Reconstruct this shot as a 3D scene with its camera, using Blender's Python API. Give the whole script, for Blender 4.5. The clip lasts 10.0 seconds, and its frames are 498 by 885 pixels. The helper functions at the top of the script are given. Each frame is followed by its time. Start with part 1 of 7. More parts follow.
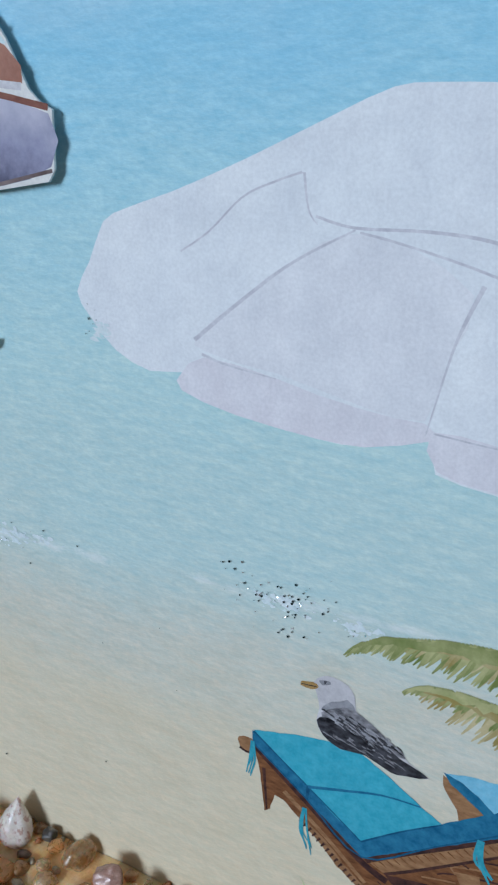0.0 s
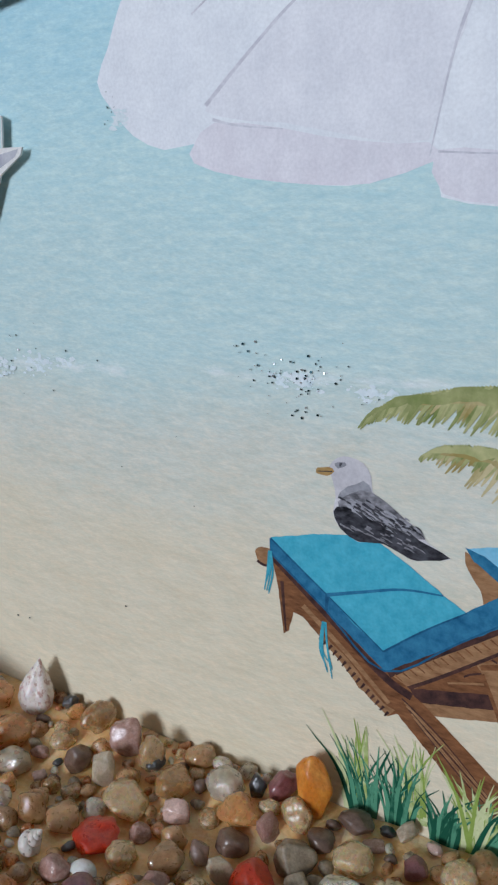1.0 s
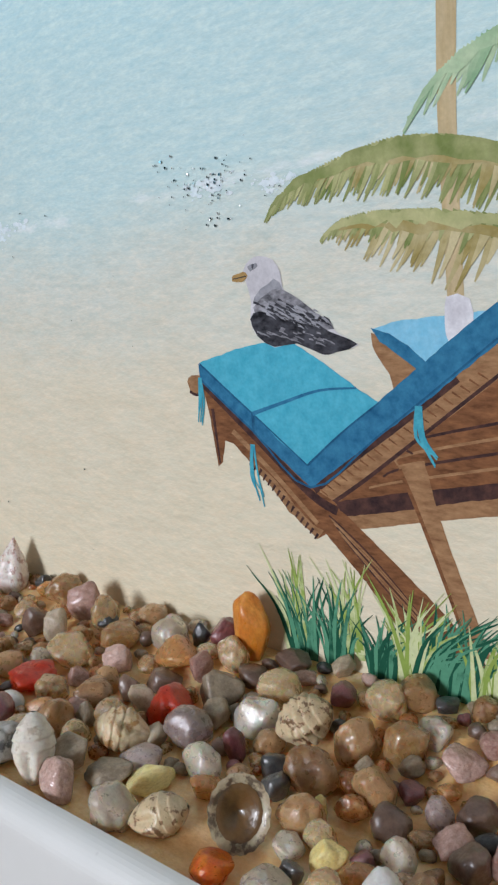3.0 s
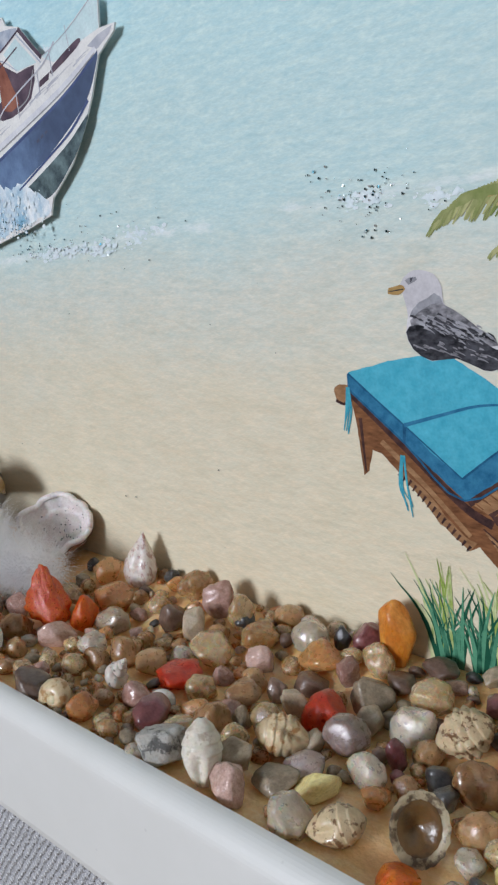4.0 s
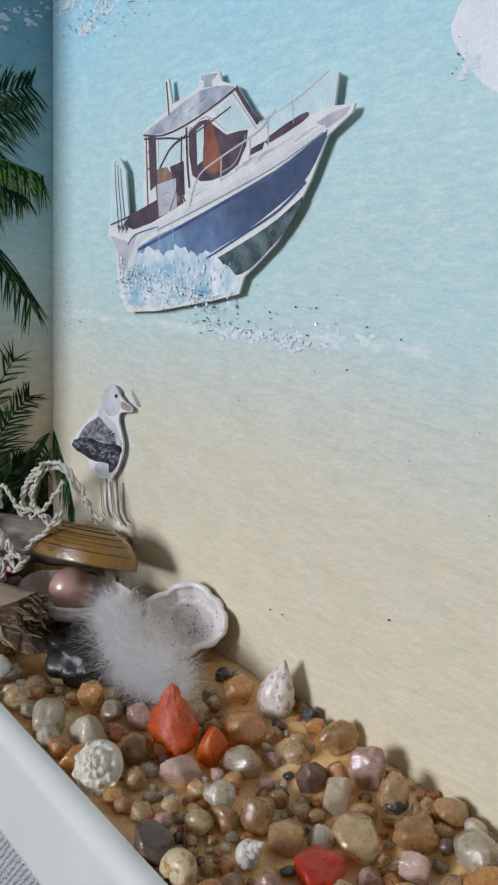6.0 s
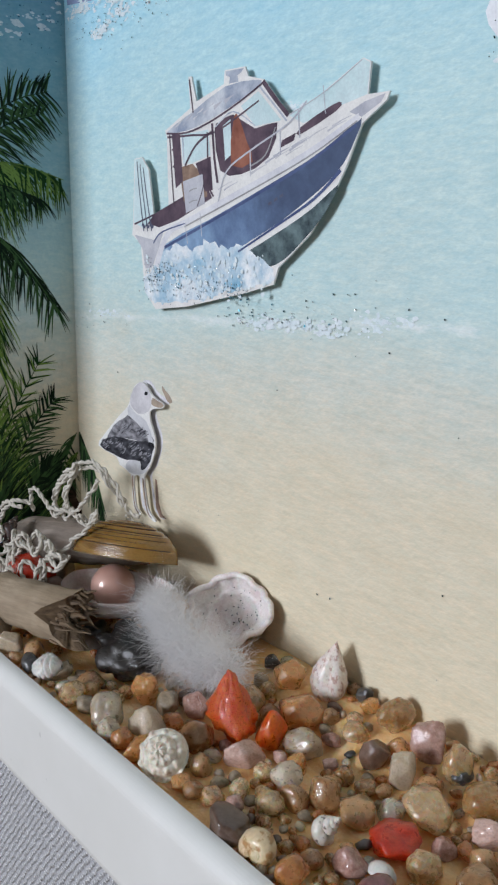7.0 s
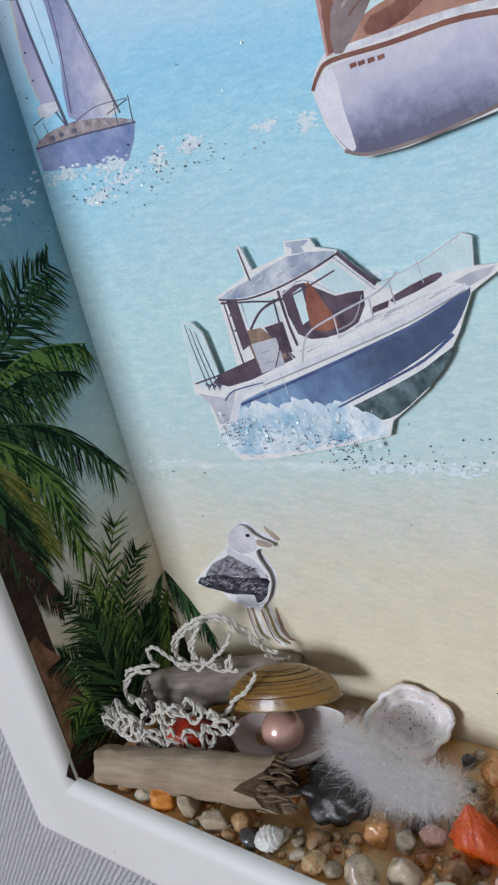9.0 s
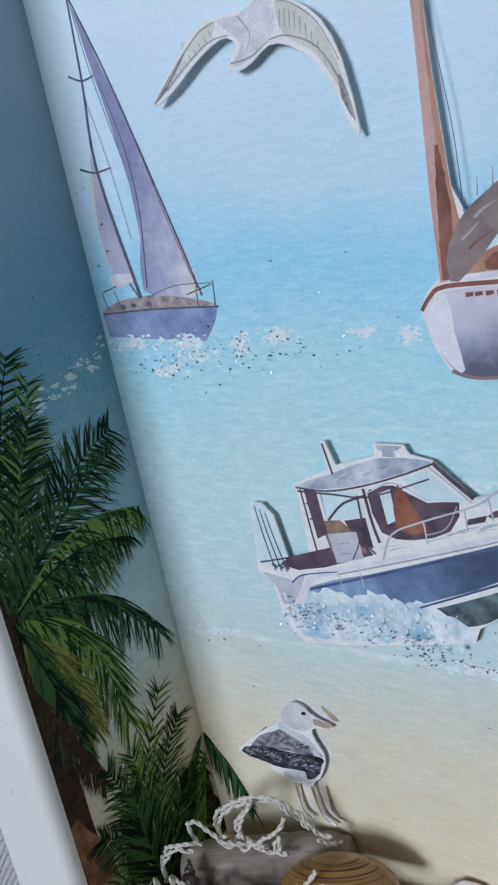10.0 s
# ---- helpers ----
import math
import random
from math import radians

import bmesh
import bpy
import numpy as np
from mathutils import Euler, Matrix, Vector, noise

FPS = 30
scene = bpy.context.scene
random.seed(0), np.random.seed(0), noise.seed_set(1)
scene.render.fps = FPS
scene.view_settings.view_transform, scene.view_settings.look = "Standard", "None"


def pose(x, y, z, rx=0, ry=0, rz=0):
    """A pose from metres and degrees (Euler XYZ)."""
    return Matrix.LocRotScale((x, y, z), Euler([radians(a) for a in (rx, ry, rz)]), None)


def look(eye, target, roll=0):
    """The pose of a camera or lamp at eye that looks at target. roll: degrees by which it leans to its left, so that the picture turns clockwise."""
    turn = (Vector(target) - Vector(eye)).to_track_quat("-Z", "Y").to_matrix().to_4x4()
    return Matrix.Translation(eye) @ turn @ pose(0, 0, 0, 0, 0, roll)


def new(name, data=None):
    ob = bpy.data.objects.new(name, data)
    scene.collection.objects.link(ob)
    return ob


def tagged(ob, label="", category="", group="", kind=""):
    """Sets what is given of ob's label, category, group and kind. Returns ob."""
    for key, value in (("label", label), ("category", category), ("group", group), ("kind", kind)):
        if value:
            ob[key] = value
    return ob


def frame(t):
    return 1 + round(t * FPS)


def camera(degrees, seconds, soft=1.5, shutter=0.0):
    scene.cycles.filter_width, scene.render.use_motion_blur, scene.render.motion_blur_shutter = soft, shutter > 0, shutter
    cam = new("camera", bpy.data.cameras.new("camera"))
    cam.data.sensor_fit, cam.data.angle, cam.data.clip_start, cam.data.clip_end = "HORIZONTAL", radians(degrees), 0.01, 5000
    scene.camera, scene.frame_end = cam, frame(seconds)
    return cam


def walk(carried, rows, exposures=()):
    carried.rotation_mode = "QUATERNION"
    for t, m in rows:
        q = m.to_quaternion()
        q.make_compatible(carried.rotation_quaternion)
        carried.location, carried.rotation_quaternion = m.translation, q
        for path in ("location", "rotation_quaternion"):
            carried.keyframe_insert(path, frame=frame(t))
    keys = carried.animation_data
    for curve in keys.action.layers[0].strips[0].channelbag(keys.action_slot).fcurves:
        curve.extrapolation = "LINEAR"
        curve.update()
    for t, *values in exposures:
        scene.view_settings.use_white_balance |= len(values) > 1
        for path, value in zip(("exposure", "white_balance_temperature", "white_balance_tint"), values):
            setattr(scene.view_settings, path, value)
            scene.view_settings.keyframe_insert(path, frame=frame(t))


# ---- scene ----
cam = camera(33.25, 10.0, soft=2.3)
PATH = [
    (0, (0.15487, -0.07690, 1.61384), (0.11368, 0.00584, 1.57568), 1.00),
    (0.5, (0.16402, -0.08131, 1.59089), (0.11888, 0.00203, 1.55902), 0.63),
    (1, (0.16596, -0.08366, 1.57921), (0.11601, -0.00173, 1.55106), -0.59),
    (1.5, (0.16969, -0.08388, 1.57283), (0.11638, -0.00345, 1.54657), -0.02),
    (2, (0.17828, -0.08394, 1.56269), (0.12275, -0.00422, 1.53903), -0.62),
    (2.2, (0.18086, -0.08531, 1.55264), (0.12370, -0.00537, 1.53418), -0.08),
    (3.3, (0.18826, -0.07248, 1.54808), (0.12405, 0.00153, 1.52810), -4.32),
    (3.5, (0.18692, -0.07713, 1.54767), (0.12200, -0.00352, 1.52851), -3.65),
    (4, (0.17877, -0.08249, 1.55477), (0.11174, -0.01196, 1.53171), -4.12),
    (4.5, (0.17281, -0.08100, 1.56367), (0.10184, -0.01549, 1.53776), -0.48),
    (5, (0.17160, -0.07769, 1.57002), (0.09946, -0.01366, 1.54365), 1.14),
    (5.5, (0.16260, -0.07677, 1.57014), (0.08936, -0.01336, 1.54532), 2.84),
    (6, (0.15710, -0.07840, 1.56914), (0.08279, -0.01576, 1.54560), 3.24),
    (7.3, (0.15269, -0.09179, 1.56723), (0.07961, -0.02757, 1.54409), 0.38),
    (7.5, (0.15180, -0.09606, 1.56736), (0.07928, -0.03110, 1.54453), 0.79),
    (8, (0.14795, -0.09800, 1.57232), (0.07645, -0.03258, 1.54764), -2.30),
    (8.5, (0.13907, -0.10039, 1.58402), (0.06995, -0.03370, 1.55617), -8.02),
    (9, (0.12378, -0.10252, 1.60759), (0.06107, -0.03219, 1.57411), -14.34),
    (9.5, (0.11214, -0.10277, 1.62119), (0.05378, -0.02869, 1.58795), -16.62),
    (10, (0.10623, -0.10149, 1.63123), (0.04720, -0.02634, 1.60177), -11.41),
]
walk(cam, [(t, look(eye, target, roll)) for t, eye, target, roll in PATH],
     [(0, -0.35, 5750, 4), (0.5, -0.32, 5850, 6), (1.0, -0.28, 6100, 9), (1.5, -0.2, 6350, 10), (3.5, -0.03, 6400, 10), (4.5, -0.17, 6400, 9), (5.5, -0.16, 6350, 8), (7.5, -0.05, 6400, 10), (9.0, -0.12, 6300, 10), (10.0, -0.22, 6000, 9)])

# world and window light
world = bpy.data.worlds.new("sky")
scene.world = world
world.use_nodes = True
sky = world.node_tree.nodes.new("ShaderNodeTexSky")
sky.sky_type, sky.sun_disc, sky.sun_elevation, sky.sun_rotation = "NISHITA", False, radians(40), radians(200)
world.node_tree.links.new(sky.outputs[0], world.node_tree.nodes["Background"].inputs[0])
world.node_tree.nodes["Background"].inputs[1].default_value = 0.1
WINDOW_POWER = 73.0
lamp = bpy.data.lights.new("window_light", "AREA")
lamp.shape, lamp.size, lamp.size_y, lamp.energy, lamp.color = "RECTANGLE", 0.9, 0.9, WINDOW_POWER, (0.93, 0.98, 1.08)
window_lamp = new("window_light", lamp)
window_lamp.matrix_world = look((-0.42, -2.93, 2.35), (0.1, 0.0, 1.58))
scene.view_settings.exposure = 0.0

# ---- tools: plan numbers are millimetres from the frame's inner lower left corner ----
MM, HANG = 0.001, 1.5
rng = random.Random(7)


def at(x, y, z):
    return Vector((x * MM, y * MM, HANG + z * MM))


def thing(name, x, y, z, label, category, group="", kind=""):
    ob = new(name)
    ob.empty_display_size = 0.005
    ob.location = at(x, y, z)
    return tagged(ob, label, category, group, kind)


def finish(bm, material, smooth=False):
    """A mesh in metres from a bmesh in millimetres."""
    bmesh.ops.scale(bm, vec=(MM, MM, MM), verts=bm.verts)
    me = bpy.data.meshes.new("mesh")
    bm.to_mesh(me)
    bm.free()
    me.materials.append(material)
    if smooth:
        me.polygons.foreach_set("use_smooth", [True] * len(me.polygons))
    return me


def part(name, bm, material, parent, label="", smooth=False):
    ob = new(name, finish(bm, material, smooth))
    ob.parent = parent
    return tagged(ob, label)


def solid(name, bm, material, x, y, z, label, category, group="", kind="", smooth=True):
    ob = new(name, finish(bm, material, smooth))
    ob.location = at(x, y, z)
    return tagged(ob, label, category, group, kind)


def box(bm, x0, y0, z0, x1, y1, z1, bevel=0.0):
    m = Matrix.Translation(((x0 + x1) / 2, (y0 + y1) / 2, (z0 + z1) / 2)) @ Matrix.Diagonal((x1 - x0, y1 - y0, z1 - z0, 1))
    made = bmesh.ops.create_cube(bm, size=1, matrix=m)["verts"]
    if bevel:
        edges = {e for v in made for e in v.link_edges}
        bmesh.ops.bevel(bm, geom=list(edges), offset=bevel, segments=3, affect="EDGES", profile=0.5)
    return bm


def spline(pts, closed=False, steps=4):
    """Points on a smooth curve through pts (tuples of any size)."""
    pts = [Vector(p) for p in pts]
    n, out = len(pts), []
    for i in range(n if closed else n - 1):
        a, b = pts[i], pts[(i + 1) % n]
        p = pts[i - 1] if closed or i else a
        q = pts[(i + 2) % n] if closed or i + 2 < n else b
        for k in range(steps):
            t = k / steps
            out.append(0.5 * (2 * a + (b - p) * t + (2 * p - 5 * a + 4 * b - q) * t * t + (3 * a - p - 3 * b + q) * t ** 3))
    if not closed:
        out.append(pts[-1])
    return out


SLANT = 0.05  # the side sheet opens outwards to the front


def lay(u, v, lift, side):
    """A point of a print: side "back" lies in the x-z sheet, "left" in the y-z sheet."""
    lift *= 0.1
    return (u, -lift, v) if side == "back" else (lift + SLANT * u, u, v)


def shape(bm, pts, lift=0.1, steps=3, side="back", rough=0.0, thick=0.0):
    """A filled flat outline; steps=1 keeps its corners; rough jitters the rim; thick makes it a card."""
    line = spline([(*p, 0) for p in pts], True, steps) if steps > 1 else [Vector((*p, 0)) for p in pts]
    if rough and steps == 1:
        dense = []
        for a, b in zip(line, line[1:] + line[:1]):
            n = max(1, int((b - a).length / 0.7))
            dense += [a.lerp(b, k / n) for k in range(n)]
        line = [p + rough * Vector((wobble(p, 1.1, 2) + 0.6 * wobble(p, 3, 5), wobble(p, 1.1, 7) + 0.6 * wobble(p, 3, 9), 0)) for p in dense]
    elif rough:
        line = [p + Vector((rng.uniform(-rough, rough), rng.uniform(-rough, rough), 0)) for p in line]
    face = bm.faces.new([bm.verts.new(lay(p.x, p.y, lift, side)) for p in line])
    face.normal_update()
    want = Vector((0, -1, 0)) if side == "back" else Vector((1, 0, 0))
    if face.normal.dot(want) < 0:
        face.normal_flip()
    if thick:
        made = bmesh.ops.extrude_face_region(bm, geom=[face])["geom"]
        move = -want * thick
        bmesh.ops.translate(bm, vec=move, verts=[g for g in made if isinstance(g, bmesh.types.BMVert)])
        bmesh.ops.recalc_face_normals(bm, faces=bm.faces)
    bmesh.ops.triangulate(bm, faces=[f for f in bm.faces if len(f.verts) > 4], ngon_method="EAR_CLIP")
    return bm


def stroke(bm, pts, w0, w1, lift=0.1, side="back", steps=4):
    """A flat brush stroke along pts, w0 wide at its start and w1 at its end."""
    line = spline([(*p, 0) for p in pts], False, steps) if len(pts) > 2 and steps > 1 else [Vector((*p, 0)) for p in pts]
    rows, n = [], len(line) - 1
    for i, p in enumerate(line):
        d = (line[min(i + 1, n)] - line[max(i - 1, 0)]).normalized()
        w = (w0 + (w1 - w0) * i / n) / 2
        s = Vector((-d.y, d.x, 0)) * w
        rows.append([bm.verts.new(lay(q.x, q.y, lift, side)) for q in (p - s, p + s)])
    for (a, b), (c, d) in zip(rows, rows[1:]):
        bm.faces.new((a, c, d, b) if side == "back" else (a, c, d, b))
    return bm


def tube(bm, path, radius, sides=6, taper=1.0):
    """A round cord along path; radius at the start, times taper at the end."""
    path = [Vector(p) for p in path]
    n, rings = len(path) - 1, []
    side = Vector((0.3, 0.2, 1)).normalized()
    for i, p in enumerate(path):
        d = (path[min(i + 1, n)] - path[max(i - 1, 0)]).normalized()
        side = (side - d * side.dot(d)).normalized() if abs(side.dot(d)) < 0.98 else d.orthogonal().normalized()
        up, r = d.cross(side), radius * (1 + (taper - 1) * i / max(n, 1))
        rings.append([bm.verts.new(p + r * (math.cos(a) * side + math.sin(a) * up)) for a in (2 * math.pi * k / sides for k in range(sides))])
    for a, b in zip(rings, rings[1:]):
        for k in range(sides):
            bm.faces.new((a[k], a[(k + 1) % sides], b[(k + 1) % sides], b[k]))
    bm.faces.new(rings[0][::-1]), bm.faces.new(rings[-1])
    return bm


def grid(bm, nu, nv, fn, wrap=False):
    """A surface of nu x nv steps through fn(u, v), u and v from 0 to 1."""
    rows = [[bm.verts.new(fn(i / nu, j / nv)) for j in range(nv if wrap else nv + 1)] for i in range(nu + 1)]
    m = len(rows[0])
    for a, b in zip(rows, rows[1:]):
        for j in range(nv):
            quad = (a[j], a[(j + 1) % m], b[(j + 1) % m], b[j])
            if len({v.co.to_tuple(5) for v in quad}) > 2:
                bm.faces.new(quad)
    return bm


def wobble(p, scale, seed=0.0):
    return noise.noise(Vector(p) * scale + Vector((seed, seed * 1.7, -seed)))


# ---- materials ----
def node_mat(name):
    m = bpy.data.materials.new(name)
    m.use_nodes = True
    nt = m.node_tree
    return m, nt, nt.nodes["Principled BSDF"], nt.links


def add(nt, kind, **values):
    n = nt.nodes.new(kind)
    for key, value in values.items():
        n.inputs[key].default_value = value
    return n


def coords(nt, stretch=(1, 1, 1), turn=(0, 0, 0)):
    tex = nt.nodes.new("ShaderNodeTexCoord")
    mp = nt.nodes.new("ShaderNodeMapping")
    mp.inputs["Scale"].default_value = stretch
    mp.inputs["Rotation"].default_value = turn
    nt.links.new(tex.outputs["Object"], mp.inputs[0])
    return mp.outputs[0]


def noise_tex(nt, vec, scale, detail=4.0, rough=0.55):
    n = add(nt, "ShaderNodeTexNoise", Scale=scale, Detail=detail, Roughness=rough)
    nt.links.new(vec, n.inputs["Vector"])
    return n.outputs["Fac"]


def ramp(nt, fac, stops):
    r = nt.nodes.new("ShaderNodeValToRGB")
    els = r.color_ramp.elements
    while len(els) < len(stops):
        els.new(0.5)
    for e, (p, c) in zip(els, stops):
        e.position, e.color = p, (*c, 1)
    nt.links.new(fac, r.inputs[0])
    return r.outputs["Color"]


def mix(nt, a, b, fac, mode="MIX"):
    n = nt.nodes.new("ShaderNodeMix")
    n.data_type, n.blend_type = "RGBA", mode
    for sock, value in ((n.inputs[6], a), (n.inputs[7], b), (n.inputs[0], fac)):
        if isinstance(value, (int, float)):
            sock.default_value = value
        elif isinstance(value, tuple):
            sock.default_value = (*value, 1)
        else:
            nt.links.new(value, sock)
    return n.outputs[2]


def calc(nt, op, a, b=None, c=None):
    n = nt.nodes.new("ShaderNodeMath")
    n.operation = op
    for sock, value in zip(n.inputs, (a, b, c)):
        if value is None:
            continue
        if isinstance(value, (int, float)):
            sock.default_value = value
        else:
            nt.links.new(value, sock)
    return n.outputs[0]


def bump(nt, p, height, strength, distance):
    b = add(nt, "ShaderNodeBump", Strength=strength, Distance=distance)
    nt.links.new(height, b.inputs["Height"])
    nt.links.new(b.outputs[0], p.inputs["Normal"])


def ink(name, dark, light, scale=450.0, stretch=(1, 1, 1), islands=0.0, rough=0.7, turn=(0, 0, 0), punch=0.24):
    """Printed or painted paper: two inks run into each other, with paper grain."""
    m, nt, p, ln = node_mat(name)
    v = coords(nt, stretch, turn)
    fac = noise_tex(nt, v, scale, 5, 0.6)
    if islands:
        geo = nt.nodes.new("ShaderNodeNewGeometry")
        fac = calc(nt, "ADD", fac, calc(nt, "MULTIPLY", calc(nt, "SUBTRACT", geo.outputs["Random Per Island"], 0.5), islands))
    col = ramp(nt, fac, [(0.5 - punch, dark), (0.5 + punch, light)])
    grain = noise_tex(nt, coords(nt), 2600, 2)
    col = mix(nt, col, ramp(nt, grain, [(0.3, (0.86, 0.86, 0.87)), (0.7, (1.04, 1.04, 1.04))]), 0.6, "MULTIPLY")
    wash = noise_tex(nt, coords(nt), 220, 6, 0.7)
    col = mix(nt, col, ramp(nt, wash, [(0.3, (0.84, 0.84, 0.86)), (0.66, (1.06, 1.06, 1.05))]), 0.6, "MULTIPLY")
    ln.new(col, p.inputs["Base Color"])
    p.inputs["Roughness"].default_value = rough
    p.inputs["Specular IOR Level"].default_value = 0.14
    bump(nt, p, noise_tex(nt, coords(nt), 1800, 3), 0.06, 0.0002)
    return m


def shore_mat(name, axis, inks):
    """The beach picture: sky over sea over sand, with ripples and a line of foam. axis: along the sheet."""
    m, nt, p, ln = node_mat(name)
    tex = nt.nodes.new("ShaderNodeTexCoord")
    sep = nt.nodes.new("ShaderNodeSeparateXYZ")
    ln.new(tex.outputs["Object"], sep.inputs[0])
    along, high = sep.outputs[axis], sep.outputs[2]
    soft = noise_tex(nt, coords(nt, (1, 1, 2.0)), 22, 4, 0.55)
    rip = noise_tex(nt, coords(nt, (0.8, 1, 2.8)), 340, 5, 0.62)
    fine = noise_tex(nt, coords(nt, (0.9, 1, 1.8)), 1300, 4, 0.6)
    lvl = calc(nt, "MULTIPLY_ADD", calc(nt, "SUBTRACT", soft, 0.5), 0.034, high)
    lvl = calc(nt, "MULTIPLY_ADD", along, -0.03, lvl)
    pos = calc(nt, "DIVIDE", lvl, 0.18)
    col = ramp(nt, pos, [(0.0, SAND_LOW), (0.15, SAND), (0.25, SAND_WET), (0.345, SHALLOW), *zip((0.45, 0.57, 0.66, 0.74, 0.85), inks)])
    sea = ramp(nt, pos, [(0.14, (0.25, 0.25, 0.25)), (0.33, (0.6, 0.6, 0.6)), (0.6, (0.75, 0.75, 0.75)), (0.8, (0.12, 0.12, 0.12))])
    waves = ramp(nt, calc(nt, "ADD", calc(nt, "MULTIPLY", rip, 0.6), calc(nt, "MULTIPLY", fine, 0.4)), [(0.36, (0.74, 0.88, 0.93)), (0.50, (1, 1, 1)), (0.62, (1.28, 1.15, 1.09))])
    col = mix(nt, col, waves, mix(nt, (0, 0, 0), sea, 1.0), "MULTIPLY")
    line = calc(nt, "ABSOLUTE", calc(nt, "SUBTRACT", calc(nt, "MULTIPLY_ADD", along, -0.055, high), 0.0525))
    line = calc(nt, "SUBTRACT", 1.0, calc(nt, "DIVIDE", line, 0.0045))
    foam = calc(nt, "ADD", calc(nt, "MULTIPLY", line, 0.55), calc(nt, "SUBTRACT", noise_tex(nt, coords(nt, (0.5, 0.5, 1.3)), 260, 6, 0.68), 0.36))
    col = mix(nt, col, FOAM, ramp(nt, foam, [(0.62, (0, 0, 0)), (0.80, (0.6, 0.6, 0.6))]))
    freckle = noise_tex(nt, coords(nt, (1, 1, 2.2)), 120, 6, 0.7)
    low = ramp(nt, pos, [(0.05, (0.5, 0.5, 0.5)), (0.27, (0.55, 0.55, 0.55)), (0.34, (0, 0, 0))])
    col = mix(nt, col, ramp(nt, freckle, [(0.33, (0.90, 0.87, 0.82)), (0.58, (1.02, 1.02, 1.02))]), low, "MULTIPLY")
    ln.new(col, p.inputs["Base Color"])
    p.inputs["Roughness"].default_value = 0.6
    p.inputs["Specular IOR Level"].default_value = 0.2
    paper = calc(nt, "ADD", noise_tex(nt, coords(nt), 1100, 4), calc(nt, "MULTIPLY", noise_tex(nt, coords(nt, (0.8, 1, 1.7)), 520, 3), 1.6))
    bump(nt, p, paper, 0.34, 0.0004)
    return m


SAND_LOW, SAND, SAND_WET = (0.75, 0.66, 0.48), (0.72, 0.655, 0.51), (0.645, 0.665, 0.595)
SHALLOW, LAGOON, SEA, DEEP = (0.54, 0.70, 0.70), (0.53, 0.73, 0.75), (0.43, 0.70, 0.80), (0.34, 0.65, 0.83)
HAZE, SKY, FOAM = (0.55, 0.73, 0.85), (0.67, 0.79, 0.89), (0.86, 0.89, 0.90)
shore_back = shore_mat("shore_print", 0, (LAGOON, SEA, DEEP, HAZE, SKY))
# same shore print for the sides, its sea inks darkened to stand for shade
shore_side_shaded = shore_mat("shore_print_side_shaded", 1, ((0.36, 0.55, 0.60), (0.24, 0.46, 0.55), (0.19, 0.41, 0.54), (0.26, 0.44, 0.56), (0.33, 0.48, 0.59)))


def white_paint(name, col=(0.80, 0.795, 0.77)):
    m, nt, p, ln = node_mat(name)
    v = coords(nt)
    c = mix(nt, col, ramp(nt, noise_tex(nt, v, 60, 5), [(0.3, (0.94, 0.94, 0.93)), (0.7, (1, 1, 1))]), 1.0, "MULTIPLY")
    specks = noise_tex(nt, v, 420, 2, 0.4)
    c = mix(nt, c, (0.5, 0.49, 0.47), ramp(nt, specks, [(0.76, (0, 0, 0)), (0.80, (0.6, 0.6, 0.6))]))
    ln.new(c, p.inputs["Base Color"])
    p.inputs["Roughness"].default_value = 0.38
    bump(nt, p, noise_tex(nt, v, 350, 3), 0.06, 0.0003)
    return m


frame_white = white_paint("white_lacquer")
board_mat = ink("grey_board", (0.3, 0.28, 0.25), (0.4, 0.37, 0.33), 200)
card_edge = ink("card_white", (0.78, 0.77, 0.75), (0.86, 0.85, 0.83), 300)


def weave_mat():
    """White woven wall covering: twisted ribs on the slant, with thread texture across them."""
    m, nt, p, ln = node_mat("woven_covering")

    def ribs(scale, turn, warp):
        w = add(nt, "ShaderNodeTexWave", Scale=scale, Distortion=warp, Detail=2.0)
        w.inputs["Detail Scale"].default_value = 3.0
        w.wave_type, w.bands_direction = "BANDS", "X"
        ln.new(coords(nt, (1, 1, 1), (0, turn, 0)), w.inputs["Vector"])
        return w.outputs["Fac"]

    a, b = ribs(170, radians(-38), 3.0), ribs(190, radians(40), 3.5)
    fuzz = noise_tex(nt, coords(nt), 1500, 4, 0.65)
    h = calc(nt, "ADD", calc(nt, "MULTIPLY", a, 0.4), calc(nt, "ADD", calc(nt, "MULTIPLY", calc(nt, "MULTIPLY", a, b), 1.1), calc(nt, "MULTIPLY", fuzz, 0.7)))
    col = ramp(nt, calc(nt, "MULTIPLY", h, 0.5), [(0.15, (0.50, 0.50, 0.53)), (0.72, (0.88, 0.88, 0.89))])
    ln.new(col, p.inputs["Base Color"])
    p.inputs["Roughness"].default_value = 0.85
    bump(nt, p, h, 1.0, 0.0009)
    return m


woven = weave_mat()
# dark taupe for the unseen room, so that little light bounces back
plain_wall = white_paint("low_bounce_taupe", (0.36, 0.33, 0.29))
room_floor = ink("oak_floor", (0.20, 0.13, 0.08), (0.34, 0.24, 0.15), 12, (1, 14, 1))


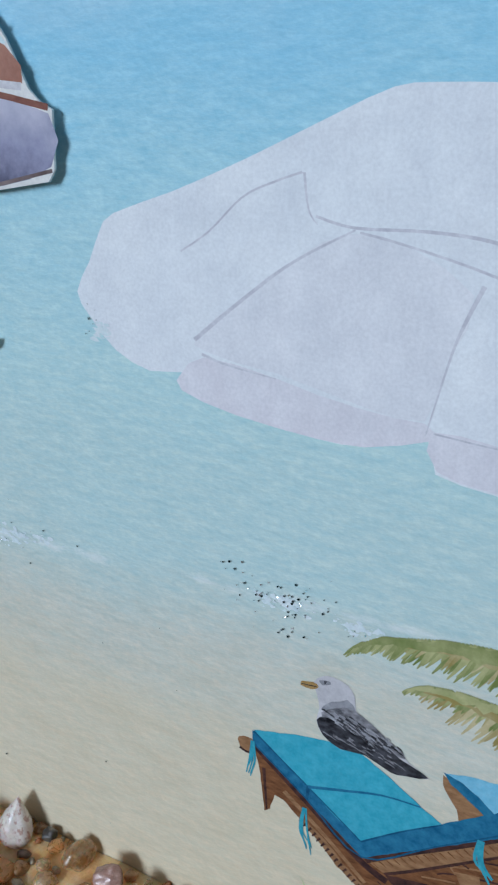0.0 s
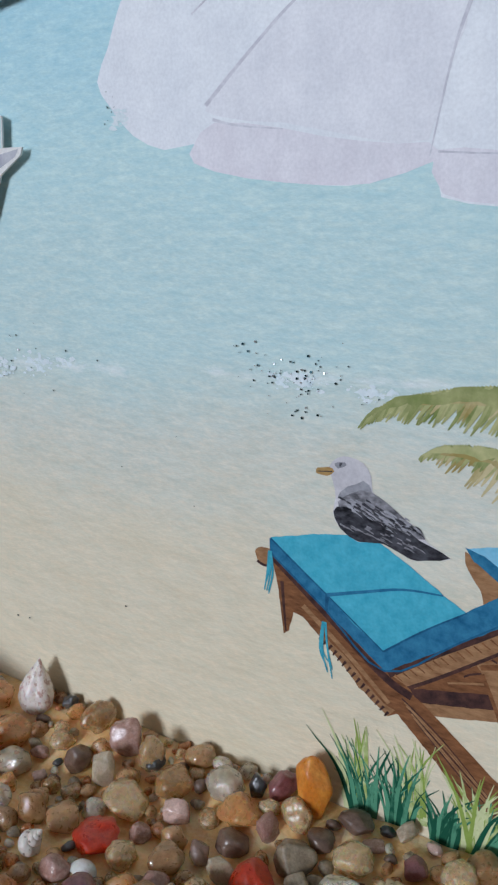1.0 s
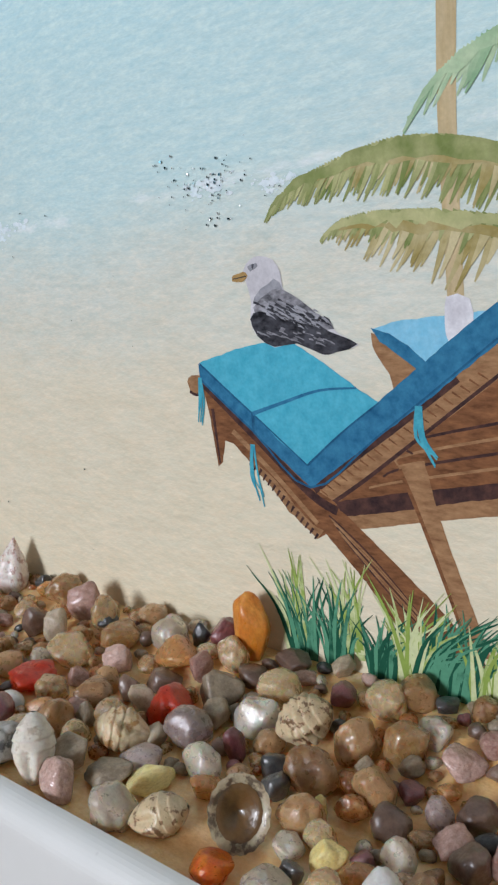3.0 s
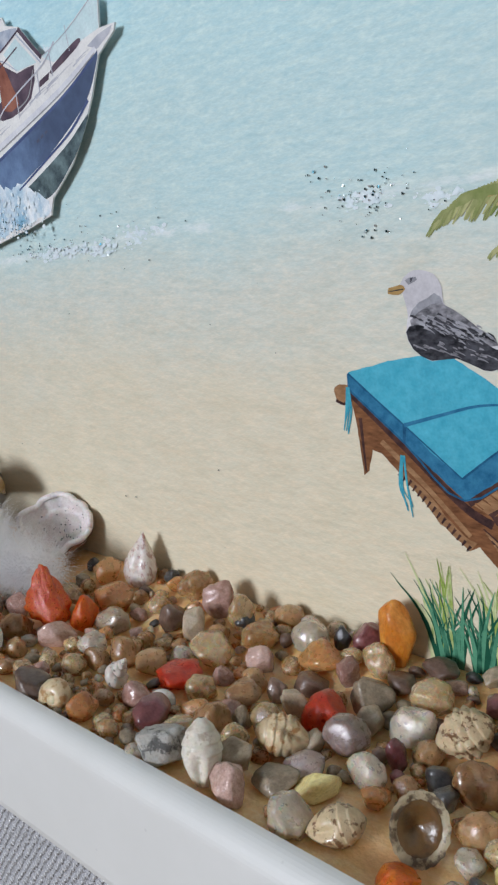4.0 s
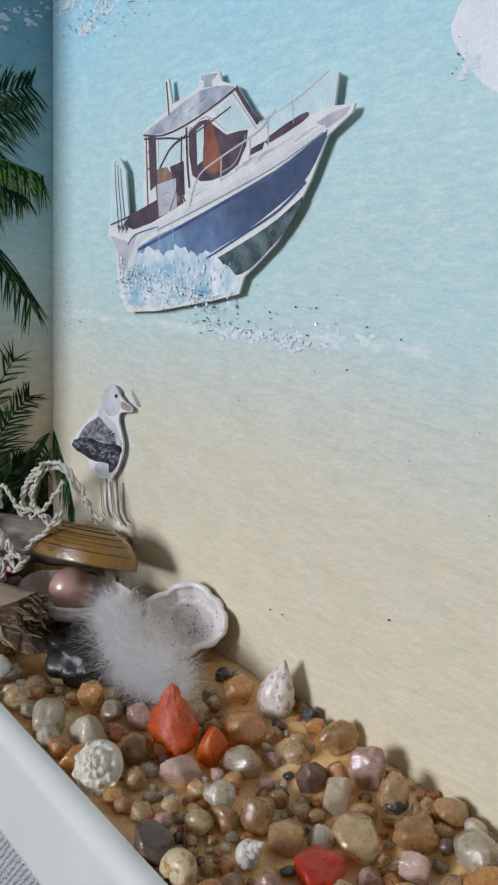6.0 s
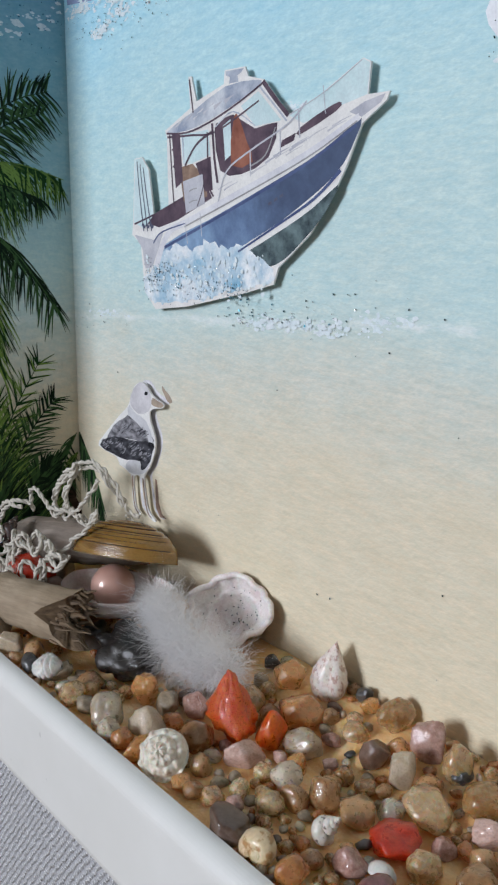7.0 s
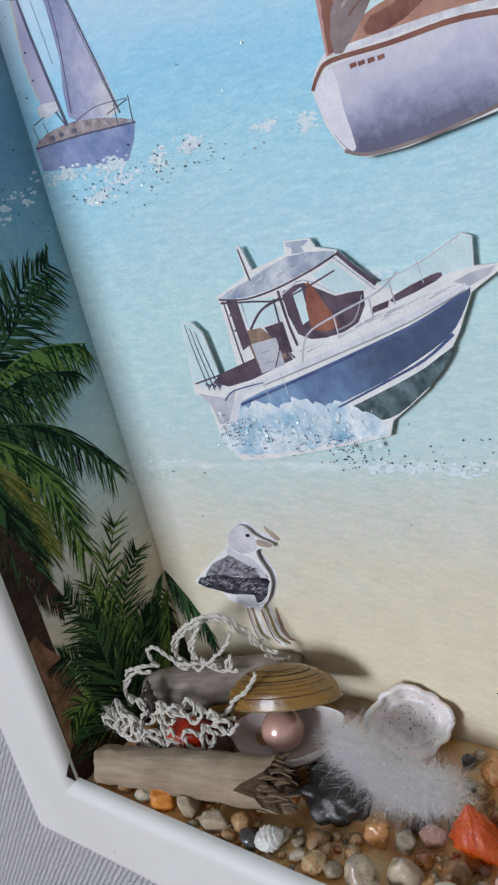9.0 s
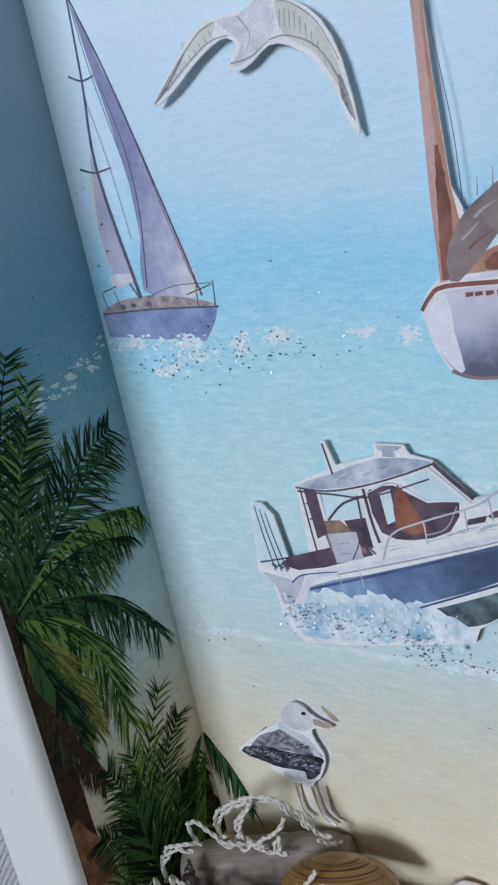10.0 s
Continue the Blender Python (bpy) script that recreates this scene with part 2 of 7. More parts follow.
def stone_mat(name, dark, light, rough=0.25, mottle=1900.0, glow=0.12, vein=None, coat=1.0, clear=0.0, grit=0.0):
    """A varnished pebble: hue shifts from stone to stone, mottling, pits and a wet gloss."""
    m, nt, p, ln = node_mat(name)
    info = nt.nodes.new("ShaderNodeObjectInfo")
    tex = nt.nodes.new("ShaderNodeTexCoord")
    shift = nt.nodes.new("ShaderNodeVectorMath")
    shift.operation = "ADD"
    ln.new(tex.outputs["Object"], shift.inputs[0])
    ln.new(info.outputs["Random"], shift.inputs[1])
    v = shift.outputs[0]
    fac = calc(nt, "ADD", calc(nt, "MULTIPLY", noise_tex(nt, v, mottle, 5, 0.6), 0.8), calc(nt, "MULTIPLY", info.outputs["Random"], 0.42))
    col = ramp(nt, fac, [(0.38, dark), (0.78, light)])
    if vein:
        col = mix(nt, col, vein, ramp(nt, noise_tex(nt, v, mottle * 0.9, 7, 0.72), [(0.52, (0, 0, 0)), (0.6, (0.85, 0.85, 0.85))]))
    spots = noise_tex(nt, v, 8000, 3, 0.6)
    col = mix(nt, col, ramp(nt, spots, [(0.3, (0.62, 0.58, 0.55)), (0.55, (1, 1, 1))]), 0.55, "MULTIPLY")
    ln.new(col, p.inputs["Base Color"])
    ln.new(ramp(nt, noise_tex(nt, v, 2600, 3), [(0.35, (rough * 1.2,) * 3), (0.7, (min(rough * 2.4, 1),) * 3)]), p.inputs["Roughness"])
    p.inputs["Subsurface Weight"].default_value = glow
    p.inputs["Subsurface Radius"].default_value = (1.0, 0.55, 0.28)
    p.inputs["Subsurface Scale"].default_value = 0.0011
    wet = add(nt, "ShaderNodeBump", Strength=0.45, Distance=0.0002)
    ln.new(noise_tex(nt, v, 3000, 5, 0.65), wet.inputs["Height"])
    ln.new(wet.outputs[0], p.inputs["Coat Normal"])
    p.inputs["Coat Weight"].default_value = coat
    p.inputs["Coat Roughness"].default_value = 0.05
    p.inputs["Transmission Weight"].default_value = clear
    bump(nt, p, calc(nt, "ADD", noise_tex(nt, v, 5200, 4), calc(nt, "MULTIPLY", noise_tex(nt, v, 1500, 2), 1.2)), 0.4 + grit, 0.0002)
    return m


STONES = {
    "cream": (stone_mat("cream_quartz", (0.50, 0.28, 0.10), (0.88, 0.68, 0.41), glow=0.8, clear=0.45, rough=0.16), "translucent honey-cream quartz pebble glued on the sand"),
    "tan": (stone_mat("tan_quartz", (0.34, 0.16, 0.055), (0.68, 0.42, 0.20), glow=0.7, clear=0.35, rough=0.2), "glossy tan pebble glued on the sand"),
    "grey": (stone_mat("grey_stone", (0.20, 0.15, 0.095), (0.52, 0.42, 0.30), rough=0.3, coat=0.6, glow=0.3), "smooth grey pebble glued on the sand"),
    "white": (stone_mat("white_quartz", (0.56, 0.45, 0.32), (0.88, 0.80, 0.67), glow=0.7, clear=0.4, rough=0.2), "milky white quartz pebble glued on the sand"),
    "brown": (stone_mat("brown_stone", (0.10, 0.055, 0.035), (0.22, 0.13, 0.09), rough=0.3), "dark brown polished pebble glued on the sand"),
    "pink": (stone_mat("pink_granite", (0.34, 0.17, 0.13), (0.64, 0.43, 0.36), mottle=3200, rough=0.4, grit=0.3), "rough pinkish granite pebble on the sand"),
    "maroon": (stone_mat("maroon_stone", (0.12, 0.03, 0.035), (0.28, 0.10, 0.10), rough=0.25, mottle=2800), "dark maroon pebble glued on the sand"),
    "rust": (stone_mat("rust_quartz", (0.58, 0.21, 0.05), (0.86, 0.47, 0.17), glow=0.6, clear=0.45, rough=0.18), "orange-brown glossy quartz pebble on the sand"),
    "black": (stone_mat("black_stone", (0.02, 0.02, 0.022), (0.10, 0.095, 0.09), rough=0.25), "small black glossy stone on the sand"),
    "granite": (stone_mat("salt_granite", (0.46, 0.44, 0.40), (0.66, 0.64, 0.60), vein=(0.06, 0.06, 0.06), mottle=1500, rough=0.5, coat=0.1, grit=0.3), "grey granite stone speckled black on the sand"),
    "lilac": (stone_mat("lilac_quartz", (0.30, 0.22, 0.20), (0.60, 0.48, 0.45), glow=0.6, clear=0.2, rough=0.18), "lilac-grey glossy quartz pebble on the sand"),
    "yellow": (stone_mat("yellow_stone", (0.80, 0.58, 0.13), (0.93, 0.79, 0.36), rough=0.35, glow=0.2), "yellow chip of stone on the sand"),
    "red": (stone_mat("red_resin", (0.50, 0.010, 0.003), (0.80, 0.06, 0.008), rough=0.22, glow=0.7, coat=0.6, clear=0.4, grit=0.2), "translucent red glassy nugget on the sand"),
    "amber": (stone_mat("amber", (0.80, 0.06, 0.002), (0.98, 0.30, 0.010), rough=0.22, glow=0.7, coat=0.6, clear=0.4, grit=0.2), "translucent orange amber nugget on the sand"),
    "honey": (stone_mat("honey_stone", (0.62, 0.20, 0.02), (0.90, 0.46, 0.10), rough=0.25, glow=0.5, coat=0.6, grit=0.3), "orange honey-coloured nugget beside the driftwood"),
    "carnelian": (stone_mat("carnelian", (0.62, 0.20, 0.02), (0.90, 0.46, 0.10), rough=0.22, glow=0.5, coat=0.4), "upright faceted orange carnelian stone against the print"),
}


def sand_mat():
    m, nt, p, ln = node_mat("sand_glue")
    v = coords(nt, (1, 2.2, 1))
    col = ramp(nt, noise_tex(nt, v, 130, 6, 0.62), [(0.28, (0.80, 0.40, 0.14)), (0.5, (0.94, 0.59, 0.27)), (0.72, (0.97, 0.78, 0.50))])
    col = mix(nt, col, ramp(nt, noise_tex(nt, coords(nt), 2200, 3), [(0.3, (0.84, 0.76, 0.68)), (0.6, (1, 1, 1))]), 0.6, "MULTIPLY")
    ln.new(col, p.inputs["Base Color"])
    p.inputs["Roughness"].default_value = 0.45
    p.inputs["Subsurface Weight"].default_value = 0.5
    p.inputs["Subsurface Radius"].default_value = (1.0, 0.5, 0.25)
    p.inputs["Subsurface Scale"].default_value = 0.002
    p.inputs["Coat Weight"].default_value = 0.25
    bump(nt, p, calc(nt, "ADD", noise_tex(nt, v, 420, 4), noise_tex(nt, coords(nt), 1900, 3)), 0.3, 0.0005)
    return m


sand_glue = sand_mat()


def metal_flake(name, col):
    m, nt, p, ln = node_mat(name)
    ln.new(mix(nt, col, ramp(nt, noise_tex(nt, coords(nt), 900, 2), [(0.3, (0.6, 0.6, 0.6)), (0.7, (1, 1, 1))]), 1.0, "MULTIPLY"), p.inputs["Base Color"])
    p.inputs["Metallic"].default_value, p.inputs["Roughness"].default_value = 0.8, 0.25
    return m


flake_teal, flake_silver, flake_dark = metal_flake("teal_flake", (0.02, 0.20, 0.32)), metal_flake("silver_flake", (0.85, 0.9, 0.92)), metal_flake("dark_flake", (0.02, 0.07, 0.09))


def hull_mat(name, fx, fz, off, stops, blot=0.75):
    """A boat's painted side: a wash of inks that changes along it."""
    m, nt, p, ln = node_mat(name)
    tex = nt.nodes.new("ShaderNodeTexCoord")
    sep = nt.nodes.new("ShaderNodeSeparateXYZ")
    ln.new(tex.outputs["Object"], sep.inputs[0])
    run = calc(nt, "ADD", calc(nt, "MULTIPLY_ADD", sep.outputs[2], fz, calc(nt, "MULTIPLY", sep.outputs[0], fx)), calc(nt, "MULTIPLY", noise_tex(nt, coords(nt), 170, 5, 0.65), 0.75))
    col = ramp(nt, calc(nt, "SUBTRACT", run, off), stops)
    blots = noise_tex(nt, coords(nt), 520, 6, 0.7)
    col = mix(nt, col, ramp(nt, blots, [(0.3, (0.68, 0.70, 0.76)), (0.62, (1.15, 1.14, 1.12))]), blot, "MULTIPLY")
    ln.new(col, p.inputs["Base Color"])
    p.inputs["Roughness"].default_value = 0.5
    return m
# ---- the added room and the frame ----
def slab(name, x0, y0, z0, x1, y1, z1, material, label, category):
    bm = box(bmesh.new(), x0, y0, z0, x1, y1, z1)
    return solid(name, bm, material, 0, 0, 0, label, category, kind="structure", smooth=False)


WALL_Y = 9.0
slab("wall_north", -2300, WALL_Y, -1500, 1700, WALL_Y + 100, 1500, woven, "white woven fabric-like wall covering with slanting ribs", "wall")
# the other walls, floor and ceiling are unseen, added to shape the light
slab("wall_east", 1600, -2900, -1500, 1700, WALL_Y, 1500, plain_wall, "unseen taupe wall added to damp bounce light", "wall")
slab("floor", -2300, -3000, -1600, 1700, WALL_Y + 100, -1500, room_floor, "unseen brown oak floor added to close the room", "floor")
slab("ceiling", -2300, -3000, 1500, 1700, WALL_Y + 100, 1600, plain_wall, "unseen taupe ceiling added to damp bounce light", "ceiling")
slab("wall_west", -2300, -2900, -1500, -2200, WALL_Y, 1500, plain_wall, "unseen taupe wall added to damp bounce light", "wall")
south = bmesh.new()
for x0, z0, x1, z1 in ((-2300, -1500, -890, 1500), (50, -1500, 1700, 1500), (-890, -1500, 50, 380), (-890, 1320, 50, 1500)):
    box(south, x0, -3000, z0, x1, -2900, z1)
solid("wall_south", south, plain_wall, 0, 0, 0, "unseen taupe wall added round the window light's opening", "wall", kind="structure", smooth=False)

IN_W, IN_H, FACE, RIM, LIP, LEFT = 232.0, 240.0, -37.0, 19.6, 1.4, -1.7
box_frame = thing("shadow_box_frame", 0, 0, 0, "deep white lacquered wooden box frame hung on the wall", "picture frame")


def moulding(a, b, c, d, inward):
    """A mitred rail: a, b its outer corners, c, d its inner corners (x, z); the front edges are rounded."""
    prof = [(0, WALL_Y - 0.3), (0, FACE + 1.0), (0.035, FACE + 0.3), (0.1, FACE)]
    prof += [*((1 - 0.14 * (1 - math.sin(k * math.pi / 18)), FACE + 2.4 * (1 - math.cos(k * math.pi / 18))) for k in range(10)), (1.0, FACE + 2.9), (0.66, FACE + 2.9), (0.66, WALL_Y - 0.3)]
    bm = bmesh.new()
    ends = []
    for p, q in ((a, d), (b, c)):
        ends.append([bm.verts.new((p[0] + (q[0] - p[0]) * f, y, p[1] + (q[1] - p[1]) * f)) for f, y in prof])
    n = len(prof)
    for k in range(n):
        bm.faces.new((ends[0][k], ends[0][(k + 1) % n], ends[1][(k + 1) % n], ends[1][k]))
    bm.faces.new(ends[0]), bm.faces.new(ends[1][::-1])
    bmesh.ops.recalc_face_normals(bm, faces=bm.faces)
    return bm


o = [(-RIM - 0.4, 3.3 - RIM), (IN_W + RIM, 3.3 - RIM), (IN_W + RIM, IN_H + RIM), (-RIM - 0.4, IN_H + RIM)]
i_ = [(LEFT, LIP), (IN_W, LIP), (IN_W, IN_H), (LEFT, IN_H)]
for k in range(4):
    j = (k + 1) % 4
    part("moulding", moulding(o[k], o[j], i_[j], i_[k], k), frame_white, box_frame)
part("back_board", box(bmesh.new(), 0, 4, 0, IN_W, 8, IN_H), board_mat, box_frame, "grey fibre board")
part("floor_board", box(bmesh.new(), 0, -34, -3, IN_W, 3.9, -0.6), board_mat, box_frame)

# ---- the printed beach: a back sheet and a left side sheet ----
print_back = thing("beach_print", 0, 0, 0, "printed watercolour beach sheet lining the back of the box", "print")
part("sheet", box(bmesh.new(), -0.3, 0, -0.5, IN_W, 3.9, IN_H), shore_back, print_back, "paper printed with sea, surf and sand")
print_left = thing("palm_print", 0, 0, 0, "printed palm tree sheet lining the side of the box", "print")
side_wall = box(bmesh.new(), -4.6, FACE + 2.9, -0.5, 0, 0, IN_H)
for v in side_wall.verts:
    v.co.x += SLANT * v.co.y
part("sheet", side_wall, shore_side_shaded, print_left, "paper printed with sea and sand, sea inks darkened as shade")
solid("side_sheet", box(bmesh.new(), IN_W - 0.6, FACE + 2.9, 0, IN_W, 0, IN_H), shore_side_shaded, 0, 0, 0, "sea sheet lining the side of the box, inks darkened as shade", "print", smooth=False)
solid("top_sheet", box(bmesh.new(), 0, FACE + 2.9, IN_H - 0.6, IN_W, 0, IN_H), card_edge, 0, 0, 0, "plain white sheet lining the top of the box", "print", smooth=False)

canvas = ink("canvas_white", (0.80, 0.83, 0.88), (0.89, 0.91, 0.94), 120, (1.2, 1, 0.7), punch=0.3)
canvas_low = ink("canvas_lilac", (0.74, 0.71, 0.77), (0.85, 0.84, 0.89), 200, (1.4, 1, 0.6), punch=0.3)
canvas_shade = ink("canvas_shade", (0.77, 0.78, 0.83), (0.87, 0.87, 0.91), 140, (1.2, 1, 0.6), punch=0.3)
seam_ink = ink("seam_ink", (0.54, 0.53, 0.60), (0.80, 0.80, 0.85), 700, punch=0.2)
blue_cloth = ink("cushion_blue", (0.035, 0.33, 0.47), (0.12, 0.52, 0.66), 700, punch=0.34)
blue_pale = ink("cushion_pale", (0.18, 0.50, 0.70), (0.30, 0.62, 0.80), 900)
blue_edge = ink("cushion_edge", (0.010, 0.10, 0.22), (0.05, 0.24, 0.40), 700)
blue_line = ink("blue_line", (0.008, 0.06, 0.14), (0.03, 0.16, 0.30), 700)
wood_print = ink("wood_print", (0.075, 0.026, 0.011), (0.33, 0.145, 0.062), 900, (0.5, 1, 1.6), turn=(0, 0.75, 0), punch=0.26)
wood_light = ink("wood_print_light", (0.18, 0.08, 0.035), (0.47, 0.27, 0.135), 900, (0.5, 1, 1.6), turn=(0, -0.5, 0), punch=0.28)
wood_dark = ink("wood_print_dark", (0.03, 0.016, 0.018), (0.10, 0.045, 0.035), 700, punch=0.15)
teal_tie = ink("teal_tie", (0.03, 0.25, 0.36), (0.10, 0.48, 0.58), 900)
pole_ink = ink("pole_ink", (0.46, 0.34, 0.17), (0.66, 0.54, 0.34), 350, (2, 1, 0.3))
frond_olive = ink("frond_olive", (0.19, 0.24, 0.07), (0.50, 0.49, 0.24), 260, islands=0.4)
frond_tan = ink("frond_tan", (0.34, 0.27, 0.09), (0.60, 0.52, 0.30), 260, islands=0.4)
frond_pale = ink("frond_pale", (0.24, 0.42, 0.24), (0.52, 0.64, 0.42), 260, islands=0.4)
grass_dark = ink("grass_dark", (0.012, 0.09, 0.05), (0.10, 0.30, 0.18), 500, islands=0.7, punch=0.15)
grass_light = ink("grass_light", (0.28, 0.38, 0.08), (0.62, 0.66, 0.36), 500, islands=0.7, punch=0.15)
plume_white = ink("plume_white", (0.60, 0.58, 0.62), (0.82, 0.81, 0.84), 420, punch=0.15)
plume_grey = ink("plume_grey", (0.08, 0.08, 0.09), (0.38, 0.37, 0.40), 620, (1, 1, 1.7), punch=0.15)
plume_dark = ink("plume_dark", (0.008, 0.008, 0.011), (0.085, 0.085, 0.10), 620, (1, 1, 1.7), punch=0.15)
beak_ink = ink("beak_ink", (0.30, 0.18, 0.06), (0.56, 0.36, 0.14), 700)
gull_tint = ink("gull_tint", (0.50, 0.47, 0.47), (0.68, 0.66, 0.67), 500)
gull_head = ink("gull_head", (0.44, 0.42, 0.45), (0.80, 0.78, 0.80), 260, punch=0.28)
plume_mid = ink("plume_mid", (0.22, 0.22, 0.24), (0.46, 0.46, 0.50), 600)
foam_ink = ink("foam_ink", (0.64, 0.78, 0.82), (0.86, 0.90, 0.92), 500)


stacked = [0]


def next_lift(lift):
    """Each printed shape lies a hair over the one before it."""
    stacked[0] += 1
    return lift + 0.011 * (stacked[0] % 9)


def flat(name, pts, material, parent, lift, steps=3, rough=0.12, label=""):
    lift = next_lift(lift)
    return part(name, shape(bmesh.new(), pts, lift, steps, rough=rough), material, parent, label)


def line(name, pts, w0, w1, material, parent, lift, label=""):
    lift = next_lift(lift)
    return part(name, stroke(bmesh.new(), pts, w0, w1, lift), material, parent, label)


# parasol
para = part("parasol", shape(bmesh.new(), [(94, 92.8), (96, 96.5), (97.6, 100), (99.5, 102), (107, 104.7), (113.5, 107.4), (118.4, 109.6), (125.2, 112.8), (130.3, 115), (134, 115.4), (141, 115.4), (152, 115.2),
            (166, 110), (176, 98), (178, 88), (170, 83), (160, 79.5), (152, 77), (144, 78.1), (137.6, 79.1), (136.5, 82.6), (130, 80.6), (124.6, 80.4), (115.1, 81.4), (107.9, 83.1), (108, 85.2), (103.7, 84.7), (99.1, 86.5), (95.7, 90)], 0.1, 2), canvas, print_back, "printed white beach parasol")
flat("valance", [(108, 85.2), (110.8, 87.4), (119.7, 86.4), (129, 84.6), (136, 84.2), (136.5, 82.6), (130, 80.6), (124.6, 80.4), (115.1, 81.4), (107.9, 83.1)], canvas_low, para, 0.2, 2)
flat("valance", [(136.8, 83.6), (144, 83.2), (156, 83.8), (170, 87), (170, 83.2), (160, 79.6), (152, 77.2), (144, 78.3), (137.7, 79.3)], canvas_low, para, 0.2, 2)
flat("panel", [(109.9, 89.6), (115.6, 94.6), (121.2, 99), (127, 102), (132.6, 101.3), (139.4, 97.4), (137.6, 91), (136, 84.6), (129, 85), (119.7, 86.9), (111, 88)], canvas_shade, para, 0.2, 2)
for pts, w0, w1 in (([(109.7, 89.2), (115.6, 94.4), (121.2, 98.8), (127.5, 102.4)], 0.8, 0.45), ([(108.1, 98.7), (111.5, 101), (115.4, 104.7), (119, 106.4), (121.8, 107.4)], 0.35, 0.5),
                    ([(123.4, 103.4), (127.5, 102.6), (134.6, 102.8), (141, 102.3), (150, 100)], 0.45, 0.8), ([(128, 102.2), (132.6, 101.4), (141.2, 99.3), (150, 96)], 0.4, 0.6),
                    ([(140.2, 98.4), (138.9, 95), (137.9, 91.6), (136.2, 83)], 0.8, 0.3), ([(110.6, 87.7), (114, 86.9), (119.7, 86.3)], 0.6, 0.2), ([(122, 107.4), (122.6, 104), (123.6, 102.6)], 0.5, 0.2),
                    ([(137, 83.4), (145, 83), (156, 83.6)], 0.35, 0.2)):
    line("seam", pts, w0 * 0.6, w1 * 0.45, seam_ink, para, 0.3)
pole = line("pole", [(151.6, 77.4), (151.3, 62), (151.9, 44)], 2.1, 1.7, pole_ink, print_back, 0.42, "printed bamboo parasol pole")
flat("clamp", [(150.9, 45.4), (153.4, 45.2), (153.6, 42.4), (152.8, 40.6), (151.2, 40.8), (150.7, 43)], plume_white, pole, 0.52, 2)


# printed palm fronds behind the pole
def frond(bm, rib, length, count, droop, width, side="back", lift=0.25, both=True, seed=1, lean=0.55, spread=0.3):
    """Leaflets along a curved rib; they lean outward along it and hang by droop."""
    r = random.Random(seed)
    ribs = spline([(*p, 0) for p in rib], False, 8)
    for k in range(count):
        f = (k + 0.5) / count
        i = min(int(f * (len(ribs) - 1)), len(ribs) - 2)
        p, d = ribs[i], (ribs[i + 1] - ribs[i]).normalized()
        for s in ((1, -1) if both else (1,)):
            n = Vector((-d.y, d.x, 0)) * s
            way = (d * lean + n * (1 - lean * 0.4)).normalized()
            if droop >= 0.7:
                way = (way * 0.55 + Vector((0.05, -1, 0)) * 0.6).normalized()
            ln = length * (0.45 + 0.55 * math.sin(math.pi * min(f * 1.05 + 0.12, 1.0))) * r.uniform(0.75, 1.1)
            way = (way + Vector((r.uniform(-1, 1), r.uniform(-1, 1), 0)) * spread * 0.4).normalized()
            mid = p + way * ln * 0.55 + Vector((0, -droop * ln * 0.15, 0))
            tip = p + way * ln + Vector((0, -droop * ln * 0.55, 0))
            if side == "left" and (min(tip.x, mid.x, p.x) < -33.8 or max(tip.x, mid.x) > -0.2 or tip.y < 0):
                continue
            stroke(bm, [p[:2], mid[:2], tip[:2]], width, width * 0.12, lift + r.uniform(0, 0.07), side, 3)
    return bm


def hanging_frond(rib, count, short, long, material, seed, lift):
    """A frond seen side on: short leaflets over the rib, long ones hanging back from it in tatters."""
    bm, r = bmesh.new(), random.Random(seed)
    ribs = spline([(*p, 0) for p in rib], False, 12)
    for k in range(count):
        f = k / (count - 1)
        p = ribs[min(int(f * (len(ribs) - 1)), len(ribs) - 1)]
        grow = 0.25 + 0.75 * min(1, f * 1.8)
        ln = (short + (long - short) * r.random() ** 0.7) * grow
        dx = -0.55 + 0.25 * f + r.uniform(-0.12, 0.12)
        stroke(bm, [(p.x + 0.3, p.y + 0.1 * grow), (p.x + dx * ln * 0.35, p.y - ln * 0.5), (p.x + dx * ln, p.y - ln)], 1.0 * grow + 0.2, 0.15, lift + 0.03 + 0.021 * (k * 7 % 41), "back", 3)
    under = [(p.x + r.uniform(-0.5, 0.2) * min(1, 2 * k / len(ribs)), p.y - (short * 0.45 + r.uniform(0, 0.9)) * min(1, 0.05 + 2.2 * k / len(ribs))) for k, p in enumerate(ribs) if k % 3 == 0]
    crest = [(p.x + r.uniform(-0.2, 0.2), p.y + r.uniform(-0.15, 0.35)) for p in ribs[::2]]
    shape(bm, crest + under[::-1], lift + 0.95, 1)
    return part("palm_frond", bm, material, print_back, "printed olive palm frond")


hanging_frond([(130.1, 55.5), (133.2, 57.8), (137.1, 59.0), (141.9, 60.1), (147, 60.5), (153, 59.6), (160, 57.2), (168, 54)], 110, 3.0, 5.8, frond_olive, 3, 0.3)
hanging_frond([(136, 57.8), (141.9, 59.2), (147, 59.6), (153, 58.8), (160, 56.6), (168, 53)], 50, 2.0, 5.4, frond_tan, 13, 0.24)
hanging_frond([(137, 52.2), (139.1, 53.4), (142.7, 53.9), (146.6, 53.7), (151, 53.3), (158, 51.8), (166, 48.6)], 70, 1.6, 3.6, frond_olive, 4, 0.3)
hanging_frond([(139, 52.6), (142.7, 53), (146.6, 52.6), (151, 52.2), (158, 50.6), (166, 47.8)], 56, 1.0, 6.0, frond_tan, 14, 0.24)
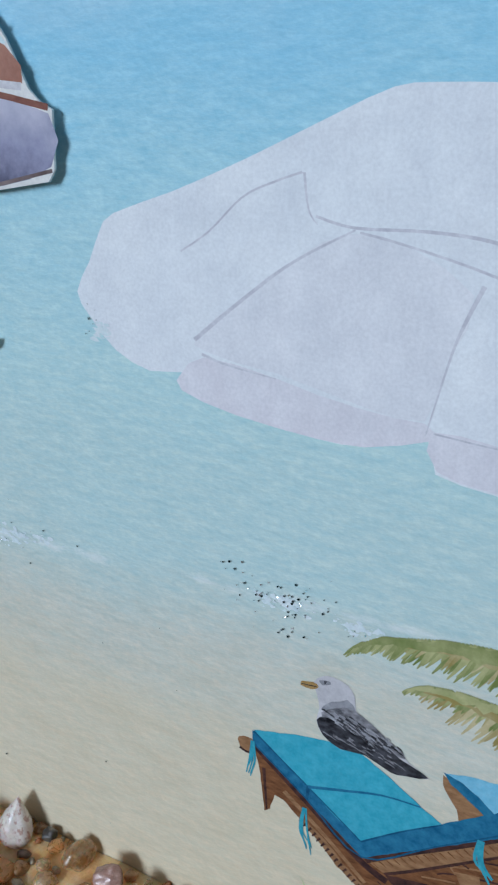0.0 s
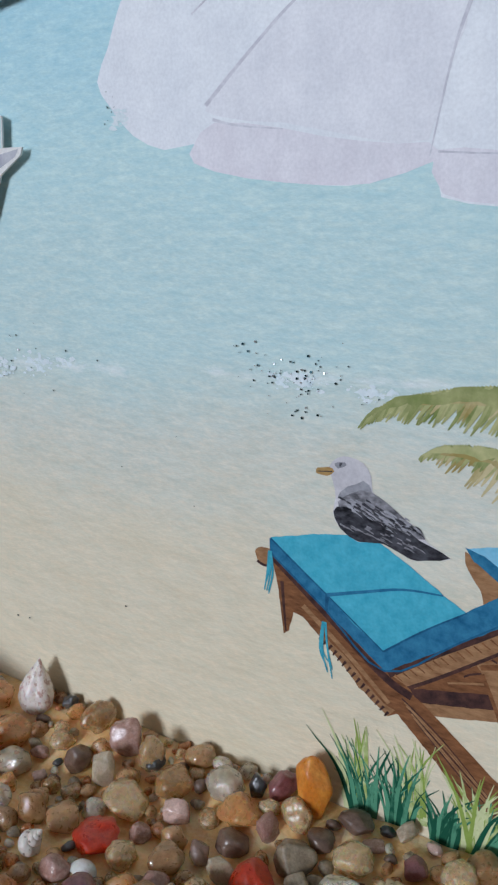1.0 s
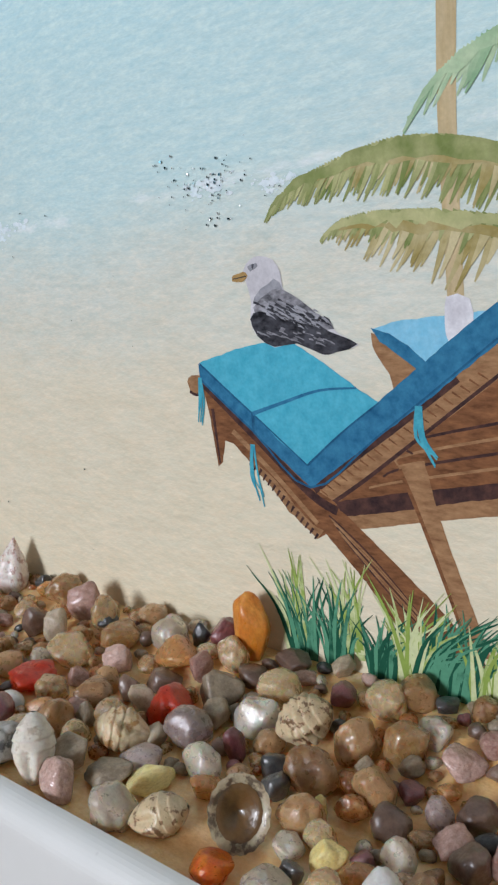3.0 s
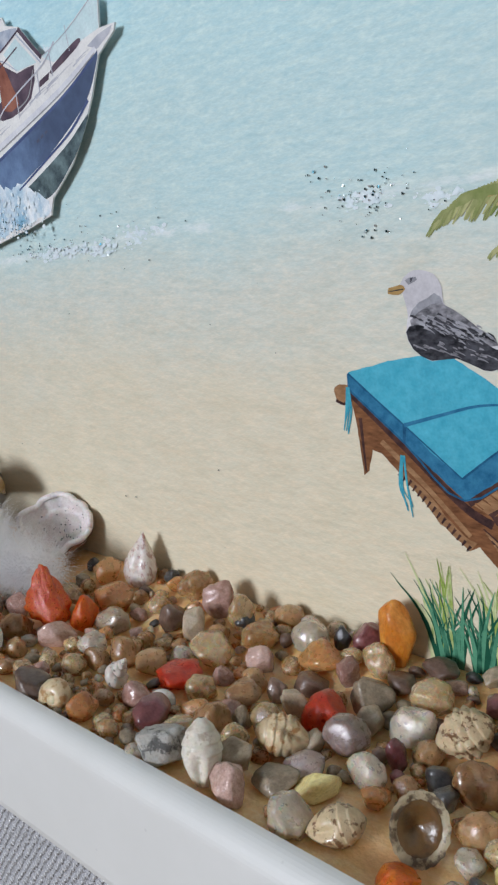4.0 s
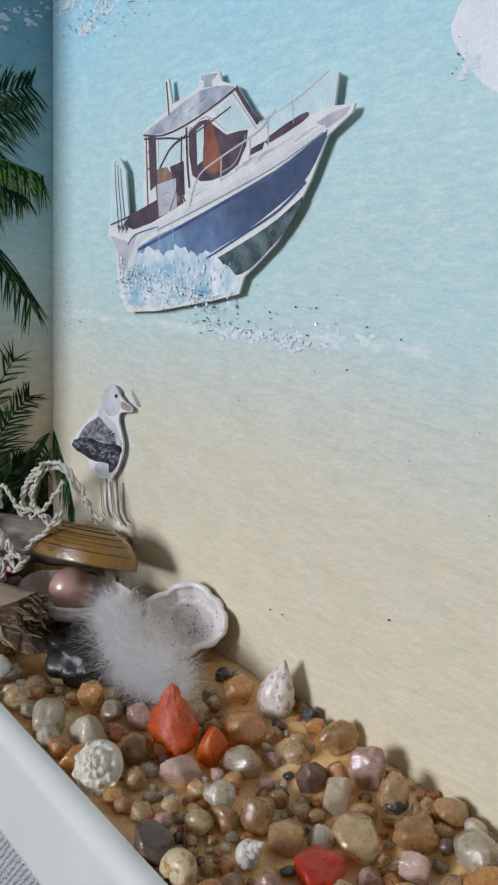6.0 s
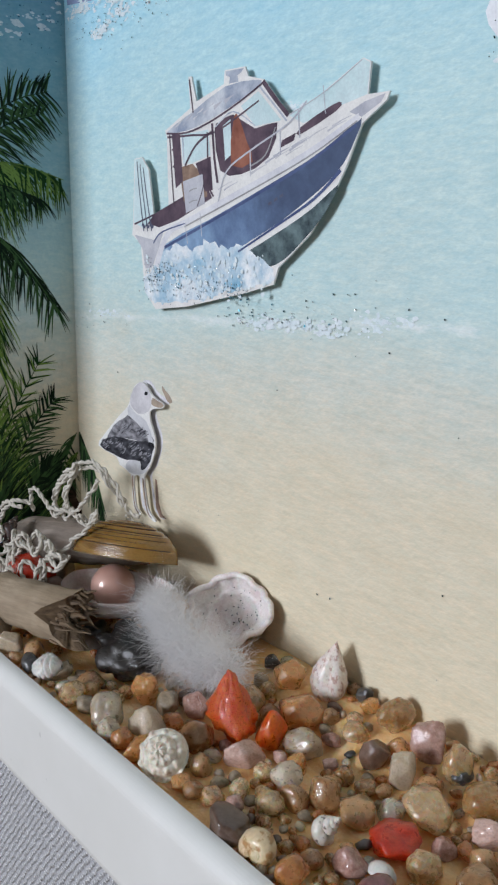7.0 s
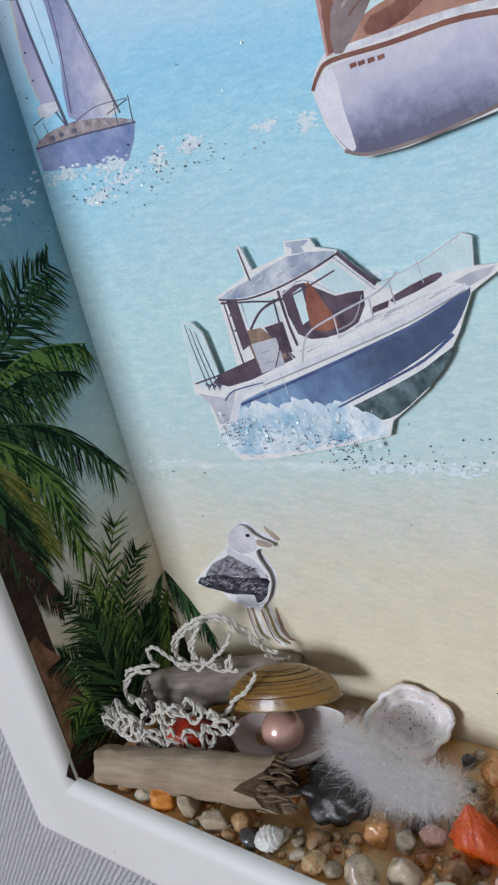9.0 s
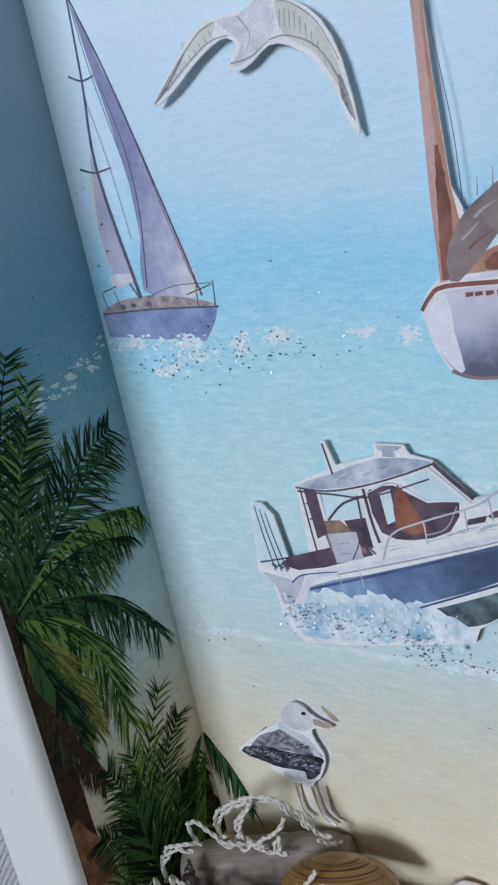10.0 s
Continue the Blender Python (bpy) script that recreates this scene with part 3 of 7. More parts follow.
hanging_frond([(147.3, 62.0), (149.6, 64.8), (153.6, 67.2), (160, 69), (168, 69)], 50, 1.4, 4.6, frond_pale, 5, 0.3)
hanging_frond([(146.4, 75.6), (148.4, 78), (152, 80.4), (158, 82), (166, 82)], 54, 2.0, 6.4, frond_pale, 6, 0.3)

# the loungers
bed = part("lounger", shape(bmesh.new(), [(136.8, 23.1), (140.8, 26.1), (144.6, 28.9), (148.2, 31.7), (151.8, 34.5), (168, 47), (168, 29.6), (151.8, 26.2), (145.1, 25.0), (139.1, 23.4)], 0.12, 1, rough=0.1), wood_print, print_back, "printed wooden sun lounger with blue cushion")
for k in range(4):
    line("slat", [(141.4 + 1.8 * k, 25.4 + 1.4 * k), (147, 26.9 + 1.4 * k), (168, 31.6 + 1.5 * k)], 0.22, 0.35, wood_dark if k % 2 else wood_light, bed, 0.2)
flat("slat", [(137.0, 23.3), (145.1, 25.2), (151.8, 26.6), (168, 30), (168, 28.2), (151.8, 24.9), (145.0, 23.1), (137.6, 21.4)], wood_dark, bed, 0.22, 1, 0.1)
flat("rail", [(137.4, 21.6), (145.0, 23.2), (151.8, 25.0), (168, 28.4), (168, 26.6), (151.8, 23.3), (145.0, 21.7), (138.8, 20.2)], wood_light, bed, 0.24, 1, 0.12)
flat("leg", [(145.0, 28.2), (148.1, 29.0), (149.4, 23.8), (151.0, 19.3), (153.4, 13.2), (155, 9), (152.6, 8.4), (150.7, 14.0), (149.0, 19.0), (147.1, 23.5)], wood_light, bed, 0.34, 1, 0.1)
line("leg_shade", [(145.2, 27.8), (147.2, 23.4), (150.8, 14.2), (152.6, 9)], 0.5, 0.35, wood_print, bed, 0.42)
flat("backrest_frame", [(133.8, 24.5), (139.8, 29.0), (144.7, 32.6), (149.2, 35.9), (151.9, 38.1), (168, 49), (168, 46.6), (151.8, 34.3), (148.2, 31.6), (144.6, 28.8), (140.8, 26.0), (136.6, 22.8)], wood_light, bed, 0.26, 1, 0.14)
for k in range(22):
    f = k / 21
    line("cord_turn", [(135.0 + 19 * f, 24.5 + 13.6 * f), (136.0 + 19 * f, 23.9 + 13.6 * f)], 0.22, 0.12, wood_print, bed, 0.38)
line("pad_shadow", [(134.2, 24.3), (139.8, 28.6), (144.7, 32.1), (151.9, 37.5)], 0.9, 0.8, wood_dark, bed, 0.4)
line("frame_shade", [(136.4, 23.0), (140.8, 26.1), (148.2, 31.8), (160, 41)], 0.5, 0.35, wood_dark, bed, 0.3)
flat("leg", [(133.4, 20.6), (136.4, 22.8), (138.4, 21.9), (142.8, 18.5), (147.9, 14.4), (153, 10), (156, 6), (147.6, 5.4), (144.7, 9.7), (140.5, 14.5), (135.6, 19.2)], wood_print, bed, 0.3, 1, 0.14)
for k in range(7):
    line("grain_line", [(136 + 0.32 * k, 21.6 - 0.42 * k), (141.4 + 0.4 * k, 17.6 - 0.7 * k), (147.6 + 0.5 * k, 11.6 - 0.6 * k)], 0.22, 0.1, (wood_dark, wood_light, wood_light)[k % 3], bed, 0.36)
flat("side_board", [(117.9, 36.9), (121.7, 34.0), (125.8, 30.8), (129.7, 27.9), (133.6, 24.8), (137.0, 23.2), (137.9, 21.8), (135.5, 19.3), (134.3, 18.6), (132.5, 20.0), (130.6, 21.4), (128.2, 24.1), (125.6, 26.3), (122.6, 28.9), (121.3, 29.2), (120.6, 26.4), (119.9, 25.8), (119.5, 28.5), (119.0, 32.4)], wood_print, bed, 0.32, 1, 0.12)
line("side_shadow", [(118.3, 36.0), (125.8, 30.1), (133.4, 24.0), (137.2, 22.2)], 0.9, 1.1, wood_dark, bed, 0.42)
line("board_light", [(122.6, 30.4), (128.6, 25.6), (134.4, 20.4)], 0.7, 0.6, wood_light, bed, 0.40)
line("leg_edge", [(119.6, 33), (120.2, 26.2)], 0.5, 0.25, wood_dark, bed, 0.4)
flat("fringe", [(124.6, 27.6), (128.4, 25.2), (131.0, 22.6), (133.1, 20.6), (135.2, 19.6), (134.3, 18.6), (132.5, 19.9), (130.6, 21.3), (128.2, 23.8), (125.6, 26.1)], wood_light, bed, 0.44, 1, 0.2)
for k in range(15):
    f = k / 14
    line("stitch", [(125.4 + 9 * f, 27.2 - 8 * f), (124.9 + 9 * f, 26.4 - 7.9 * f)], 0.38, 0.2, wood_dark, bed, 0.52)
flat("knob", [(115.7, 36.2), (116.6, 37.1), (118.2, 36.9), (118.3, 35.2), (116.8, 34.5)], wood_light, bed, 0.3, 2)
line("knob_line", [(116.0, 35.0), (117.2, 34.6), (118.2, 35.2)], 0.4, 0.3, wood_dark, bed, 0.4)
flat("cushion_edge", [(117.8, 38.5), (121.8, 35.7), (125.9, 32.8), (129.5, 29.9), (133.5, 27.2), (133.8, 24.5), (129.7, 27.6), (125.8, 30.5), (121.7, 33.7), (117.9, 36.5)], blue_edge, bed, 0.5, 1, 0.12)
flat("cushion_back", [(133.3, 27.2), (138.2, 31.3), (143.0, 34.9), (147.8, 38.6), (151.9, 41.8), (156, 44.8), (157, 41.6), (151.9, 37.8), (149.2, 35.6), (142.6, 30.9), (137.5, 27.2), (133.7, 24.5)], blue_edge, bed, 0.5, 1, 0.12)
cushion = flat("cushion", [(118.0, 38.6), (123.9, 40.3), (129.2, 41.2), (132.3, 41.1), (135.7, 39.2), (140.3, 36.3), (143.1, 34.8), (138.2, 31.2), (133.5, 27.1), (129.5, 29.8), (125.9, 32.7), (121.9, 35.5)], blue_cloth, bed, 0.58, 1, 0.12, "turquoise blue cushion")
line("crease", [(125.9, 32.7), (130.7, 34.3), (135.6, 35.8), (140.3, 36.2)], 0.5, 0.2, blue_edge, cushion, 0.68)
line("crease", [(125.9, 32.7), (125.9, 31.8), (125.8, 30.6)], 0.5, 0.4, blue_line, cushion, 0.68)
for pts, w in (([(118.0, 38.5), (121.9, 35.6), (125.9, 32.7), (133.5, 27.1)], 0.26), ([(117.9, 36.6), (125.8, 30.6), (133.7, 24.6), (142.6, 31), (156, 41.4)], 0.3), ([(133.5, 27.2), (138.2, 31.2), (143.1, 34.8)], 0.26)):
    line("cushion_line", pts, w, w * 0.7, blue_line, cushion, 0.7)
bed_two = part("lounger", shape(bmesh.new(), [(142.4, 42.0), (143.4, 41.7), (146.4, 40.3), (148.5, 38.6), (146.8, 37.0), (144.8, 36.2), (144.4, 37.8), (143.3, 39.2), (142.5, 40.6)], 0.14, 1, rough=0.1), wood_light, print_back, "printed second lounger with pale blue cushion")
flat("cushion", [(142.6, 42.4), (145.4, 43.2), (149.3, 43.5), (151.9, 43.6), (160, 44.6), (160, 44), (151.9, 41.4), (148.5, 38.7), (146.4, 40.5), (144.4, 41.7)], blue_pale, bed_two, 0.22, 1)
flat("cushion_edge", [(142.4, 42.5), (144.5, 41.9), (146.6, 40.7), (148.8, 38.9), (147.9, 38.0), (145.9, 39.5), (143.4, 41.1)], blue_edge, bed_two, 0.3, 1, 0.1)
for k, (x, z, s) in enumerate(((117.9, 36.8, 6.0), (125.6, 29.0, 7.6), (147.6, 34.6, 6.4))):
    for j in range(6):
        dx = rng.uniform(-0.6, 0.6)
        bm = stroke(bmesh.new(), [(x + dx * 0.3, z), (x + dx, z - s * 0.5), (x + dx * 0.8 + (-0.5, 0.8, 1.6)[k], z - s * rng.uniform(0.7, 1.0))], 0.55 if k == 2 else 0.32, 0.14, 0.9 + 0.02 * j)
        part("cushion_tie", bm, teal_tie, bed, "teal cushion tie")

# beach grass in front of the lounger
for k, (x, z, n, tall, mat, lean, spread) in enumerate(((131.6, 4.6, 26, 11.5, grass_dark, -0.10, 0.38), (130.4, 6, 12, 12.5, grass_light, -0.16, 0.26), (136.4, 4.4, 26, 11.5, grass_dark, -0.02, 0.42), (138.2, 8, 14, 11.5, grass_light, 0.0, 0.25),
                                                (145.6, 5.4, 30, 12.0, grass_light, 0.15, 0.7), (147, 4.4, 30, 11.0, grass_dark, 0.45, 0.6), (151, 5, 24, 10.5, grass_dark, 0.5, 0.5), (154.6, 3.6, 26, 10.0, grass_light, 0.3, 0.7), (158, 4, 30, 10.5, grass_dark, 0.2, 0.7), (142, 4.0, 22, 9, grass_dark, 0.1, 0.6))):
    bm, r = bmesh.new(), random.Random(20 + k)
    for j in range(int(n * 1.6)):
        a = lean + max(-0.55, min(0.55, r.gauss(0, spread * 0.75)))
        h = tall * r.uniform(0.4, 1.0)
        x0 = x + r.uniform(-1.6, 1.6)
        stroke(bm, [(x0, z - 2.5 + r.uniform(-1, 1)), (x0 + a * h * 0.45, z + h * 0.45), (x0 + a * h * 1.05, z - 1.5 + h)], r.uniform(0.3, 0.95), 0.05, 0.62 + 0.012 * j + 0.005 * k)
    part("grass_tuft", bm, mat, print_back, "printed beach grass")


TONES = (("pale_mark", plume_mid), ("grey_mark", plume_grey), ("dark_mark", plume_dark))


def plumage(parent, rows, way, count, lift, shift=0.0, tones=TONES):
    """Fine feather strokes, pale, grey and dark, in rows of (centre, spread)."""
    r = random.Random(77)
    for name, mat in tones:
        bm = bmesh.new()
        for (cx, cz), spread in rows:
            for k in range(count):
                x, z, g = cx + r.gauss(0, 0.9), cz + r.gauss(0, spread * 0.55), r.uniform(0.5, 1.5)
                stroke(bm, [(x, z), (x + way[0] * g * 0.5 + 0.1, z + way[1] * g * 0.4), (x + way[0] * g, z + way[1] * g)], 0.26, 0.05, lift + 0.01 * (k % 9) + 0.003 * len(bm.verts) % 0.2, "back", 2)
        bmesh.ops.translate(bm, vec=(0, shift, 0), verts=bm.verts)
        part(name, bm, mat, parent)["kind"] = "stuff"


def lying_gull():
    """The printed gull on the lounger, as plain shapes."""
    g = flat("gull_picture", [(126.8, 45.6), (126.4, 47.4), (125.9, 49.2), (127, 50.4), (128.3, 50.7), (130.2, 50.2), (131.2, 48.7), (131.4, 47), (133, 45.8), (136.1, 44), (138.4, 42), (140.9, 40.8), (138.6, 40.2), (136.4, 39.7), (133, 41), (129.8, 40.5), (127.4, 41.8), (126.5, 43.6)], gull_head, print_back, 0.66, 2, 0, "printed gull picture in white and grey")
    flat("wing", [(127.2, 45), (129, 46.5), (131.2, 46.9), (133.6, 45.6), (136.1, 44.1), (138, 42.4), (135, 42.6), (131, 43.4), (128, 43)], plume_grey, g, 0.86, 2, 0.15)
    flat("wing", [(126.6, 43.8), (128, 44.6), (131, 43.9), (135, 42.8), (138, 42.1), (140.9, 40.8), (138, 40), (136.2, 39.7), (133, 41), (129.8, 40.5), (127.4, 41.8)], plume_dark, g, 0.98, 2, 0.12)
    plumage(g, [((129 + 6.4 * f, 45.2 - 1.7 * f), 1.0 - 0.5 * f) for f in (0, 0.2, 0.4, 0.6, 0.8, 1.0)], (1.0, -0.5), 14, 1.1, 0, TONES[:1] + TONES[2:])
    plumage(g, [((128.6 + 7.4 * f, 42.5 - 1.1 * f), 0.8 - 0.4 * f) for f in (0, 0.25, 0.5, 0.75, 1.0)], (1.0, -0.35), 5, 1.1, 0, TONES[1:])
    flat("neck_shade", [(127.0, 45.4), (128.2, 47), (130.2, 48), (131.3, 47.4), (131.3, 46.4), (129, 46.2)], plume_mid, g, 0.76, 2, 0.15)
    line("beak_line", [(124.3, 48.35), (126.3, 48.6)], 0.1, 0.14, plume_dark, g, 1.0)
    flat("beak", [(124.1, 48.4), (125, 48.9), (126.4, 49), (126.3, 48.3), (124.8, 48)], beak_ink, g, 0.86, 2)
    flat("eye", [(127.15, 49.65), (127.5, 49.75), (127.55, 49.45), (127.2, 49.4)], plume_dark, g, 1.0, 2)
    flat("eye_shade", [(126.6, 49.5), (127.4, 50.0), (128.1, 49.8), (127.8, 49.3), (127.0, 49.1)], plume_mid, g, 0.9, 2, 0.1)


lying_gull()

# printed sailing boat by the left corner
sail_lilac = ink("sail_lilac", (0.34, 0.33, 0.50), (0.60, 0.58, 0.70), 90)
jib_wash = hull_mat("jib_wash", 60.0, -16.0, -1.0, [(0.1, (0.24, 0.25, 0.42)), (0.4, (0.40, 0.40, 0.56)), (0.7, (0.60, 0.58, 0.65)), (0.95, (0.74, 0.71, 0.60))])
sail_cream = ink("sail_cream", (0.60, 0.60, 0.52), (0.76, 0.74, 0.62), 160)
hull_violet = ink("hull_violet", (0.13, 0.20, 0.40), (0.38, 0.43, 0.62), 220)
rig_ink = ink("rig_ink", (0.06, 0.07, 0.11), (0.16, 0.17, 0.24), 600)
deck_ink = ink("deck_ink", (0.16, 0.11, 0.12), (0.56, 0.49, 0.49), 620)
yacht = flat("sailing_boat", [(0.8, 114.6), (8, 115.0), (16, 114.8), (25.9, 114), (24.6, 111.4), (22.2, 108.6), (12, 109.4), (1.2, 110.4)], hull_violet, print_back, 0.14, 1, 0, "printed sailing boat with lilac sails")
flat("deck", [(1, 114.5), (4.6, 116.2), (12, 116.8), (19, 116), (25.9, 114.3), (16, 114.3), (8, 114.3)], deck_ink, yacht, 0.22, 2)
flat("jib", [(9.7, 160.6), (13, 151), (16.4, 141), (19.6, 129), (23.4, 116.4), (17, 116.4), (11.4, 117.6), (13, 126), (13.4, 134), (12.2, 144)], jib_wash, yacht, 0.24, 2)
flat("mainsail", [(6.6, 140), (7.6, 133), (9, 125), (10.2, 118.6), (5.6, 120.8), (4.6, 128)], sail_lilac, yacht, 0.22, 2)
flat("mainsail", [(5.6, 137.6), (6.4, 132), (7, 125), (7.0, 121.6), (5, 122), (4.2, 128)], sail_cream, yacht, 0.26, 2)
flat("sail_cover", [(4.4, 120.6), (9, 120.6), (9.4, 119.4), (5, 118.4)], plume_white, yacht, 0.3, 2)
for pts, w0, w1 in (([(9.4, 165), (8.4, 150), (7.2, 137), (10.4, 116.4)], 0.3, 0.75), ([(9.6, 161.6), (14.6, 147), (23.2, 115.8)], 0.25, 0.4), ([(5.8, 151.6), (8.4, 150.4), (11, 150.6)], 0.3, 0.25), ([(3.6, 138), (6.6, 137), (10.4, 137.2)], 0.4, 0.25),
                    ([(9.4, 163), (10.4, 152), (13, 138)], 0.12, 0.12), ([(11.6, 150), (13.9, 140), (14.2, 130), (12.2, 118)], 0.1, 0.3), ([(12, 155), (16, 142), (19.4, 128), (22.6, 117)], 0.1, 0.18), ([(8.2, 148), (10, 138), (11.2, 126)], 0.1, 0.1), ([(0.9, 114.3), (12, 114.4), (26, 113.9)], 0.3, 0.3), ([(20.2, 116.2), (25.4, 117.4)], 0.2, 0.2), ([(22, 114.2), (22.3, 117.4)], 0.25, 0.2), ([(25.4, 114), (25.8, 118)], 0.25, 0.2),
                    ([(12, 116.4), (18, 117.8), (25.4, 117.6)], 0.14, 0.14), ([(4.6, 118), (5.6, 115)], 0.2, 0.2), ([(1.8, 117.8), (2.4, 115)], 0.2, 0.2), ([(2, 118), (5.4, 118.8)], 0.2, 0.2), ([(8.6, 119), (10, 116.6)], 0.4, 0.3)):
    line("rigging", pts, w0, w1, rig_ink, yacht, 0.36)
for x in (5.6, 8, 11.4):
    flat("porthole", [(x, 115.6), (x + 0.9, 115.6), (x + 0.9, 115), (x, 115)], rig_ink, yacht, 0.38, 2)


# foam patches and spray
def foam(cx, cz, w, h, n, seed, lift=0.16):
    bm, r = bmesh.new(), random.Random(seed)
    for k in range(n * 7):
        x, z = cx + r.gauss(0, w / 4.4), cz + r.gauss(0, h / 4)
        s = r.uniform(0.2, 1.0) ** 3 * 0.62 + 0.07
        shape(bm, [(x + s * r.uniform(0.4, 1.7) * math.cos(a), z + 0.55 * s * r.uniform(0.3, 1.6) * math.sin(a)) for a in (k2 * math.pi / 4 for k2 in range(8))], lift + 0.012 * k, 1)
    part("foam", bm, foam_ink, print_back)


for k, (x, z, w, h, n) in enumerate(((7, 109, 12, 2.4, 20), (18, 108.6, 10, 2.2, 16), (13, 104, 9, 3, 14), (28.5, 107.5, 4, 3.2, 9), (36, 108.6, 6, 2.4, 14), (19, 106, 8, 3, 12), (50, 108.6, 5, 1.6, 7), (57, 107.6, 5, 2.4, 8), (69, 55.8, 26, 2.0, 26), (58, 55.2, 14, 1.6, 14), (82, 57.6, 12, 1.5, 10),
                                     (122, 59, 10, 2.0, 12), (97, 88.6, 3, 2, 8), (131, 58.4, 6, 1.6, 7), (62, 86, 6, 2, 8), (12, 54, 14, 1.6, 10))):
    foam(x, z, w, h, n, 50 + k)


# flakes of glitter stuck on the sheet
def glitter(name, spots, material, label, y0=0.0):
    bm, r = bmesh.new(), random.Random(len(spots) * 13 + 5)
    for cx, cz, w, h, n in spots:
        for k in range(n):
            x, z, s, a = r.gauss(cx, w / 2.6), r.gauss(cz, h / 2.6), r.uniform(0.06, 0.19), r.uniform(0, 3)
            ring = [bm.verts.new((x + s * math.cos(a + k2 * 1.257), y0 - 0.2 - r.uniform(0, 0.1), z + s * math.sin(a + k2 * 1.257))) for k2 in range(5)]
            bm.faces.new(ring)
    return solid(name, bm, material, 0, 0, 0, label, "glitter", kind="stuff", smooth=False)


glitter("dark_glitter", ((122, 60, 14, 3.5, 34), (121, 57, 6, 6, 14), (70, 60, 26, 4, 16), (60, 50, 90, 16, 10), (20, 106, 22, 5, 30), (5, 130, 10, 25, 10), (33, 107, 14, 3, 20), (96, 90, 5, 3, 8), (114, 62, 2, 1, 5), (60, 15, 60, 14, 6)), flake_dark, "dark teal glitter flakes stuck on the print")
glitter("silver_glitter", ((122, 58, 10, 6, 30), (15, 105, 20, 6, 40), (35, 107, 20, 4, 30), (58, 108, 12, 3, 10), (8, 53, 14, 4, 18), (66, 57, 30, 4, 26), (45, 120, 60, 30, 12)), flake_silver, "silver glitter flakes stuck on the print")
glitter("teal_glitter", ((54, 56, 6, 2, 26), (14, 106, 20, 4, 30), (70, 57, 14, 2, 10)), flake_teal, "teal glitter flakes stuck on the print")

# palms on the left sheet: y from the back corner (0) to the front (-35)
palm_dark = ink("palm_dark", (0.004, 0.016, 0.007), (0.06, 0.13, 0.045), 300, islands=1.0, punch=0.15)
palm_green = ink("palm_green", (0.010, 0.045, 0.010), (0.22, 0.34, 0.08), 300, islands=1.1, punch=0.15)
palm_gold = ink("palm_gold", (0.10, 0.13, 0.02), (0.32, 0.30, 0.08), 300, islands=0.8, punch=0.15)
bark_ink = ink("bark_ink", (0.02, 0.012, 0.008), (0.09, 0.05, 0.035), 300, (1, 1, 3))
rust_ink = ink("rust_ground", (0.10, 0.045, 0.025), (0.42, 0.22, 0.13), 420)


def palm_frond(name, rib, length, count, droop, width, mat, seed, lift, lean=0.55, both=True):
    bm = frond(bmesh.new(), rib, length * 1.2, int(count * 1.9), droop, width * 0.56, "left", lift, both, seed, lean, 0.6)
    stroke(bm, rib, 0.5, 0.15, lift + 0.08, "left", 5)
    return part(name, bm, mat, print_left, "printed palm frond")


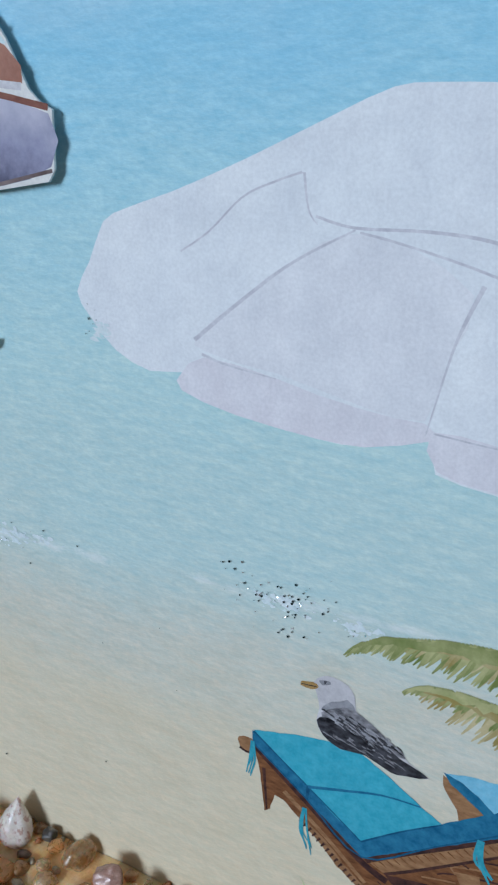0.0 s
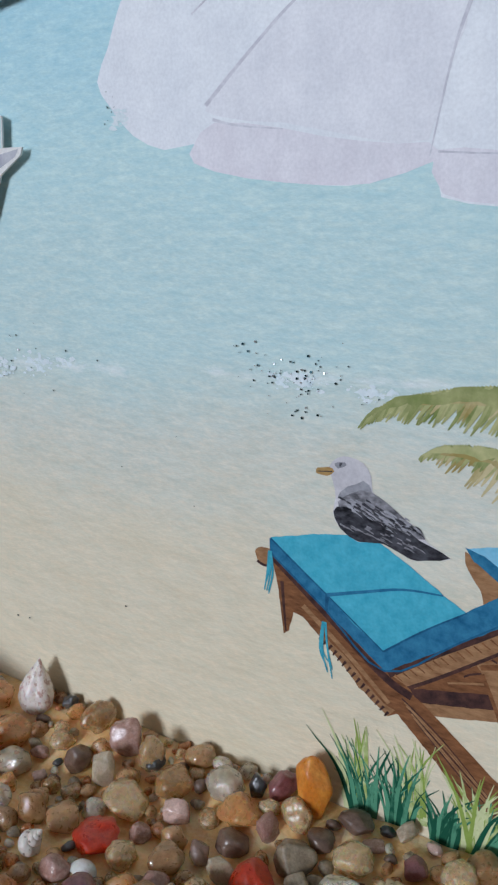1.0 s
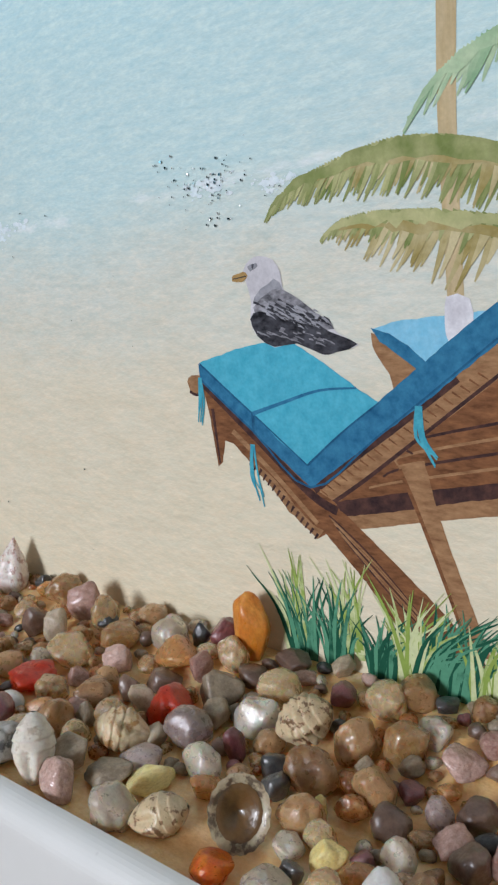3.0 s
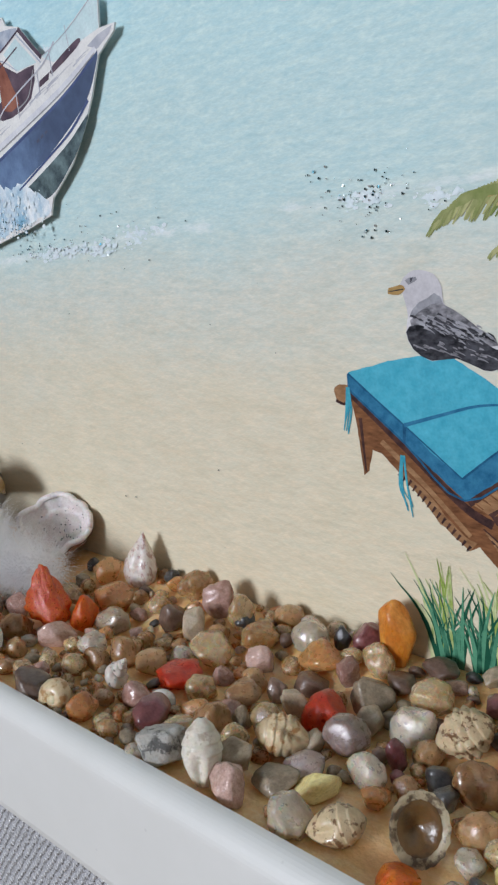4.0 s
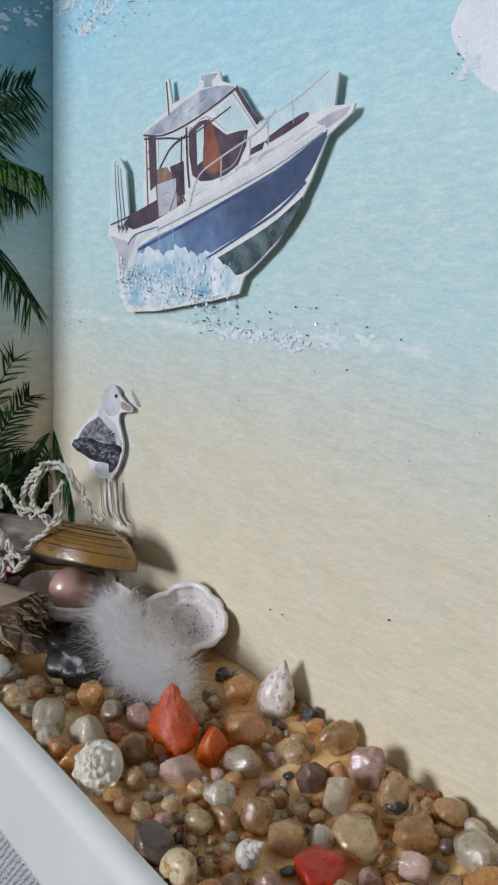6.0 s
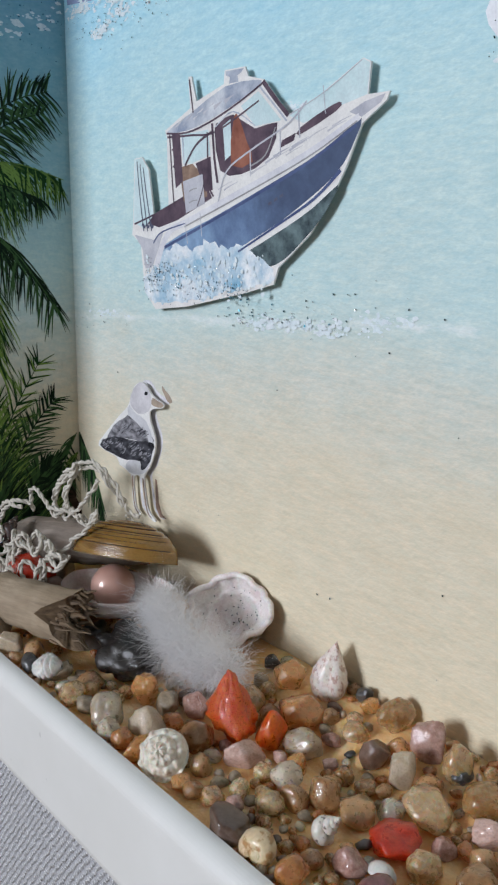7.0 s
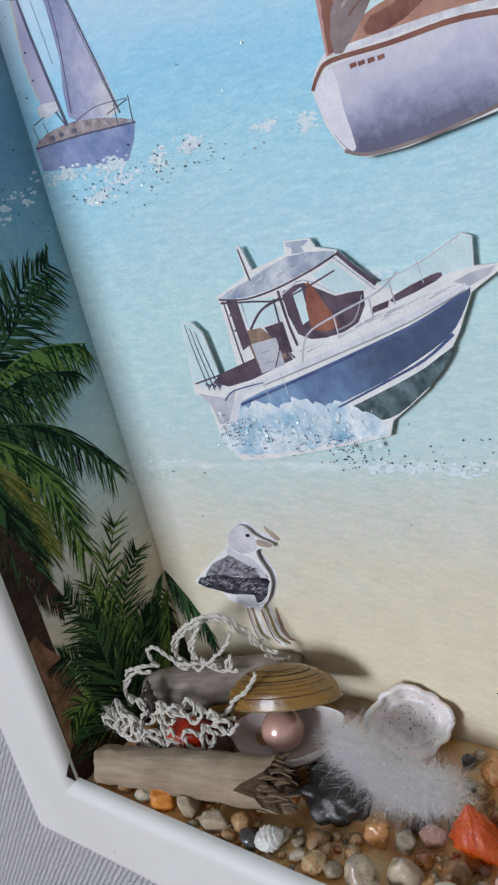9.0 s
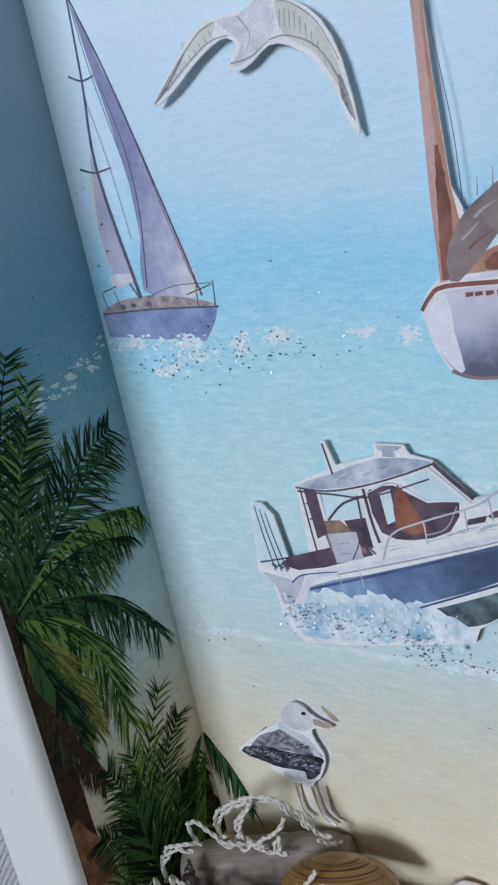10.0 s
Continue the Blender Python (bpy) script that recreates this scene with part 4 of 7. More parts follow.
fronds_laid = 0
part("palm_trunk", shape(bmesh.new(), [(-33.9, 80), (-31, 74), (-31, 60), (-30.5, 45), (-29.5, 30), (-30, 12), (-33, 6), (-33.9, 6)], 0.1, 2, "left", 0.4), bark_ink, print_left, "printed dark palm trunk")
part("ground_patch", shape(bmesh.new(), [(-33.9, 32), (-31, 29), (-28, 22), (-28, 10), (-31, 4), (-33.9, 4)], 0.14, 2, "left", 0.5), rust_ink, print_left)
for rib, length, count, droop, width, mat, lean in (
    ([(-33, 74), (-34, 92), (-33, 106), (-30, 119)], 9, 34, 0.2, 1.1, palm_dark, 0.6),
    ([(-32, 76), (-32, 94), (-30, 108), (-27, 118)], 9, 34, 0.2, 1.0, palm_green, 0.6),
    ([(-31, 74), (-29, 90), (-25, 103), (-20.5, 113)], 9, 36, 0.25, 1.0, palm_dark, 0.6),
    ([(-31, 74), (-27, 88), (-22, 99), (-18, 108)], 8, 34, 0.3, 0.9, palm_green, 0.6),
    ([(-32, 72), (-28, 84), (-24, 94), (-20, 101)], 9, 40, 0.3, 1.1, palm_dark, 0.6),
    ([(-32, 75), (-22, 84), (-12, 92), (-4, 95)], 10, 44, 0.5, 0.95, palm_dark, 0.6),
    ([(-32, 74), (-23, 81), (-13, 88), (-5, 91)], 8, 36, 0.6, 0.9, palm_dark, 0.6),
    ([(-32, 73), (-22, 79.5), (-12, 81.5), (-1.5, 79)], 9, 60, 1.1, 0.95, palm_green, 0.35),
    ([(-32, 73), (-24, 76.5), (-15, 77.5), (-6, 75)], 6.5, 40, 1.1, 0.9, palm_dark, 0.35),
    ([(-31, 73), (-22, 71), (-13, 66), (-4, 54)], 10, 48, 0.7, 0.95, palm_dark, 0.5),
    ([(-31, 72), (-25, 68), (-19, 58), (-16.5, 42)], 11, 50, 0.8, 0.95, palm_green, 0.55),
    ([(-32, 70), (-28, 64), (-25, 54), (-24, 46)], 8, 40, 0.9, 1.0, palm_gold, 0.5),
    ([(-33, 72), (-30, 62), (-28, 52), (-27, 42)], 8, 46, 0.9, 1.3, palm_dark, 0.5),
    ([(-34, 62), (-30, 50), (-27, 41), (-25, 35)], 5, 40, 0.9, 0.9, bark_ink, 0.6),
    ([(-18, 6), (-18, 20), (-15, 32), (-8, 44)], 8, 44, 0.1, 0.8, palm_green, 0.75),
    ([(-18, 6), (-16, 18), (-11, 29), (-5, 36)], 8, 40, 0.2, 0.85, palm_dark, 0.7),
    ([(-18, 6), (-19, 18), (-21, 28), (-24, 37)], 8, 44, 0.15, 0.85, palm_dark, 0.75),
    ([(-18, 6), (-20, 14), (-25, 22), (-29, 26)], 8, 40, 0.4, 0.85, palm_dark, 0.65),
    ([(-18, 6), (-22, 10), (-27, 14), (-32, 13)], 8, 40, 0.5, 0.85, palm_green, 0.6),
    ([(-18, 5), (-23, 6), (-28, 5), (-33, 1)], 8, 50, 0.5, 1.3, palm_dark, 0.6),
    ([(-17, 6), (-13, 14), (-9, 20), (-5, 22)], 8, 50, 0.5, 1.4, palm_dark, 0.65),
    ([(-18, 6), (-18, 15), (-17, 25), (-18, 36)], 9, 46, 0.1, 0.8, palm_green, 0.8),
    ([(-18, 4), (-19, 12), (-20, 20), (-20, 29)], 9, 60, 0.1, 1.3, palm_dark, 0.8),
    ([(-10, 2), (-7, 12), (-4, 21), (-0.6, 28)], 7, 50, 0.7, 0.9, palm_dark, 0.6),
    ([(-9, 2), (-5, 10), (-2.6, 18), (-0.4, 24)], 6, 50, 0.8, 0.8, palm_green, 0.6),
):
    fronds_laid += 1
    palm_frond("palm_frond", rib, length, count, droop, width, mat, fronds_laid, 0.2 + 0.04 * fronds_laid, lean)
part("palm_shade", shape(bmesh.new(), [(-33.9, 8), (-28, 12), (-21, 18), (-16, 16), (-11, 12), (-6, 18), (-2, 22), (-0.4, 14), (-0.4, 0.2), (-33.9, 0.2)], 0.16, 2, "left", 0.8), bark_ink, print_left)
# fronds that run on over the corner, on the back sheet
bm = frond(bmesh.new(), [(0.2, 28), (3, 24), (6.5, 18), (9, 11)], 7, 50, 0.7, 0.7, "back", 0.2, True, 16, 0.6)
part("palm_frond", bm, palm_dark, print_back, "printed dark palm frond tip")


# a line of surf and glitter that runs on round the corner
surf, flecks, drift = bmesh.new(), bmesh.new(), random.Random(31)
for k in range(70):
    f = drift.random()
    y, z, s = -0.8 - 22 * f, 108.4 - 6 * f + drift.gauss(0, 1.1), drift.uniform(0.2, 1.0) ** 2 * 0.9 + 0.12
    shape(surf, [(min(y + s * drift.uniform(0.5, 1.6) * math.cos(a), -0.2), z + 0.5 * s * drift.uniform(0.4, 1.4) * math.sin(a)) for a in (q * math.pi / 4 for q in range(8))], 0.1 + 0.001 * k, 1, "left")
for k in range(110):
    f = drift.random()
    y, z, s = -0.8 - 24 * f, 109 - 5 * f + drift.gauss(0, 2.6 if k < 80 else 12), drift.uniform(0.06, 0.16)
    shape(flecks, [(y + s * math.cos(q * 1.257), z + s * math.sin(q * 1.257)) for q in range(5)], 1.6 + 0.004 * k, 1, "left")
part("foam", surf, foam_ink, print_left)
solid("teal_glitter", flecks, flake_teal, 0, 0, 0, "teal glitter flakes stuck on the side print", "glitter", kind="stuff", smooth=False)
# ---- cut-out cards standing off the print on foam pads ----
hull_blue = hull_mat("hull_blue", 18.0, 4.0, 0.95, [(0.12, (0.50, 0.66, 0.76)), (0.36, (0.23, 0.36, 0.54)), (0.62, (0.125, 0.20, 0.35)), (0.92, (0.05, 0.08, 0.16))])
pale_hull = ink("hull_white", (0.62, 0.62, 0.68), (0.84, 0.84, 0.86), 300)
hull_deep = ink("hull_deep", (0.05, 0.07, 0.17), (0.13, 0.17, 0.32), 160)
hull_mid = ink("hull_mid", (0.13, 0.19, 0.40), (0.28, 0.37, 0.58), 240)
hull_pale = ink("hull_pale", (0.26, 0.38, 0.62), (0.42, 0.55, 0.74), 110)
keel_ink = ink("keel_ink", (0.010, 0.018, 0.030), (0.20, 0.28, 0.29), 420)
spray_ink = ink("spray_ink", (0.26, 0.48, 0.64), (0.92, 0.94, 0.95), 300, punch=0.2)
glass_ink = ink("window_dark", (0.05, 0.035, 0.055), (0.17, 0.12, 0.15), 300)
sea_ink = ink("sea_pale", (0.56, 0.74, 0.76), (0.70, 0.82, 0.84), 260)
rust_seat = ink("seat_rust", (0.17, 0.055, 0.04), (0.38, 0.16, 0.11), 300)
tan_seat = ink("seat_tan", (0.17, 0.11, 0.085), (0.40, 0.28, 0.21), 500)
lilac_ink = ink("trim_lilac", (0.40, 0.41, 0.48), (0.68, 0.68, 0.71), 200)
roof_ink = ink("roof_slate", (0.28, 0.33, 0.44), (0.74, 0.77, 0.80), 190, punch=0.16)
dhow_white = hull_mat("dhow_lilac", 8.0, -62.0, -6.35, [(0.1, (0.66, 0.62, 0.66)), (0.4, (0.52, 0.51, 0.62)), (0.7, (0.31, 0.31, 0.45)), (0.92, (0.10, 0.10, 0.17))], 0.3)
dhow_rose = ink("dhow_rose", (0.44, 0.24, 0.21), (0.66, 0.44, 0.40), 180, (1, 1, 0.3))
dhow_brown = ink("dhow_brown", (0.16, 0.06, 0.05), (0.34, 0.16, 0.12), 260)
dhow_orange = ink("dhow_orange", (0.34, 0.15, 0.11), (0.58, 0.34, 0.26), 140)
bundle_ink = ink("bundle_grey", (0.14, 0.10, 0.10), (0.36, 0.29, 0.28), 170)
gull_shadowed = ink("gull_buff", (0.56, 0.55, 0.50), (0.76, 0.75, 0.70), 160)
gull_line = ink("gull_line", (0.26, 0.26, 0.28), (0.46, 0.46, 0.46), 300)
gull_pale = ink("gull_pale", (0.50, 0.50, 0.53), (0.72, 0.72, 0.74), 300)
pink_ink = ink("petal_pink", (0.62, 0.16, 0.42), (0.80, 0.36, 0.62), 200)
bundle_pale = ink("bundle_pale", (0.34, 0.28, 0.27), (0.50, 0.43, 0.41), 170)
beak_dull = ink("beak_dull", (0.26, 0.21, 0.18), (0.52, 0.42, 0.32), 500)
pad_white = ink("foam_pad", (0.62, 0.60, 0.56), (0.72, 0.70, 0.66), 800)


FACE_OF = {}


def cut_out(name, pts, face, label, pads, steps=2):
    """A card cut along pts whose face stands face mm off the sheet, on foam pads."""
    card = thing(name, 0, 0, 0, label, "cut-out")
    bm = bmesh.new()
    shape(bm, pts, 0, steps, thick=0.32)
    bmesh.ops.translate(bm, vec=(0, -face, 0), verts=bm.verts)
    part("card", bm, card_edge, card)
    for x, z in pads:
        part("foam_pad", box(bmesh.new(), x - 1.2, -face + 0.33, z - 1.2, x + 1.2, -0.02, z + 1.2), pad_white, card)
    FACE_OF[card.name] = face
    return card


def on(card, name, pts, material, level=0, steps=2, rough=0.0):
    bm = shape(bmesh.new(), pts, next_lift(0.1 + 0.1 * level), steps, rough=rough)
    bmesh.ops.translate(bm, vec=(0, -FACE_OF[card.name], 0), verts=bm.verts)
    return part(name, bm, material, card)


def drawn(card, name, pts, w0, w1, material, level=3):
    bm = stroke(bmesh.new(), pts, w0, w1, next_lift(0.1 + 0.1 * level))
    bmesh.ops.translate(bm, vec=(0, -FACE_OF[card.name], 0), verts=bm.verts)
    return part(name, bm, material, card)


cruiser = cut_out("motor_boat_cutout", [(25.3, 81.4), (27.6, 81.5), (29.6, 79.4), (31, 71.8), (35.3, 72.8), (35, 84), (34.5, 85.2), (41.4, 88), (40.9, 92.6), (41.7, 92.6), (43, 88.8), (49.7, 90.5), (49.9, 92.4), (54.6, 92.3), (55.3, 90.9), (58.6, 90.1), (64, 84.8), (70, 86.7), (77.4, 90.2), (78.8, 89.6), (78.5, 85.8), (82.0, 85.8),
                                       (81.6, 84.8), (77.7, 82.4), (75.2, 77.2), (73, 73.8), (69, 68.8), (65, 65.7), (62.6, 64), (61.6, 61.5), (55, 59.9), (48, 58.5), (40, 56.9), (31.2, 55.9), (27.9, 58.7), (27.2, 64), (26.8, 67), (24.1, 68.6), (24.5, 70.7)], 1.45, "glitter-trimmed paper cut-out of a blue motor boat", ((33, 62), (45, 70), (60, 70), (50, 84), (70, 80)), 1)
on(cruiser, "side_sky", [(64.1, 84.7), (70, 86.6), (77.4, 90.1), (78.65, 89.5), (78.35, 85.8), (72, 84.6), (67, 83.4)], sea_ink, 0, 1)
on(cruiser, "side_sky", [(25.45, 81.25), (27.55, 81.35), (29.48, 79.3), (30.9, 71.9), (28, 69.6), (24.7, 70.7)], sea_ink, 0, 1)
on(cruiser, "hull", [(33.6, 66.8), (46.3, 70.9), (57.2, 74.6), (67.9, 78.4), (73.3, 80.9), (77.6, 83.1), (76.7, 80.7), (74.8, 77.8), (72.3, 75.7), (68.4, 73.4), (62.5, 70.3), (56.2, 67.7), (52.2, 66.0), (43.7, 64.0), (35.4, 62.9)], hull_blue, 0)
wash = random.Random(12)
on(cruiser, "keel", [(54.4, 65.4), (58.0, 67.1), (64.1, 69.7), (69.3, 72.2), (73.9, 75.1), (73.0, 73.3), (70.8, 70.6), (67.6, 67.9), (63.9, 65.2), (60.5, 64.0), (56.9, 64.0)], keel_ink, 0)
on(cruiser, "spray", [(27.5, 61.1), (29.7, 62.3), (33.9, 65.6), (37.8, 67.4), (41.9, 66.1), (45.7, 67.7), (51.0, 66.8), (54.9, 67.3), (57.7, 65.5), (60.8, 64.2), (62.1, 62.6), (61.2, 61.6), (51.2, 59.8), (44.1, 58.3), (38.4, 57.5), (31.0, 56.8), (28.5, 58.3)], spray_ink, 1, 1, 0.8)
on(cruiser, "transom", [(24.9, 68.6), (30.9, 67.7), (33.8, 69.3), (32.2, 66.1), (30.2, 63.0), (28.2, 62.8), (27.3, 66.2)], lilac_ink, 0, 1)
drawn(cruiser, "hull_band", [(38.5, 70.1), (53.5, 74.7), (68.0, 79.4), (77.2, 83.3)], 1.0, 0.9, pale_hull, 2)
drawn(cruiser, "hull_band", [(39.1, 70.3), (35.9, 69.3), (33.6, 67.0), (31.6, 63.3)], 1.0, 1.4, pale_hull, 2)
on(cruiser, "cockpit", [(27, 70.8), (35.4, 73.4), (45.6, 76.6), (47, 74.2), (38, 71), (32.6, 69.8)], glass_ink, 0, 1)
on(cruiser, "cockpit_seat", [(38.4, 79.2), (42, 79.6), (45.6, 77), (45.8, 74.4), (39.6, 73.8)], tan_seat, 1, 1)
on(cruiser, "cabin_door", [(39.4, 77.0), (44.6, 77.9), (45.2, 73.4), (40.2, 72.0)], lilac_ink, 2, 1)
on(cruiser, "cabin_post", [(36.4, 84.4), (38.6, 84.6), (39.4, 77), (37.4, 76)], glass_ink, 1, 1)
on(cruiser, "cabin_shade", [(42.8, 79.6), (46.6, 80.4), (47.2, 75.4), (45.2, 75.2)], glass_ink, 1, 1)
on(cruiser, "side_sky", [(39, 84.2), (46, 84.4), (46.6, 80.6), (41.6, 79.6), (39.4, 79.8)], sea_ink, 1, 1)
on(cruiser, "window", [(47.6, 84.4), (49, 78.2), (54, 77.4), (60, 79.4), (61.8, 84), (57, 83.6), (52, 86), (49, 85.2)], glass_ink, 1)
on(cruiser, "window_pane", [(49.6, 84.6), (51.4, 85.4), (51.8, 80.4), (50.2, 79.6)], sea_ink, 2, 1)
on(cruiser, "window_pane", [(53.8, 87), (57.6, 88.6), (62.6, 84.2), (57, 83.9)], sea_ink, 2, 1)
on(cruiser, "helm_seat", [(52.2, 85.6), (53.4, 85.4), (55.2, 82), (56.6, 79), (51.6, 78.8)], rust_seat, 3, 2)
on(cruiser, "roof", [(35, 84.9), (41.8, 87.3), (50, 90.1), (56.6, 90.2), (58.4, 89.6), (54, 88), (47, 85.9), (40.6, 84.7)], roof_ink, 0)
on(cruiser, "radar", [(50.1, 92.2), (54.4, 92.1), (53.6, 91.5), (52.9, 91.3), (53.2, 90.4), (51.0, 90.4), (51.2, 91.3), (50.3, 91.6)], roof_ink, 1, 1)
on(cruiser, "deck_window", [(62.4, 80.5), (65.2, 81.3), (65.6, 82.3), (62.8, 81.5)], glass_ink, 1, 1)
on(cruiser, "deck_window", [(66.2, 81.9), (73, 84.3), (74, 85.3), (72.4, 85.2), (66.6, 83)], glass_ink, 1)
on(cruiser, "bow_fitting", [(75.4, 84), (78, 85), (81.4, 85.6), (80.6, 84.6), (77.6, 83.2)], lilac_ink, 1, 1)
for pts, w in (([(35, 84.7), (40.6, 84.4), (47, 85.6), (54, 87.8), (58.6, 89.6)], 0.3), ([(58.6, 89.8), (61, 87.4), (64, 84.7)], 0.7), ([(47, 85.2), (47.6, 80), (48.4, 76.4)], 0.5), ([(35.8, 84.4), (36.6, 76), (37, 73)], 0.3), ([(36.4, 82), (37.6, 82.2)], 0.3), ([(36.6, 79.4), (37.8, 79.6)], 0.3),
               ([(40, 79.4), (43, 82.4), (47, 84)], 0.4), ([(45.8, 84), (46.2, 76.6), (47.4, 74.4)], 0.35), ([(48.6, 73.6), (50.6, 78), (56, 80.6), (64, 83.6), (67.6, 86.2)], 0.28), ([(56, 80.6), (56.2, 77)], 0.25), ([(62.4, 83), (62.6, 79.6)], 0.25), ([(66, 85.2), (66.4, 81.6)], 0.25), ([(64.4, 84.8), (71, 87.0), (77.3, 90.0)], 0.12), ([(70.6, 87.8), (71.2, 84.2)], 0.12),
               ([(25, 70.4), (31.4, 72), (36, 73.4)], 0.3), ([(41.2, 92.2), (42.2, 87.2)], 0.3), ([(40, 70.6), (40.6, 67.2)], 0.16), ([(44, 72), (44.4, 68.4)], 0.16)):
    drawn(cruiser, "rail", pts, w, w, lilac_ink if w < 0.3 else glass_ink, 4)
for k in range(3):
    drawn(cruiser, "fishing_rod", [(26.1 + 0.95 * k, 81 - 0.6 * k), (26.7 + k, 76), (27.9 + 1.2 * k, 69.2)], 0.16, 0.3, rig_ink, 5)
    drawn(cruiser, "rod_reel", [(27.4 + 1.2 * k, 70.4), (28.4 + 1.2 * k, 69.8)], 0.6, 0.5, rig_ink, 5)
for x, z in ((41.6, 75.4), (41.6, 73.6)):
    drawn(cruiser, "door_handle", [(x - 0.5, z), (x + 0.5, z + 0.3), (x + 1.6, z + 0.4)], 0.2, 0.14, gull_line, 5)
for x in (60.2, 61.4, 62.6):
    drawn(cruiser, "name_bar", [(x, 72.9 + (x - 60.2) * 0.4), (x + 0.7, 73.2 + (x - 60.2) * 0.4)], 0.4, 0.4, rig_ink, 4)
for k in range(14):
    f = wash.random()
    x, z = 47 + 26 * f, 73.9 + 8.2 * f + wash.uniform(0.2, 1.2)
    drawn(cruiser, "deck_wash", [(x, z), (x + 1.6, z + 0.6), (x + 3.4, z + 1.1)], wash.uniform(0.15, 0.5), 0.05, wash.choice((lilac_ink, gull_pale)), 0)
for k in range(7):
    x = 37 + 2.6 * k
    drawn(cruiser, "roof_wash", [(x, 85.2 + 0.55 * k), (x + 2.6, 86.6 + 0.5 * k)], wash.uniform(0.3, 0.9), 0.2, wash.choice((lilac_ink, gull_pale, roof_ink)), 2)
for pts, w0, w1, m in (([(34.1, 66.5), (46.2, 70.5), (57.1, 74.2), (67.9, 78.1), (76.8, 82.3)], 0.5, 0.4, hull_deep), ([(53.5, 66.1), (62.5, 70.1), (69.5, 73.4), (74.3, 76.9)], 0.3, 0.5, hull_deep), ([(39.8, 69.9), (53.4, 74.1), (68.0, 78.9), (76.9, 82.8)], 0.25, 0.2, gull_line),
                       ([(35.2, 84.1), (41.8, 83.9), (47.9, 83.9), (57.8, 87.3)], 0.35, 0.25, glass_ink), ([(35.3, 84.5), (38.5, 85.6), (52.0, 88.9), (57.0, 89.4), (59.1, 88.1), (63.7, 84.0)], 0.22, 0.3, roof_ink), ([(30.8, 67.2), (33.2, 69.0), (39.9, 70.4)], 0.3, 0.2, hull_deep),
                       ([(47.8, 84.6), (52, 86.4), (57, 84)], 0.2, 0.2, roof_ink), ([(45.2, 79.2), (44.8, 76), (43.2, 73)], 0.22, 0.2, glass_ink), ([(39.8, 79.4), (39.4, 84)], 0.25, 0.25, roof_ink), ([(56, 78.4), (59.4, 79.8), (61.4, 83.4)], 0.25, 0.2, gull_line)):
    drawn(cruiser, "shade_line", pts, w0, w1, m, 3)
spatter = bmesh.new()
for k in range(150):
    x, z, s = wash.uniform(28.5, 60), wash.gauss(62.5, 2.0), wash.uniform(0.12, 0.5)
    if 57.6 < z - (x - 44) * 0.12 < 67 and z < 66.5:
        shape(spatter, [(x + s * wash.uniform(0.5, 1.3) * math.cos(q), z + s * wash.uniform(0.5, 1.2) * math.sin(q)) for q in (0, 1.1, 2.2, 3.2, 4.2, 5.3)], 0.6 + 0.012 * k, 1)
bmesh.ops.translate(spatter, vec=(0, -1.45, 0), verts=spatter.verts)
part("spray", spatter, foam_ink, cruiser)["kind"] = "stuff"
glitter("boat_glitter", ((31.5, 61.5, 5, 4, 60), (40, 60.5, 10, 4, 50), (50, 60, 8, 2, 26), (54, 59.6, 4, 2, 24)), flake_teal, "teal glitter flakes on the cut-out boat's spray", -1.7)
glitter("boat_glitter", ((36, 60, 10, 4, 24), (46, 62, 12, 4, 24)), flake_silver, "silver glitter flakes on the cut-out boat's spray", -1.7)

dhow = cut_out("wooden_boat_cutout", [(59.9, 111.3), (61, 113.4), (63.0, 115.2), (63.0, 125), (63.4, 140), (63.7, 165), (63.8, 190), (64.7, 190), (64.8, 165), (65.1, 140), (65.9, 126), (67.4, 122.6), (72, 126), (77, 128.9), (82, 130), (83.7, 127.6), (83.4, 124.4), (86.4, 121.4), (88, 119.2), (90.5, 114.4), (91.8, 113.2), (93.5, 112.4), (93.3, 106.3),
                                   (92.4, 105), (85.6, 103.8), (78.6, 102.7), (72, 101.7), (66.4, 101.5), (63.3, 102.6), (61.1, 106.4)], 1.7, "paper cut-out of a white wooden sailing boat", ((66, 106), (88, 108), (76, 120), (64.3, 150)), 1)
on(dhow, "side_sky", [(67.4, 116.4), (71, 119.8), (77, 124.4), (82.6, 127.2), (83, 124.2), (88, 118.8), (80, 118)], sea_ink, 0, 1)
on(dhow, "hull", [(60.3, 111), (63.6, 113.4), (72, 113.6), (82, 114), (93, 112), (92.9, 106.6), (85.6, 104.2), (78, 103), (72, 102.1), (66.4, 101.9), (63.6, 103), (61.5, 106.6)], dhow_white, 0)
on(dhow, "stem", [(60.3, 111), (63.6, 113.2), (64.2, 108), (65, 103), (63.6, 103.2), (61.5, 106.6)], canvas_low, 1)
on(dhow, "cabin", [(65.8, 115.3), (68.4, 117.6), (74, 119), (82, 120), (87.8, 118.6), (89.8, 114.9), (80, 115.2), (70, 115)], dhow_orange, 1)
on(dhow, "cabin_shade", [(70, 117.4), (76, 118.8), (80, 119.4), (77, 117.2), (72, 115.6), (69, 115.6)], dhow_brown, 2, 2, 0.2)
on(dhow, "mast", [(63.06, 114.6), (63.06, 125), (63.45, 140), (63.74, 165), (63.84, 189.8), (64.66, 189.8), (64.76, 165), (65.05, 140), (65.8, 126.4), (66.6, 121), (65, 114.6)], dhow_rose, 1, 1)
